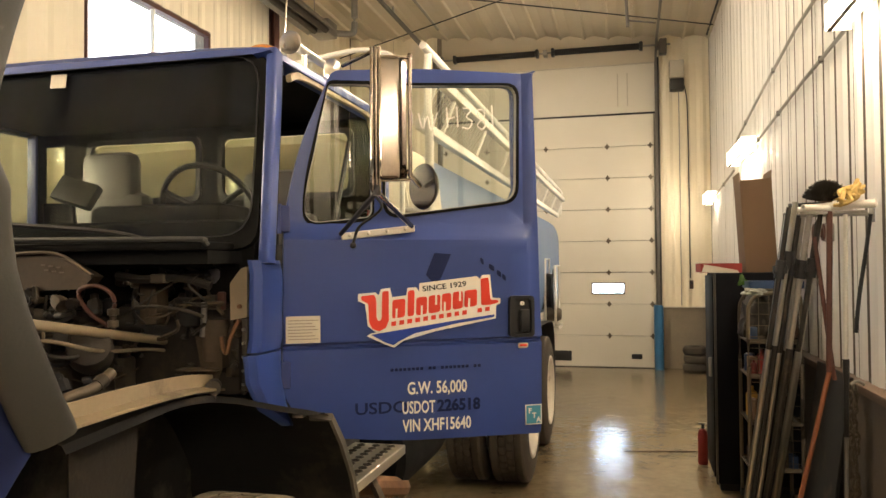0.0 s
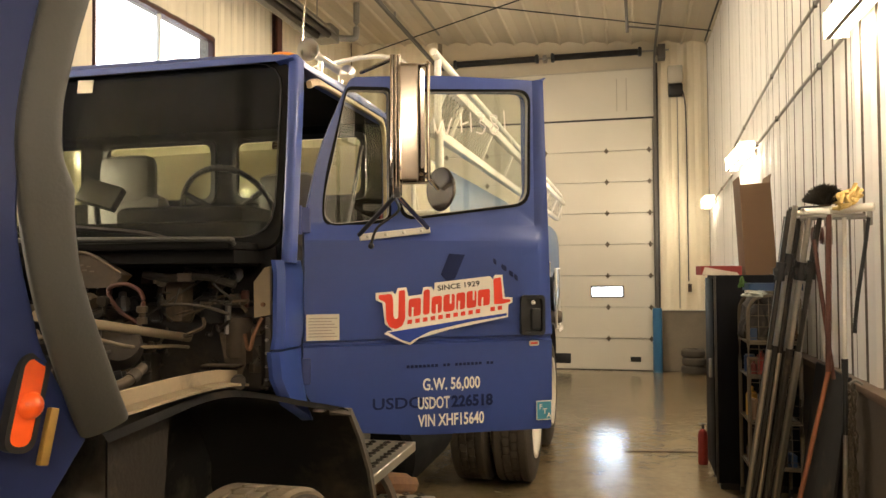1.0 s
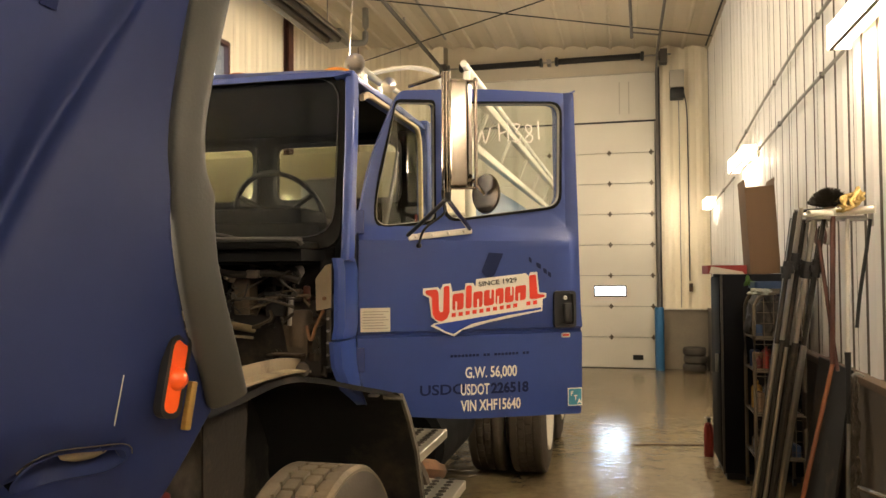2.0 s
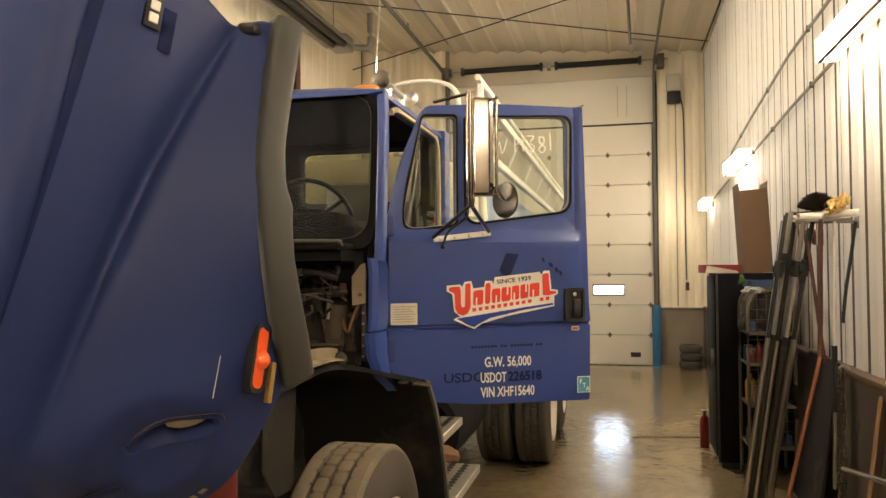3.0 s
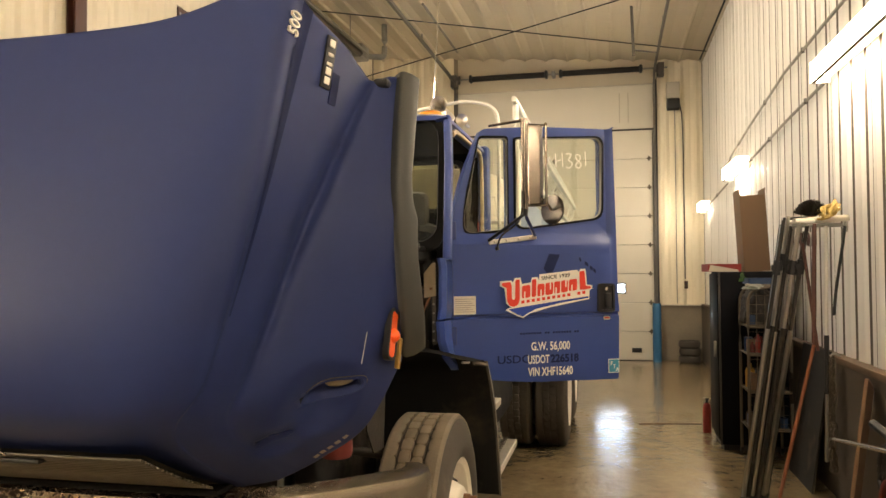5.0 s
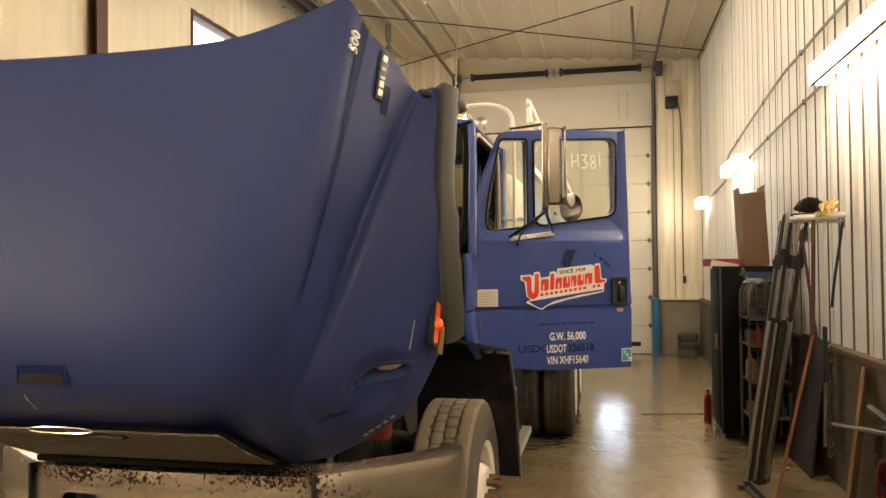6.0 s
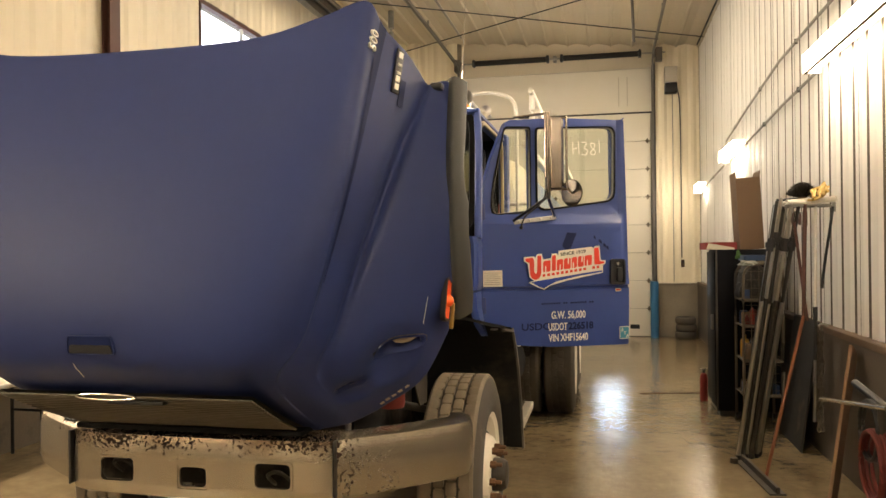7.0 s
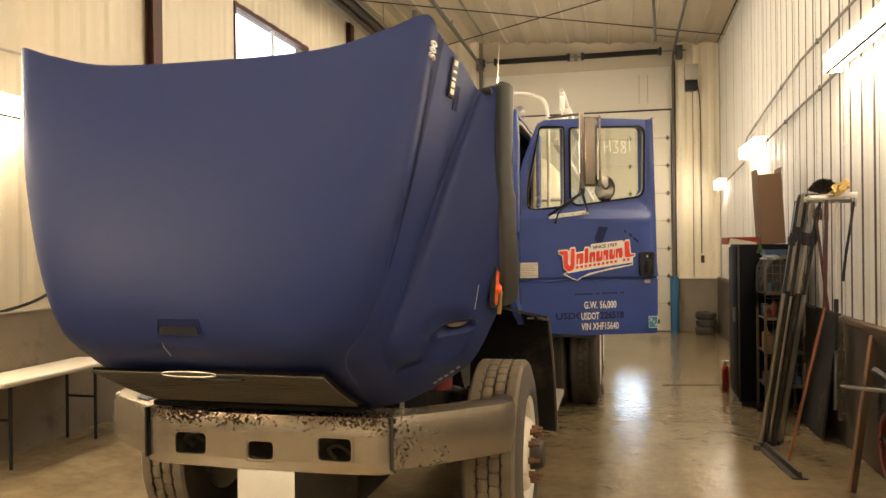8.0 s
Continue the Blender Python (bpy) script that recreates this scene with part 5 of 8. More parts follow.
for s in (1, -1):
    def sx(p):
        return (CX + (p[0] - CX) * s, p[1], p[2])
    fm = skin_frame(sx((0.940, -0.15, 1.262)), (0.9 * s, 0.42, 0.06))
    open_skin(fm, 0.108, 0.040)
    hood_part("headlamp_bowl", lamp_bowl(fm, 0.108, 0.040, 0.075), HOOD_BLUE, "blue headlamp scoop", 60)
    lens = fm @ Matrix.Translation((0.034 * s, 0.010, 0.012)) @ Matrix.Rotation(radians(90), 4, "X") @ Matrix.Diagonal((0.92, 0.33, 1, 1))
    hood_part("headlamp", lathe(bmesh.new(), [(0.0, 0.014), (0.03, 0.011), (0.046, 0.004), (0.052, -0.006), (0.050, -0.02)], lens, 28), DUSTY_BEIGE, "dull headlamp lens", 60)
    arc = []
    for i in range(11):
        c = radians(-15 + 15 * i)
        p, nrm, _, _ = hood_tree.find_nearest(fm @ Vector((0.126 * math.cos(c), 0, 0.052 * math.sin(c))))
        arc.append(p + (nrm if nrm.y < 0 else -nrm) * 0.002)
    hood_part("headlamp_bead", sweep(bmesh.new(), arc, ring(0.0013, 5)), IRON_PALE, "chipped pale edge over the headlamp")
    fm = skin_frame(sx((0.758, -0.17, 1.147)), (0.85 * s, 0.35, 0.04))
    open_skin(fm, 0.062, 0.024)
    hood_part("nose_lamp_bowl", lamp_bowl(fm, 0.060, 0.022, 0.045), HOOD_BLUE, "blue scoop of a small lamp", 60)
    lens = fm @ Matrix.Translation((0.014 * s, 0.004, 0.006)) @ Matrix.Rotation(radians(90), 4, "X") @ Matrix.Diagonal((1.0, 0.32, 1, 1))
    hood_part("nose_lamp", lathe(bmesh.new(), [(0.0, 0.006), (0.018, 0.004), (0.027, -0.002), (0.027, -0.012)], lens, 20), DARK_RED, "small dark red lens", 60)
# pale stencilled marks, too worn to read, along the lower edge
for i in range(5):
    fm = skin_frame((0.775 + 0.026 * i, 0.05, 1.120 + 0.0135 * i), (0.9, 0.05, 0.42))
    hood_part("stencil_mark", block(bmesh.new(), (-0.009, -0.0015, -0.009), (0.009, 0.001, 0.011 if i % 2 else 0.008), 0, 1, fm), INK)
# dark stripe running down the shoulder
def along_row(row, f):
    i = int(f)
    return row[i].lerp(row[i + 1], f - i)


QC = 14 * NU
for s in (1, -1):
    bm = bmesh.new()
    rows = []
    top = len(hood_lines["C"]) - 1
    for i in range(top, top - 48, -2):
        u = (top - i) / 47
        row = hood_row(i)
        w = 2.1 * (1 - 0.7 * u)
        pair = []
        for f in (-1, -0.33, 0.33, 1):
            p = along_row(row, QC - 0.85 + w * f)
            p = Vector((CX + (p.x - CX) * s, p.y, p.z))
            at, nrm, _, _ = hood_tree.find_nearest(p)
            nrm = nrm if nrm.y < 0 else -nrm
            pair.append(bm.verts.new(at + nrm * 0.003))
        rows.append(pair)
    for a, b in zip(rows, rows[1:]):
        for j in range(3):
            bm.faces.new((a[j], a[j + 1], b[j + 1], b[j]))
    hood_part("stripe", bm, STRIPE_AND_SHADE, "dark blue stripe down the hood shoulder", 60)

# orange side marker in its black surround, with a yellowed reflector
mk = Matrix.Translation((1.068, 0.002, 1.485)) @ Matrix.Rotation(radians(79), 4, "Z") @ Matrix.Rotation(radians(13), 4, "Y")
o = rounded([(-0.030, -0.085), (0.030, -0.085), (0.030, 0.085), (-0.030, 0.085)], 0.028, 6)
q = rounded([(-0.021, -0.074), (0.021, -0.074), (0.021, 0.074), (-0.021, 0.074)], 0.02, 6)
hood_part("marker_surround", frame_band(bmesh.new(), o, q, 0.02, mk, -0.012), BLACK)
bm = plate(bmesh.new(), q, 0.012, mk @ Matrix.Translation((0, -0.010, 0)))
bm2 = lathe(bm, [(0.0, 0.019), (0.012, 0.016), (0.021, 0.006), (0.024, 0.0)], mk @ Matrix.Translation((0.008, -0.010, -0.005)) @ Matrix.Rotation(radians(90), 4, "X"), 18)
hood_part("side_marker", bm2, ORANGE, "bright orange side marker lamp")
hood_part("side_reflector", block(bmesh.new(), (-0.009, -0.014, -0.05), (0.009, 0.0, 0.05), 0.003, 2, mk @ Matrix.Translation((0.055, 0, -0.055))), BRASS_LENS, "yellowed reflector strip")

# latch at the rear corner, badge and fleet number on the side
hood_part("hood_latch", block(bmesh.new(), (1.012, 0.0, 2.282), (1.062, 0.06, 2.312), 0.010), BLACK, "black rubber hood latch")


def on_hood(p, along):
    """A frame on the hood skin nearest to p: x runs along, -y points out of the panel."""
    at, nrm, _, _ = hood_tree.find_nearest(Vector(p))
    nrm = nrm if nrm.dot(Vector((0.7, -0.7, 0))) > 0 else -nrm
    x = Vector(along) - nrm * nrm.dot(Vector(along))
    x.normalize()
    z = x.cross(-nrm)
    return Matrix(((x.x, -nrm.x, z.x, at.x), (x.y, -nrm.y, z.y, at.y), (x.z, -nrm.z, z.z, at.z), (0, 0, 0, 1)))


side_m = on_hood((0.934, -0.240, 2.302), (0.2, 0.07, 1))
bm = block(bmesh.new(), (-0.078, -0.007, -0.021), (0.078, 0.004, 0.021), 0.003, 2, side_m)
hood_part("model_badge", bm, BLACK_VINYL, "black model badge with pale marks")
for i, w in enumerate((0.022, 0.022, 0.010, 0.010, 0.022)):
    bm = block(bmesh.new(), (-0.066 + 0.028 * i, -0.010, -0.012), (-0.066 + 0.028 * i + w, -0.006, 0.012), 0.002, 1, side_m)
    hood_part("badge_mark", bm, WHITE_VINYL)
for dx in (0.0, 0.03):
    hood_part("old_badge_mark", block(bmesh.new(), (-0.085 - dx, -0.0015, -0.028), (-0.02 - dx, 0.001, -0.060), 0, 1, side_m), STRIPE_AND_SHADE)
num_m = on_hood((0.930, -0.392, 2.335), (0.12, 0.14, 1)) @ Matrix.Translation((0, -0.004, -0.010))
lettering("fleet_number", "500", 0.062, num_m, WHITE_VINYL, hood, "white fleet number", 0.75, 0.004)
for p, along, n in (((1.0, -0.07, 1.50), (-0.1, -0.1, -1), 0.10), ((-0.074, -0.625, 1.294), (-0.02, 0.25, -1), 0.028), ((-0.074, -0.612, 1.266), (0.12, 0.3, -1), 0.045)):
    hood_part("scratch", block(bmesh.new(), (0, -0.001, -0.0010), (n, 0.0008, 0.0010), 0, 1, on_hood(p, along)), PAPER)

# ---- cab ----
cab = new("cab")
cab.parent = truck
cab.matrix_parent_inverse = Matrix.Translation(-Vector(truck.location))
tagged(cab, "blue day cab with dark interior")


def cab_part(name, bm, mat, label="", smooth=35):
    ob = link_mesh(name, bm, mat, smooth)
    ob.parent = cab
    return tagged(ob, label) if label else ob


XR, XL, CF, CB = 1.0, 2 * CX - 1.0, 1.28, 2.42
bm = bmesh.new()
rows = []
for y, zt, zb, w in ((1.255, 2.447, 2.432, 0.945), (1.30, 2.475, 2.415, 0.955), (1.42, 2.510, 2.41, 0.96), (1.9, 2.530, 2.41, 0.96), (2.32, 2.525, 2.41, 0.96), (2.44, 2.48, 2.41, 0.94)):
    d = max(0.004, min(0.04, zt - zb - 0.043))
    half = [(0.0, zt), (0.45, zt - 0.004), (0.75, zt - d / 2), (0.905, zt - d), (w, min(zb + 0.03, zt - d - 0.006)), (w + 0.012, zb), (w - 0.05, zb - 0.01)]
    full = [(-a, b) for a, b in half[:0:-1]] + half
    rows.append([bm.verts.new((CX + a, y, b)) for a, b in full])
for a, b in zip(rows, rows[1:]):
    for j in range(len(a) - 1):
        bm.faces.new((a[j], a[j + 1], b[j + 1], b[j]))
bm.faces.new(rows[0])
bm.faces.new(rows[-1][::-1])
cab_part("roof", bm, BLUE, "blue cab roof", 50)
for s, x in ((1, 0.985), (-1, 2 * CX - 0.985)):
    path = spline([(x + 0.008 * s, 1.215, 1.735), (x + 0.008 * s, 1.235, 1.95), (x + 0.008 * s, 1.265, 2.25), (x - 0.006 * s, 1.305, 2.44)], 5)
    bm = sweep(bmesh.new(), path, rounded([(-0.018, -0.030), (0.018, -0.030), (0.018, 0.034), (-0.018, 0.034)], 0.014), up=(0, 1, 0))
    cab_part("windscreen_pillar", bm, BLUE, smooth=50)
    path = spline([(x - 0.022 * s, 1.262, 1.735), (x - 0.022 * s, 1.282, 1.95), (x - 0.022 * s, 1.312, 2.25), (x - 0.03 * s, 1.345, 2.42)], 5)
    cab_part("pillar_trim", sweep(bmesh.new(), path, rounded([(-0.028, -0.03), (0.028, -0.03), (0.028, 0.03), (-0.028, 0.03)], 0.012), up=(0, 1, 0)), MATTE, "black inner trim of the pillar", 50)
    bm = block(bmesh.new(), (min(x - 0.03, x + 0.035), 2.30 if s > 0 else 2.338, 1.0), (max(x - 0.03, x + 0.035), 2.42, 2.46), 0.02)
    cab_part("rear_pillar", bm, BLUE if s > 0 else MATTE)
    # front quarter panels below the pillar
    y0, y1 = 1.19, 1.345
    xo = 0.975 if s > 0 else 2 * CX - 0.975
    bm = bmesh.new()
    rows = []
    for z, xa, ya, yb in ((1.455, 0.990, 1.155, 1.345), (1.50, 0.998, 1.155, 1.345), (1.70, 0.998, 1.160, 1.345), (1.745, 0.988, 1.165, 1.345)):
        xa = xa if s > 0 else 2 * CX - xa
        rows.append([bm.verts.new((xa - 0.035 * s, ya, z)), bm.verts.new((xa - 0.02 * s, ya, z)), bm.verts.new((xa, ya + 0.02, z)), bm.verts.new((xa + 0.004 * s, yb - 0.05, z)), bm.verts.new((xa - 0.012 * s, yb, z)), bm.verts.new((xa - 0.035 * s, yb, z))])
    for a, b in zip(rows, rows[1:]):
        for j in range(6):
            bm.faces.new((a[j], a[(j + 1) % 6], b[(j + 1) % 6], b[j]))
    bm.faces.new(rows[0])
    bm.faces.new(rows[-1][::-1])
    cab_part("quarter_panel", bm, BLUE, smooth=40)
    bm = bmesh.new()
    rows = []
    for z, xa, ya, yb in ((1.195, 1.018, 1.335, 1.385), (1.215, 1.016, 1.30, 1.375), (1.27, 1.004, 1.20, 1.355), (1.36, 0.992, 1.145, 1.348), (1.448, 0.990, 1.130, 1.345)):
        xa = xa if s > 0 else 2 * CX - xa
        rows.append([bm.verts.new((xa - 0.035 * s, ya, z)), bm.verts.new((xa - 0.02 * s, ya, z)), bm.verts.new((xa, ya + 0.02, z)), bm.verts.new((xa + 0.004 * s, yb - 0.05, z)), bm.verts.new((xa - 0.012 * s, yb, z)), bm.verts.new((xa - 0.035 * s, yb, z))])
    for a, b in zip(rows, rows[1:]):
        for j in range(6):
            bm.faces.new((a[j], a[(j + 1) % 6], b[(j + 1) % 6], b[j]))
    bm.faces.new(rows[0])
    bm.faces.new(rows[-1][::-1])
    cab_part("lower_quarter_panel", bm, BLUE, smooth=40)
    # sill and rear side
    cab_part("sill", block(bmesh.new(), (min(x - 0.06, x + 0.03), 1.85, 1.06), (max(x - 0.06, x + 0.03), 2.42, 1.13), 0.015), BLUE_DULL)
# windscreen and its rubber
tilt = Matrix.Translation((CX, 1.195, 1.86)) @ Matrix.Rotation(radians(-8.5), 4, "X")
o = rounded([(-0.945, -0.08), (0.945, -0.08), (0.938, 0.592), (-0.938, 0.592)], 0.08)
q = rounded([(-0.922, -0.04), (0.922, -0.04), (0.915, 0.575), (-0.915, 0.575)], 0.11)
cab_part("windscreen_rubber", frame_band(bmesh.new(), o, q, 0.025, tilt), MATTE)
ob = cab_part("windscreen", plate(bmesh.new(), q, 0.005, tilt @ Matrix.Translation((0, 0.012, 0))), GLASS_DARK, "dusty windscreen", 0)
ob.visible_shadow = False
bead = rounded([(-0.920, -0.038), (0.920, -0.038), (0.913, 0.573), (-0.913, 0.573)], 0.11)
cab_part("windscreen_bead", frame_band(bmesh.new(), bead, [(x * 0.9965, z * 0.994 + 0.0015) for x, z in bead], 0.004, tilt @ Matrix.Translation((0, -0.004, 0))), BLACK, "thin black bead round the windscreen", 0)
cab_part("inspection_sticker", plate(bmesh.new(), [(0.093, 0.512), (0.158, 0.510), (0.158, 0.560), (0.093, 0.562)], 0.002, tilt @ Matrix.Translation((0.0, 0.004, 0))), PAPER, "pale sticker on the windscreen")
for wx, tip in ((0.60, -0.02), (-0.25, -0.75)):
    cab_part("wiper", pipe(bmesh.new(), [(CX + wx, 1.14, 1.80), (CX + wx - 0.15, 1.15, 1.84), (CX + tip, 1.165, 1.88)], 0.009, 4, 6), BLACK)
# cowl, fire wall, floor, rear wall with two windows, far door
bm = bmesh.new()
block(bm, (CX - 0.86, 1.0, 1.775), (CX + 0.865, 1.24, 1.802), 0.01)
block(bm, (CX - 0.86, 1.03, 1.735), (CX + 0.865, 1.24, 1.775))
block(bm, (CX - 0.84, 1.10, 1.725), (CX + 0.84, 1.24, 1.735))
cab_part("cowl", bm, MATTE, "black cowl below the windscreen")
cab_part("cowl_lip", pipe(bmesh.new(), [(CX - 0.82, 1.0, 1.812), (CX, 0.985, 1.815), (CX + 0.79, 1.0, 1.808), (CX + 0.86, 1.01, 1.802), (CX + 0.872, 1.02, 1.79)], 0.008, 6, 8), RUBBER_GREY, "worn rubber cowl seal")
cab_part("fire_wall", block(bmesh.new(), (CX - 0.90, 1.42, 1.28), (CX + 0.90, 1.46, 1.80)), LINER)
cab_part("fire_wall_side", plate(bmesh.new(), [(0.888, 1.556), (0.945, 1.566), (0.945, 1.725), (0.925, 1.72), (0.886, 1.672)], 0.012, Matrix.Translation((0, 1.175, 0))), DUSTY_BEIGE, "dusty beige edge of the fire wall", 0)
cab_part("fire_wall_flange", block(bmesh.new(), (0.925, 1.178, 1.335), (0.945, 1.20, 1.56), 0.004), IRON, "dark flange with bolt holes")
for i in range(5):
    cab_part("flange_bolt", rod(bmesh.new(), (0.934, 1.168, 1.355 + 0.043 * i), (0.934, 1.179, 1.355 + 0.043 * i), 0.005, seg=8), STEEL)
cab_part("panel_bolt", rod(bmesh.new(), (0.922, 1.166, 1.60), (0.922, 1.176, 1.60), 0.007, seg=8), RUST)
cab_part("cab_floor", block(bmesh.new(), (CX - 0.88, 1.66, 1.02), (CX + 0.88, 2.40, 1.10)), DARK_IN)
bm = bmesh.new()
for lo, hi in (((XL + 0.02, 1.1), (XR - 0.02, 2.07)), ((XL + 0.02, 2.37), (XR - 0.02, 2.47)), ((-0.76, 2.07), (-0.60, 2.37)), ((0.03, 2.07), (0.155, 2.37)), ((0.84, 2.07), (XR - 0.02, 2.37))):
    block(bm, (lo[0], 2.385, lo[1]), (hi[0], 2.42, hi[1]))
cab_part("rear_wall", bm, DARK_IN, smooth=0)
for a, b in ((-0.60, 0.03), (0.155, 0.84)):
    o = rounded([(a - 0.015, 2.055), (b + 0.015, 2.055), (b + 0.015, 2.385), (a - 0.015, 2.385)], 0.05)
    q = rounded([(a + 0.01, 2.08), (b - 0.01, 2.08), (b - 0.01, 2.36), (a + 0.01, 2.36)], 0.05)
    cab_part("rear_window_rubber", frame_band(bmesh.new(), o, q, 0.02, None, 2.37), BLACK)
    ob = cab_part("rear_window", plate(bmesh.new(), q, 0.004, Matrix.Translation((0, 2.40, 0))), GLASS_REAR, "dusty cab rear window", 0)
    ob.visible_shadow = False
ob = cab_part("rear_window", block(bmesh.new(), (XL + 0.02, 2.400, 2.07), (-0.76, 2.404, 2.37)), GLASS_REAR, "small corner rear window", 0)
ob.visible_shadow = False
bm = bmesh.new()
for lo, hi in (((1.34, 1.08), (2.33, 1.90)), ((1.34, 2.42), (2.30, 2.46)), ((1.34, 1.90), (1.42, 2.42)), ((2.322, 1.90), (2.336, 2.42))):
    block(bm, (XL, lo[0], lo[1]), (XL + 0.06, hi[0], hi[1]), 0.008)
cab_part("far_door", bm, BLUE_DULL, "closed door on the far side")
ob = cab_part("far_window", block(bmesh.new(), (XL + 0.028, 1.42, 1.90), (XL + 0.032, 2.322, 2.42)), GLASS_CLEAR, smooth=0)
ob.visible_shadow = False
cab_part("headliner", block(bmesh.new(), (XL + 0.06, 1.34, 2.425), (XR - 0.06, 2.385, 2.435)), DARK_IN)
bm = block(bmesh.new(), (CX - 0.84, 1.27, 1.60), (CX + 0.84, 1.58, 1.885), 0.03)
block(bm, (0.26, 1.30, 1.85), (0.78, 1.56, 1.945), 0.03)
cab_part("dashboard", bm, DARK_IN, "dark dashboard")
bm = block(bmesh.new(), (-0.085, -0.02, 0), (0.085, 0.02, 0.10), 0.008, 2, Matrix.Translation((0.085, 1.42, 1.965)) @ Matrix.Rotation(radians(16), 4, "Y") @ Matrix.Rotation(radians(-25), 4, "X"))
rod(bm, (0.09, 1.44, 1.88), (0.085, 1.43, 1.98), 0.012, seg=8)
cab_part("dash_box", bm, BLACK, "black device on a stalk on the dashboard")
sm = Matrix.Translation((0.49, 1.72, 1.942)) @ Matrix.Rotation(radians(-62), 4, "X")
bm = bmesh.new()
sweep(bm, [sm @ Vector((0.205 * math.cos(2 * math.pi * i / 36), 0.205 * math.sin(2 * math.pi * i / 36), 0)) for i in range(36)], ring(0.012, 8), closed=True)
for a in (90, 210, 330):
    rod(bm, sm @ Vector((0, 0, -0.02)), sm @ Vector((0.2 * math.cos(radians(a)), 0.2 * math.sin(radians(a)), 0)), 0.012, seg=8)
rod(bm, sm @ Vector((0, 0, 0.01)), sm @ Vector((0, 0, -0.35)), 0.04, 0.03)
cab_part("steering_wheel", bm, BLACK, "black steering wheel")
for x0, lean in ((-0.38, 0.08), (0.50, -0.04)):
    bm = block(bmesh.new(), (x0 - 0.25, 1.85, 1.45), (x0 + 0.25, 2.28, 1.60), 0.05)
    block(bm, (x0 - 0.22, 2.20, 1.55), (x0 + 0.22, 2.33, 2.02 + lean), 0.06)
    block(bm, (x0 - 0.15, 2.21, 1.95), (x0 + 0.15, 2.32, 2.22 + lean), 0.05)
    cab_part("seat", bm, SEAT, "grey vinyl cab seat")
cab_part("seat_belt", pipe(bmesh.new(), [(0.86, 2.30, 2.30), (0.84, 2.20, 2.0), (0.80, 2.1, 1.7)], 0.012, 4, 6), BLACK)
# pale weather strip round the door opening
path = spline([(0.985, 1.40, 2.372), (0.985, 1.50, 2.402), (0.985, 1.80, 2.406), (0.985, 2.16, 2.404), (0.985, 2.245, 2.37), (0.985, 2.276, 2.26), (0.985, 2.282, 1.8), (0.985, 2.282, 1.25), (0.985, 2.24, 1.14)], 5)
cab_part("door_seal", sweep(bmesh.new(), path, rounded([(-0.013, -0.010), (0.013, -0.010), (0.013, 0.010), (-0.013, 0.010)], 0.006), up=(1, 0, 0)), BEIGE, "pale beige door seal", 50)
cab_part("door_seal_tape", block(bmesh.new(), (0.957, 2.27, 1.86), (0.962, 2.31, 1.98)), RED, "red tape on the door frame")
# roof lamps, horn, aerial
for x in (0.86, 0.43, 0.03, -0.37, -0.80):
    bm = lathe(bmesh.new(), [(0.0, 0.032), (0.03, 0.029), (0.05, 0.018), (0.058, 0.0), (0.0, 0.0)], Matrix.Translation((x, 1.45, 2.484 if x > 0.8 else (2.462 if x < -0.7 else 2.490))) @ Matrix.Diagonal((1.1, 0.7, 0.85, 1)), 20)
    cab_part("roof_marker", bm, AMBER, "amber roof marker lamp")
bm = lathe(bmesh.new(), [(0.0, 0.0), (0.018, 0.02), (0.016, 0.25), (0.020, 0.33), (0.038, 0.385), (0.047, 0.40), (0.038, 0.392), (0.018, 0.34), (0.0, 0.30)], Matrix.Translation((0.84, 2.12, 2.60)) @ Matrix.Rotation(radians(90), 4, "X"), 24)
for yy in (1.85, 2.08):
    rod(bm, (0.84, yy, 2.52), (0.84, yy, 2.59), 0.012, seg=8)
cab_part("air_horn", bm, BRUSHED, "dull chrome air horn on the roof", 40)
bm = lathe(bmesh.new(), [(0.0, 0.0), (0.012, 0.02), (0.012, 0.16), (0.03, 0.21), (0.036, 0.215), (0.0, 0.20)], Matrix.Translation((0.93, 2.14, 2.55)) @ Matrix.Rotation(radians(90), 4, "X"), 20)
cab_part("air_horn", bm, BRUSHED, "small dull chrome horn trumpet", 40)
bm = rod(bmesh.new(), (0.80, 1.74, 2.54), (0.865, 1.75, 3.55), 0.004, 0.002, 6)
rod(bm, (0.80, 1.74, 2.53), (0.80, 1.74, 2.60), 0.018, 0.010, 10)
cab_part("aerial", bm, CHROME, "thin whip aerial")

# ---- open cab door ----
DM = Matrix.Translation((0.985, 1.357, 0)) @ Matrix.Rotation(radians(29.3), 4, "Z")
OUT = rounded([(-0.006, 1.30), (0.05, 1.20), (0.155, 1.138), (0.40, 1.112), (0.926, 1.105), (0.930, 1.45), (0.921, 1.87), (0.906, 2.437), (0.49, 2.432), (0.165, 2.405), (0.05, 2.13), (-0.002, 1.87)],
              [0.03, 0.05, 0.05, 0.1, 0.012, 0.02, 0.05, 0.018, 0.1, 0.03, 0.1, 0.06])
WIN = [(0.345, 1.890), (0.845, 1.957), (0.852, 2.393), (0.345, 2.365)]
VENT = [(0.065, 1.862), (0.308, 1.888), (0.308, 2.368), (0.152, 2.362), (0.068, 1.99)]
WIN_R, VENT_R = rounded(WIN, [0.07, 0.06, 0.055, 0.02], 5), rounded(VENT, [0.06, 0.03, 0.02, 0.02, 0.1], 5)


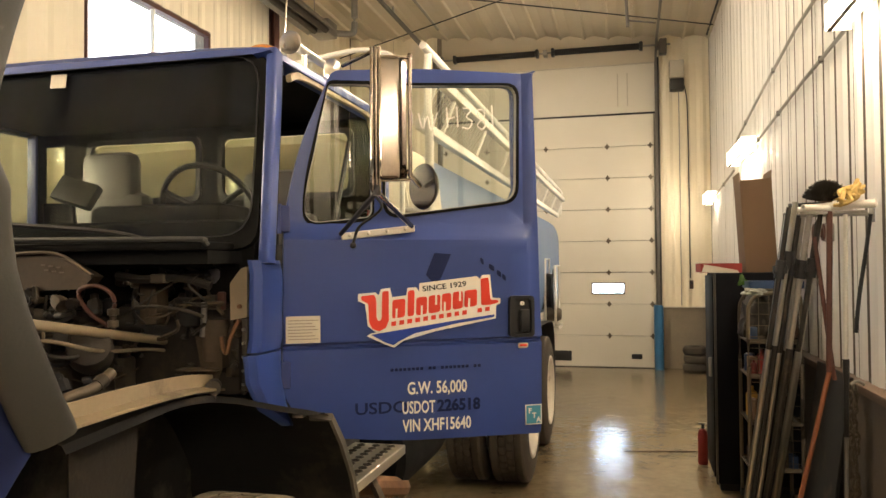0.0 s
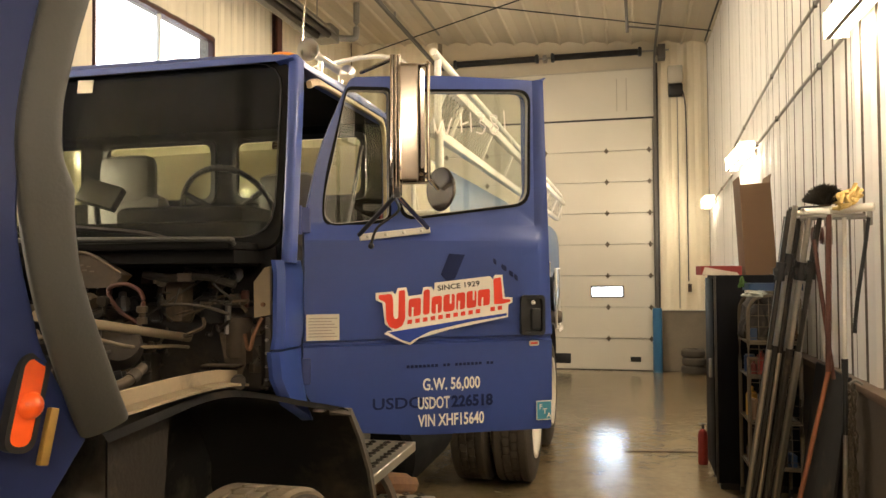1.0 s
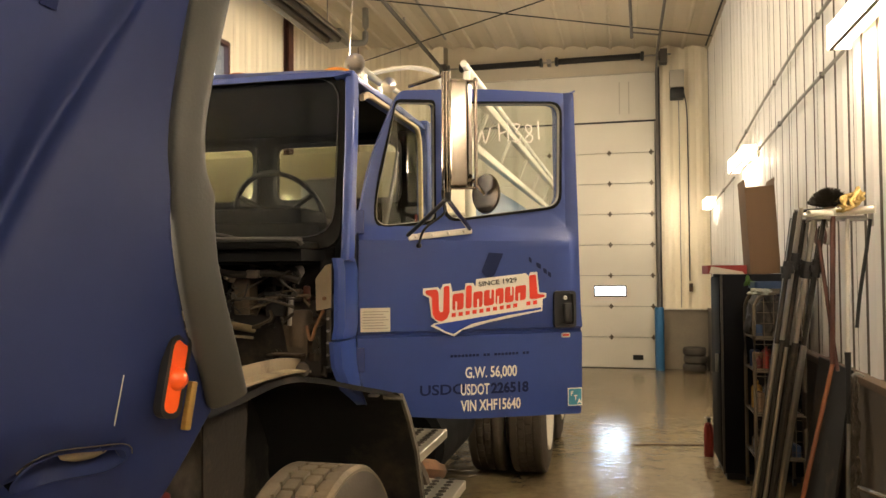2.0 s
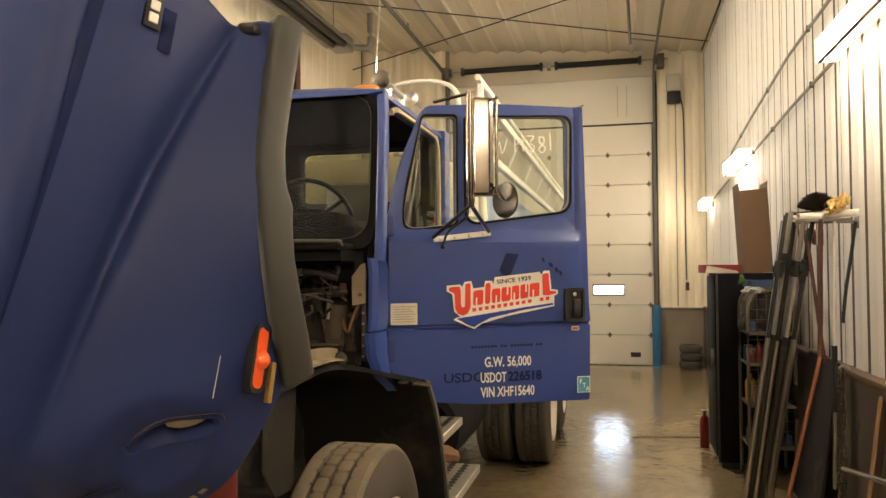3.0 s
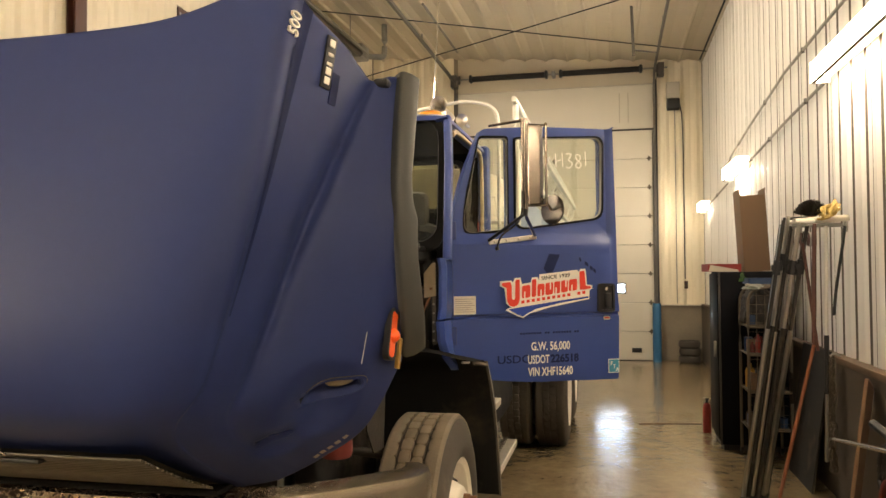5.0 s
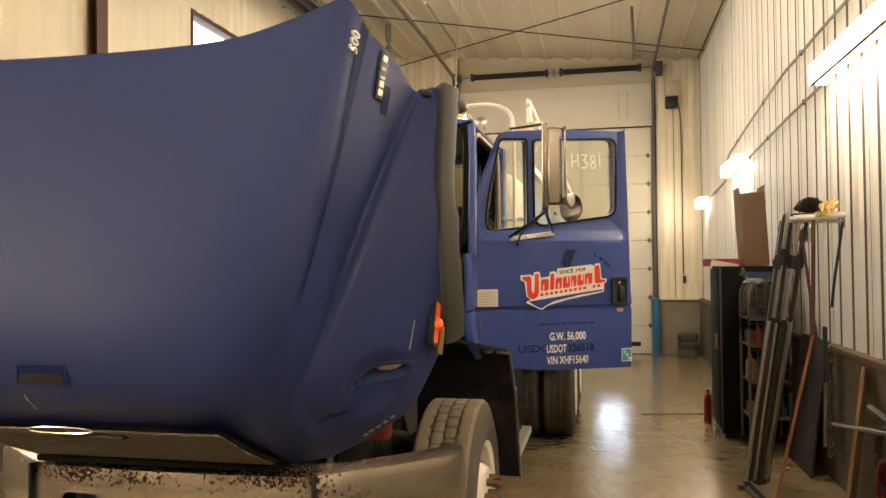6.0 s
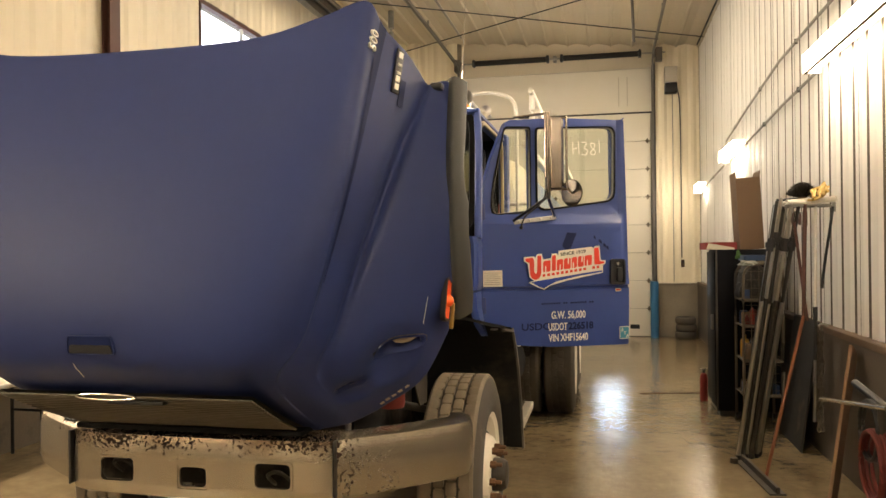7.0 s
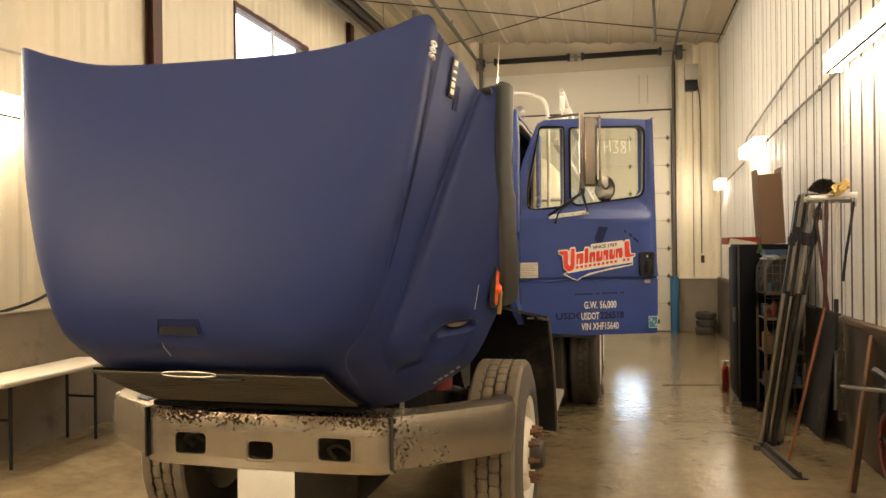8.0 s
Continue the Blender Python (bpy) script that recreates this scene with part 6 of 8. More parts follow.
def door_relief(z):
    """How far the door skin stands in (+) or out (-) at a height."""
    pts = [(1.0, 0.012), (1.12, 0.006), (1.20, 0.0), (1.44, 0.0), (1.448, 0.012), (1.456, 0.012), (1.464, -0.004), (1.62, -0.012), (1.76, -0.016), (1.815, -0.018), (1.85, 0.000), (1.88, 0.014), (2.40, 0.020), (2.45, 0.026)]
    for (a, u), (b, v) in zip(pts, pts[1:]):
        if a <= z <= b:
            return u + (v - u) * (z - a) / (b - a)
    return 0.0


bm = bmesh.new()
for loop in (OUT, WIN_R, VENT_R):
    vs = [bm.verts.new((x, 0, z)) for x, z in loop]
    for i in range(len(vs)):
        bm.edges.new((vs[i], vs[(i + 1) % len(vs)]))
bmesh.ops.triangle_fill(bm, use_beauty=True, use_dissolve=False, edges=bm.edges[:])
for z in (1.16, 1.20, 1.30, 1.44, 1.448, 1.456, 1.464, 1.54, 1.62, 1.70, 1.76, 1.79, 1.815, 1.83, 1.85, 1.865, 1.88, 2.0, 2.2, 2.40):
    bmesh.ops.bisect_plane(bm, geom=bm.verts[:] + bm.edges[:] + bm.faces[:], plane_co=(0, 0, z), plane_no=(0, 0, 1))
for x in (0.02, 0.2, 0.55, 0.80, 0.87, 0.885, 0.905):
    bmesh.ops.bisect_plane(bm, geom=bm.verts[:] + bm.edges[:] + bm.faces[:], plane_co=(x, 0, 0), plane_no=(1, 0, 0))
for v in bm.verts:
    v.co.y = door_relief(v.co.z)
    if v.co.x > 0.87 and v.co.z > 1.47:
        v.co.y = v.co.y * max(0.0, 1 - (v.co.x - 0.87) / 0.03) + 0.004
bmesh.ops.recalc_face_normals(bm, faces=bm.faces)
if sum(f.normal.y for f in bm.faces) > 0:
    bmesh.ops.reverse_faces(bm, faces=bm.faces)
bmesh.ops.solidify(bm, geom=bm.faces[:], thickness=0.055)
bmesh.ops.transform(bm, matrix=DM, verts=bm.verts)
cab_door = part("cab_door", bm, BLUE, truck, "open blue cab door with lettering and chrome mirror", smooth=25)


def door_part(name, bm, mat, label="", smooth=35):
    ob = link_mesh(name, bm, mat, smooth)
    ob.parent = cab_door
    return tagged(ob, label) if label else ob


def about(loop, k):
    c = Vector((sum(p[0] for p in loop) / len(loop), sum(p[1] for p in loop) / len(loop)))
    return [tuple(Vector(p) + (Vector(p) - c).normalized() * k) for p in loop]


for loop in (WIN_R, VENT_R):
    door_part("window_rubber", frame_band(bmesh.new(), about(loop, 0.006), about(loop, -0.007), 0.030, DM, 0.010), MATTE, "black rubber window seal")
    door_part("window_bead", frame_band(bmesh.new(), about(loop, -0.006), about(loop, -0.010), 0.02, DM, 0.012), STEEL, "bright inner bead", 50)
    ob = door_part("door_window", plate(bmesh.new(), about(loop, -0.004), 0.004, DM @ Matrix.Translation((0, 0.026, 0))), GLASS_CLEAR, "door glass", 0)
    ob.visible_shadow = False
door_part("door_trim", block(bmesh.new(), (0.10, 0.058, 1.16), (0.88, 0.075, 1.84), 0.01, 2, DM), DARK_IN, "dark inner door panel")
# hinges, handle, stickers
for z in (1.885, 1.36):
    bm = rod(bmesh.new(), DM @ Vector((-0.022, -0.012, z - 0.05)), DM @ Vector((-0.022, -0.012, z + 0.05)), 0.014, seg=10)
    block(bm, (-0.05, -0.018, z - 0.045), (0.02, 0.004, z + 0.045), 0.004, 1, DM)
    door_part("hinge", bm, BLUE_DULL)
door_part("handle_recess", frame_band(bmesh.new(), rounded([(0.797, 1.462), (0.893, 1.462), (0.893, 1.612), (0.797, 1.612)], 0.018), rounded([(0.808, 1.474), (0.882, 1.474), (0.882, 1.60), (0.808, 1.60)], 0.014), 0.03, DM, -0.026), BLACK, "black door handle surround")
door_part("handle_plate", block(bmesh.new(), (0.806, -0.012, 1.472), (0.884, 0.0, 1.602), 0.004, 1, DM), BLACK)
door_part("handle_paddle", block(bmesh.new(), (0.838, -0.032, 1.482), (0.874, -0.014, 1.562), 0.006, 2, DM), BLACK, "black paddle handle")
door_part("lock", lathe(bmesh.new(), [(0.0, 0.008), (0.009, 0.007), (0.011, 0.0)], DM @ Matrix.Translation((0.848, -0.012, 1.584)) @ Matrix.Rotation(radians(90), 4, "X"), 16), CHROME, "chrome lock barrel")
SKIN = -0.0205


def decal(name, outline, mat, label="", y=SKIN, depth=0.0012):
    return door_part(name, plate(bmesh.new(), outline, depth, DM @ Matrix.Translation((0, y, 0))), mat, label, 0)


decal("paper_sticker", [(0.004, 1.466), (0.119, 1.466), (0.119, 1.557), (0.004, 1.557)], PAPER, "printed paper sticker", -0.0165)
for i in range(7):
    decal("print_line", [(0.012, 1.478 + 0.0105 * i), (0.112 - 0.01 * (i % 3), 1.478 + 0.0105 * i), (0.112 - 0.01 * (i % 3), 1.481 + 0.0105 * i), (0.012, 1.481 + 0.0105 * i)], INK, "", -0.0172)
decal("square_sticker", [(0.862, 1.140), (0.926, 1.140), (0.926, 1.213), (0.862, 1.213)], WHITE_VINYL, "pale blue square sticker with white letters", -0.003)
decal("sticker_field", [(0.866, 1.144), (0.922, 1.144), (0.922, 1.209), (0.866, 1.209)], TEAL_VINYL, "", -0.0042)
for letter, x, z in (("F", 0.873, 1.182), ("T", 0.888, 1.165), ("A", 0.904, 1.149)):
    lettering("sticker_letter", letter, 0.026, DM @ Matrix.Translation((x, -0.0052, z)), WHITE_VINYL, cab_door, "white letter", 1.0, 0.0004, 0.0008)
decal("small_sticker", rounded([(0.836, 1.420), (0.876, 1.420), (0.876, 1.440), (0.836, 1.440)], 0.008), PAPER, "small worn sticker", -0.003)
decal("small_sticker_band", [(0.842, 1.427), (0.870, 1.427), (0.870, 1.434), (0.842, 1.434)], RED_VINYL, "", -0.0042)
decal("old_decal_mark", [(0.488, 1.692), (0.520, 1.768), (0.580, 1.764), (0.548, 1.690), (0.528, 1.655), (0.505, 1.672)], BLUE_DARK, "dark patch of a removed decal", -0.0185)
for x, z, w in ((0.690, 1.735, 0.012), (0.722, 1.712, 0.02), (0.752, 1.690, 0.016), (0.772, 1.676, 0.014)):
    decal("old_decal_mark", rounded([(x, z), (x + w, z - 0.012), (x + w, z + 0.008), (x, z + 0.018)], 0.006), BLUE_DARK, "", -0.0185)

# sign on the door: white backing, red and blue shapes
LM = DM @ Matrix.Translation((0.275, SKIN, 1.500)) @ Matrix.Rotation(radians(-6.0), 4, "Y")


def sign(name, outline, mat, label="", y=0.0):
    return door_part(name, plate(bmesh.new(), outline, 0.0012, LM @ Matrix.Translation((0, y, 0))), mat, label, 0)


sign("sign_backing", [(-0.014, 0.131), (0.047, 0.129), (0.056, 0.117), (0.067, 0.138), (0.099, 0.138), (0.103, 0.105), (0.153, 0.106), (0.161, 0.131), (0.192, 0.129), (0.200, 0.112), (0.205, 0.142), (0.418, 0.142), (0.428, 0.130), (0.438, 0.144), (0.467, 0.142), (0.467, 0.059), (0.497, 0.053), (0.495, 0.035), (0.478, 0.029), (0.471, -0.017), (0.242, -0.033), (0.126, -0.05), (0.09, -0.069), (0.062, -0.055), (0.0, -0.017), (0.016, -0.009), (0.033, -0.009), (0.007, 0.017), (0.006, 0.092), (-0.017, 0.107)],
     WHITE_VINYL, "white sign with red and blue blank shapes")
# plain red shapes stand in for the maker's mark: a hook, seven slanted blocks, a tall foot
sign("sign_shape", rounded([(-0.005, 0.122), (0.042, 0.121), (0.046, 0.102), (0.040, 0.041), (0.046, 0.028), (0.057, 0.033), (0.070, 0.129), (0.093, 0.129), (0.082, 0.026), (0.068, 0.002), (0.044, -0.006), (0.022, 0.005), (0.013, 0.028), (0.017, 0.093), (-0.006, 0.108)], 0.006, 3), RED_VINYL, "red hook shape", -0.0014)
marks = []
for x, w, z, h in ((0.094, 0.046, 0.031, 0.064), (0.149, 0.024, 0.031, 0.090), (0.180, 0.039, 0.031, 0.062), (0.225, 0.043, 0.032, 0.062), (0.274, 0.034, 0.033, 0.062), (0.314, 0.038, 0.034, 0.062), (0.358, 0.047, 0.036, 0.060)):
    k = 0.13 * h
    sign("sign_shape", rounded([(x, z), (x + w, z + 0.001), (x + w + k, z + h), (x + k, z + h)], 0.010, 3), RED_VINYL, "", -0.0014)
    u = (0.32, 0.0, 0.5, 0.62, 0.30, 0.68, 0.36)[len(marks)]
    marks.append(x)
    if u:
        c, up = x + w * u, len(marks) % 2 == 0
        lo, hi = (0.45, 1.0) if up else (0.0, 0.52)
        sign("sign_slit", [(c - 0.003 + k * lo, z + h * lo), (c + 0.004 + k * lo, z + h * lo), (c + 0.004 + k * hi, z + h * hi), (c - 0.003 + k * hi, z + h * hi)], WHITE_VINYL, "", -0.0024)
sign("sign_shape", rounded([(0.422, 0.037), (0.451, 0.034), (0.487, 0.038), (0.488, 0.047), (0.458, 0.052), (0.460, 0.133), (0.430, 0.131)], 0.006, 3), RED_VINYL, "", -0.0014)
for i in range(13):
    if i != 10:
        x = 0.088 + 0.0288 * i
        sign("sign_bar", [(x, 0.006 + 0.0006 * i), (x + 0.017, 0.006 + 0.0006 * i), (x + 0.019, 0.021 + 0.0006 * i), (x + 0.002, 0.021 + 0.0006 * i)], RED_VINYL, "", -0.0014)
sign("sign_swoosh", [(0.015, -0.014), (0.15, -0.010), (0.34, -0.004), (0.467, -0.002), (0.466, -0.011), (0.318, -0.016), (0.168, -0.030), (0.109, -0.050), (0.089, -0.060), (0.061, -0.047)], BLUE_VINYL, "blue swoosh", -0.0014)
lettering("sign_words", "SINCE 1929", 0.026, LM @ Matrix.Translation((0.212, -0.0026, 0.112)), BLACK_VINYL, cab_door, "small black words", 1.26, 0.0004, 0.0005)
for words, x, z, size, sq in (("G.W. 56,000", 0.421, 1.274, 0.060, 0.70), ("USDOT 226518", 0.402, 1.207, 0.060, 0.60), ("VIN XHF15640", 0.404, 1.144, 0.060, 0.66)):
    if words.startswith("USDOT"):
        lettering("door_lettering", "USDOT", size, DM @ Matrix.Translation((x, -0.003, z)), WHITE_VINYL, cab_door, "white lettering", sq, 0.0005, 0.0012)
        lettering("door_lettering", "226518", 0.056, DM @ Matrix.Translation((x + 0.127, -0.003, z + 0.003)), BLUE_DARK, cab_door, "dark lettering", 0.95, 0.0009, 0.002)
    else:
        lettering("door_lettering", words, size, DM @ Matrix.Translation((x, -0.003, z)), WHITE_VINYL, cab_door, "white lettering", sq, 0.0005, 0.0012)
lettering("door_lettering", "USDO", 0.056, DM @ Matrix.Translation((0.235, -0.0016, 1.213)), BLUE_DARK, cab_door, "ghost of old lettering", 1.24, 0.0004, 0.001)
for i in range(22):
    x = 0.362 + 0.0152 * i
    if i not in (8, 11, 19):
        decal("faded_print", [(x, 1.356 + 0.00015 * i), (x + 0.011, 1.356 + 0.00015 * i), (x + 0.011, 1.366 + 0.00015 * i), (x, 1.366 + 0.00015 * i)], BLUE_DARK, "", -0.0025)
# chalk marks on the glass
GM = DM @ Matrix.Translation((0, 0.021, 0))
for k, stroke in enumerate(([(0.475, 2.270), (0.49, 2.215), (0.508, 2.26), (0.522, 2.21), (0.545, 2.275)], [(0.580, 2.295), (0.584, 2.222)], [(0.578, 2.250), (0.610, 2.262)], [(0.618, 2.300), (0.622, 2.225)], [(0.640, 2.295), (0.672, 2.292), (0.655, 2.264), (0.676, 2.248), (0.664, 2.222), (0.640, 2.226)],
                            [(0.722, 2.290), (0.700, 2.292), (0.702, 2.268), (0.728, 2.246), (0.716, 2.222), (0.696, 2.236), (0.722, 2.268), (0.722, 2.290)], [(0.752, 2.312), (0.756, 2.236)], [(0.430, 2.262), (0.452, 2.27), (0.450, 2.222), (0.432, 2.226)])):
    bm = pipe(bmesh.new(), [(x, 0, z) for x, z in stroke], 0.0034, 4, 6)
    bmesh.ops.transform(bm, matrix=GM @ Matrix.Diagonal((1, 0.25, 1, 1)), verts=bm.verts)
    door_part("chalk_mark", bm, WHITE_VINYL, "white chalk mark on the glass" if k == 0 else "")

# mirrors on the door
MM = Matrix.Translation((1.418, 1.222, 0)) @ Matrix.Rotation(radians(22), 4, "Z")
bm = bmesh.new()
sec = [Vector(p) for p in ((-0.043, 0.026, 0), (-0.043, -0.021, 0), (-0.040, -0.025, 0), (0.010, -0.0265, 0), (0.015, -0.024, 0), (0.040, 0.012, 0), (0.043, 0.026, 0))]
rows = []
for z, k in ((1.990, 0.92), (1.995, 0.98), (2.003, 1.0), (2.350, 1.0), (2.357, 0.98), (2.362, 0.92)):
    rows.append([bm.verts.new(MM @ Vector((p.x * k, p.y * k, z))) for p in sec])
for a, b in zip(rows, rows[1:]):
    for j in range(len(sec)):
        bm.faces.new((a[j], a[(j + 1) % len(sec)], b[(j + 1) % len(sec)], b[j]))
bm.faces.new(rows[0][::-1])
bm.faces.new(rows[-1])
door_part("mirror_shell", bm, SHELL, "polished steel mirror shell", 20)
door_part("mirror_glass", block(bmesh.new(), (-0.040, 0.026, 1.998), (0.040, 0.030, 2.355), 0.002, 1, MM), MIRROR, "mirror glass")
bm = bmesh.new()
for dx in (-0.066, -0.054, -0.044):
    rod(bm, MM @ Vector((dx, -0.006, 1.955)), MM @ Vector((dx, -0.006, 2.395)), 0.0065 if dx < -0.05 else 0.0055)
rod(bm, MM @ Vector((0.050, -0.004, 1.995)), MM @ Vector((0.050, -0.004, 2.368)), 0.0065)
bmesh.ops.create_uvsphere(bm, u_segments=10, v_segments=6, radius=0.009, matrix=Matrix.Translation(MM @ Vector((0.050, -0.004, 2.370))))
rod(bm, MM @ Vector((-0.053, -0.004, 2.368)), MM @ Vector((0.050, -0.004, 2.364)), 0.005)
rod(bm, MM @ Vector((-0.053, -0.004, 1.984)), MM @ Vector((0.050, -0.004, 1.988)), 0.005)
rod(bm, MM @ Vector((-0.055, -0.004, 1.950)), DM @ Vector((0.435, -0.03, 1.862)), 0.009)
door_part("mirror_frame", bm, SHELL, "chrome tube mirror frame", 50)
bm = bmesh.new()
rod(bm, DM @ Vector((0.19, -0.02, 1.835)), MM @ Vector((-0.052, -0.004, 1.950)), 0.008)
rod(bm, MM @ Vector((-0.052, -0.004, 1.938)), MM @ Vector((-0.052, -0.004, 1.970)), 0.012)
pipe(bm, [DM @ Vector((0.23, -0.03, 1.80)), DM @ Vector((0.25, -0.05, 1.86)), DM @ Vector((0.32, -0.08, 1.92)), MM @ Vector((-0.07, -0.01, 1.96)), MM @ Vector((-0.066, -0.012, 2.05))], 0.005, 5, 6)
bmesh.ops.create_uvsphere(bm, u_segments=10, v_segments=6, radius=0.011, matrix=Matrix.Translation(DM @ Vector((0.23, -0.03, 1.795))))
door_part("mirror_brace", bm, BLACK, "black mirror brace and cable", 50)
door_part("mirror_upper_brace", rod(bmesh.new(), DM @ Vector((0.20, -0.012, 2.415)), MM @ Vector((-0.050, -0.004, 2.388)), 0.007), SHELL)
bm = block(bmesh.new(), (0.19, -0.022, 1.828), (0.45, -0.010, 1.852), 0.003, 1, DM @ Matrix.Translation((0.32, 0, 1.84)) @ Matrix.Rotation(radians(-6.5), 4, "Y") @ Matrix.Translation((-0.32, 0, -1.84)))
for i in range(4):
    bmesh.ops.create_uvsphere(bm, u_segments=8, v_segments=6, radius=0.007, matrix=Matrix.Translation(DM @ Vector((0.22 + 0.065 * i, -0.024, 1.829 + 0.0075 * i))))
door_part("mirror_foot", bm, WHITE_PIPE, "pale riveted mirror foot")
RMM = Matrix.Translation((1.492, 1.305, 1.972)) @ Matrix.Rotation(radians(-38), 4, "Z") @ Matrix.Rotation(radians(-90), 4, "X")
bm = lathe(bmesh.new(), [(0.0, -0.026), (0.03, -0.024), (0.06, -0.012), (0.073, 0.004), (0.070, 0.010), (0.0, 0.010)], RMM @ Matrix.Diagonal((1, 1, -1, 1)), 36)
door_part("round_mirror", bm, GLOSS_BLACK, "round black convex mirror", 50)
rod_b = rod(bmesh.new(), (1.484, 1.285, 1.972), (1.455, 1.235, 2.015), 0.008)
door_part("round_mirror_arm", rod_b, CHROME)

# ---- engine bay ----
engine = new("engine")
engine.parent = truck
engine.matrix_parent_inverse = Matrix.Translation(-Vector(truck.location))
tagged(engine, "grimy diesel engine with hoses and brackets in the open bay")


def eng(name, bm, mat, label="", smooth=35):
    ob = link_mesh(name, bm, mat, smooth)
    ob.parent = engine
    return tagged(ob, label) if label else ob


eng("block", block(bmesh.new(), (-0.20, 0.35, 0.72), (0.32, 1.40, 1.30), 0.03), IRON, "dark engine block")
bm = block(bmesh.new(), (-0.12, 0.38, 1.30), (0.26, 1.38, 1.50), 0.03)
for i in range(6):
    block(bm, (-0.10, 0.42 + 0.16 * i, 1.48), (0.24, 0.54 + 0.16 * i, 1.55), 0.02)
eng("rocker_cover", bm, IRON, "finned rocker cover")
bm = block(bmesh.new(), (-0.26, 0.42, 0.36), (0.32, 1.25, 0.80), 0.06)
block(bm, (-0.20, 1.25, 0.48), (0.26, 2.1, 0.95), 0.06)
eng("oil_pan", bm, IRON_DARK, "oily black sump and gearbox")
eng("radiator", block(bmesh.new(), (-0.48, 0.16, 0.80), (0.54, 0.26, 1.55), 0.015), LINER, "dark radiator and shroud")
eng("air_box", block(bmesh.new(), (-0.55, 0.55, 1.40), (-0.05, 0.95, 1.66), 0.04), IRON, "dusty air box")
# heater plate with worn print, hanging under the cowl
eng("heater_plate", plate(bmesh.new(), [(0.20, 1.762), (0.391, 1.766), (0.523, 1.698), (0.483, 1.660), (0.20, 1.652)], 0.05, Matrix.Translation((0, 1.0, 0))), IRON_BROWN, "brown dusty plate with worn marks", 0)
for i in range(3):
    for r in range(2):
        eng("plate_mark", block(bmesh.new(), (0.335 + 0.028 * i + 0.012 * r, 0.9975, 1.733 - 0.016 * r - 0.004 * i), (0.350 + 0.028 * i + 0.012 * r, 0.9995, 1.738 - 0.016 * r - 0.004 * i)), IRON_PALE, smooth=0)
eng("plate_lip", pipe(bmesh.new(), [(0.20, 0.995, 1.768), (0.39, 0.995, 1.771), (0.523, 0.995, 1.701)], 0.006, 4, 6), IRON_PALE)
eng("support_rod", rod(bmesh.new(), (0.60, 0.55, 1.598), (0.60, 1.46, 1.445), 0.0145), LINER_BEIGE, "beige painted support tube")
eng("support_rod", pipe(bmesh.new(), [(0.60, 0.50, 1.545), (0.60, 0.72, 1.530), (0.61, 0.92, 1.482), (0.60, 1.15, 1.462), (0.60, 1.32, 1.437)], 0.006), DUSTY_BEIGE, "thin pale tube")
eng("tube_clamp", rod(bmesh.new(), (0.60, 1.27, 1.478), (0.60, 1.30, 1.473), 0.027), IRON)
eng("tube_clamp", rod(bmesh.new(), (0.60, 1.30, 1.46), (0.615, 1.31, 1.40), 0.010), IRON_PALE)
bm = plate(bmesh.new(), [(0.745, 1.497), (0.838, 1.502), (0.842, 1.40), (0.815, 1.335), (0.790, 1.335), (0.783, 1.395), (0.765, 1.40)], 0.006, Matrix.Translation((0, 1.205, 0)))
block(bm, (0.745, 1.205, 1.494), (0.842, 1.27, 1.502), 0.002, 1)
block(bm, (0.835, 1.205, 1.40), (0.842, 1.26, 1.50), 0.002, 1)
eng("mount_bracket", bm, IRON_BROWN, "folded tan bracket plate", 0)
eng("mount_bracket", pipe(bmesh.new(), [(0.842, 1.20, 1.50), (0.855, 1.19, 1.46), (0.872, 1.18, 1.455), (0.885, 1.18, 1.50), (0.915, 1.18, 1.558)], 0.007, 5, 6), RUST, "rusty curved strap")
eng("bracket_foot", block(bmesh.new(), (0.70, 1.16, 1.392), (0.835, 1.22, 1.400), 0.003, 1), IRON_BROWN)
eng("bracket_bolt", rod(bmesh.new(), (0.84, 1.16, 1.35), (0.87, 1.10, 1.352), 0.024), IRON, "rubber buffer")
eng("coolant_hose", pipe(bmesh.new(), [(0.565, 1.02, 1.545), (0.513, 1.0, 1.586), (0.477, 1.0, 1.629), (0.473, 1.0, 1.655), (0.503, 1.0, 1.669), (0.543, 1.0, 1.669), (0.583, 1.0, 1.65), (0.599, 1.0, 1.621), (0.594, 1.0, 1.595)], 0.0065), DARK_RED, "dull red rubber hose loop")
eng("fitting", lathe(bmesh.new(), [(0.0, 0.0), (0.016, 0.0), (0.016, 0.02), (0.010, 0.022), (0.010, 0.035), (0.017, 0.037), (0.017, 0.055), (0.0, 0.058)], Matrix.Translation((0.594, 1.0, 1.545)), 12), IRON_PALE)
eng("filter_housing", block(bmesh.new(), (0.575, 1.15, 1.54), (0.640, 1.22, 1.675), 0.008), IRON_BROWN, "flat dusty filter housing")
eng("filter_cup", lathe(bmesh.new(), [(0.0, 0.0), (0.036, 0.0), (0.038, 0.02), (0.038, 0.075), (0.042, 0.08), (0.042, 0.09), (0.0, 0.092)], Matrix.Translation((0.715, 1.21, 1.535)), 20), LINER, "dark filter cup with a pale band")
eng("cup_band", lathe(bmesh.new(), [(0.0385, 0.0), (0.041, 0.002), (0.041, 0.006), (0.0385, 0.008)], Matrix.Translation((0.715, 1.21, 1.60)), 20), IRON_PALE)
eng("upright_rod", rod(bmesh.new(), (0.775, 1.20, 1.50), (0.782, 1.20, 1.61), 0.010), STEEL)
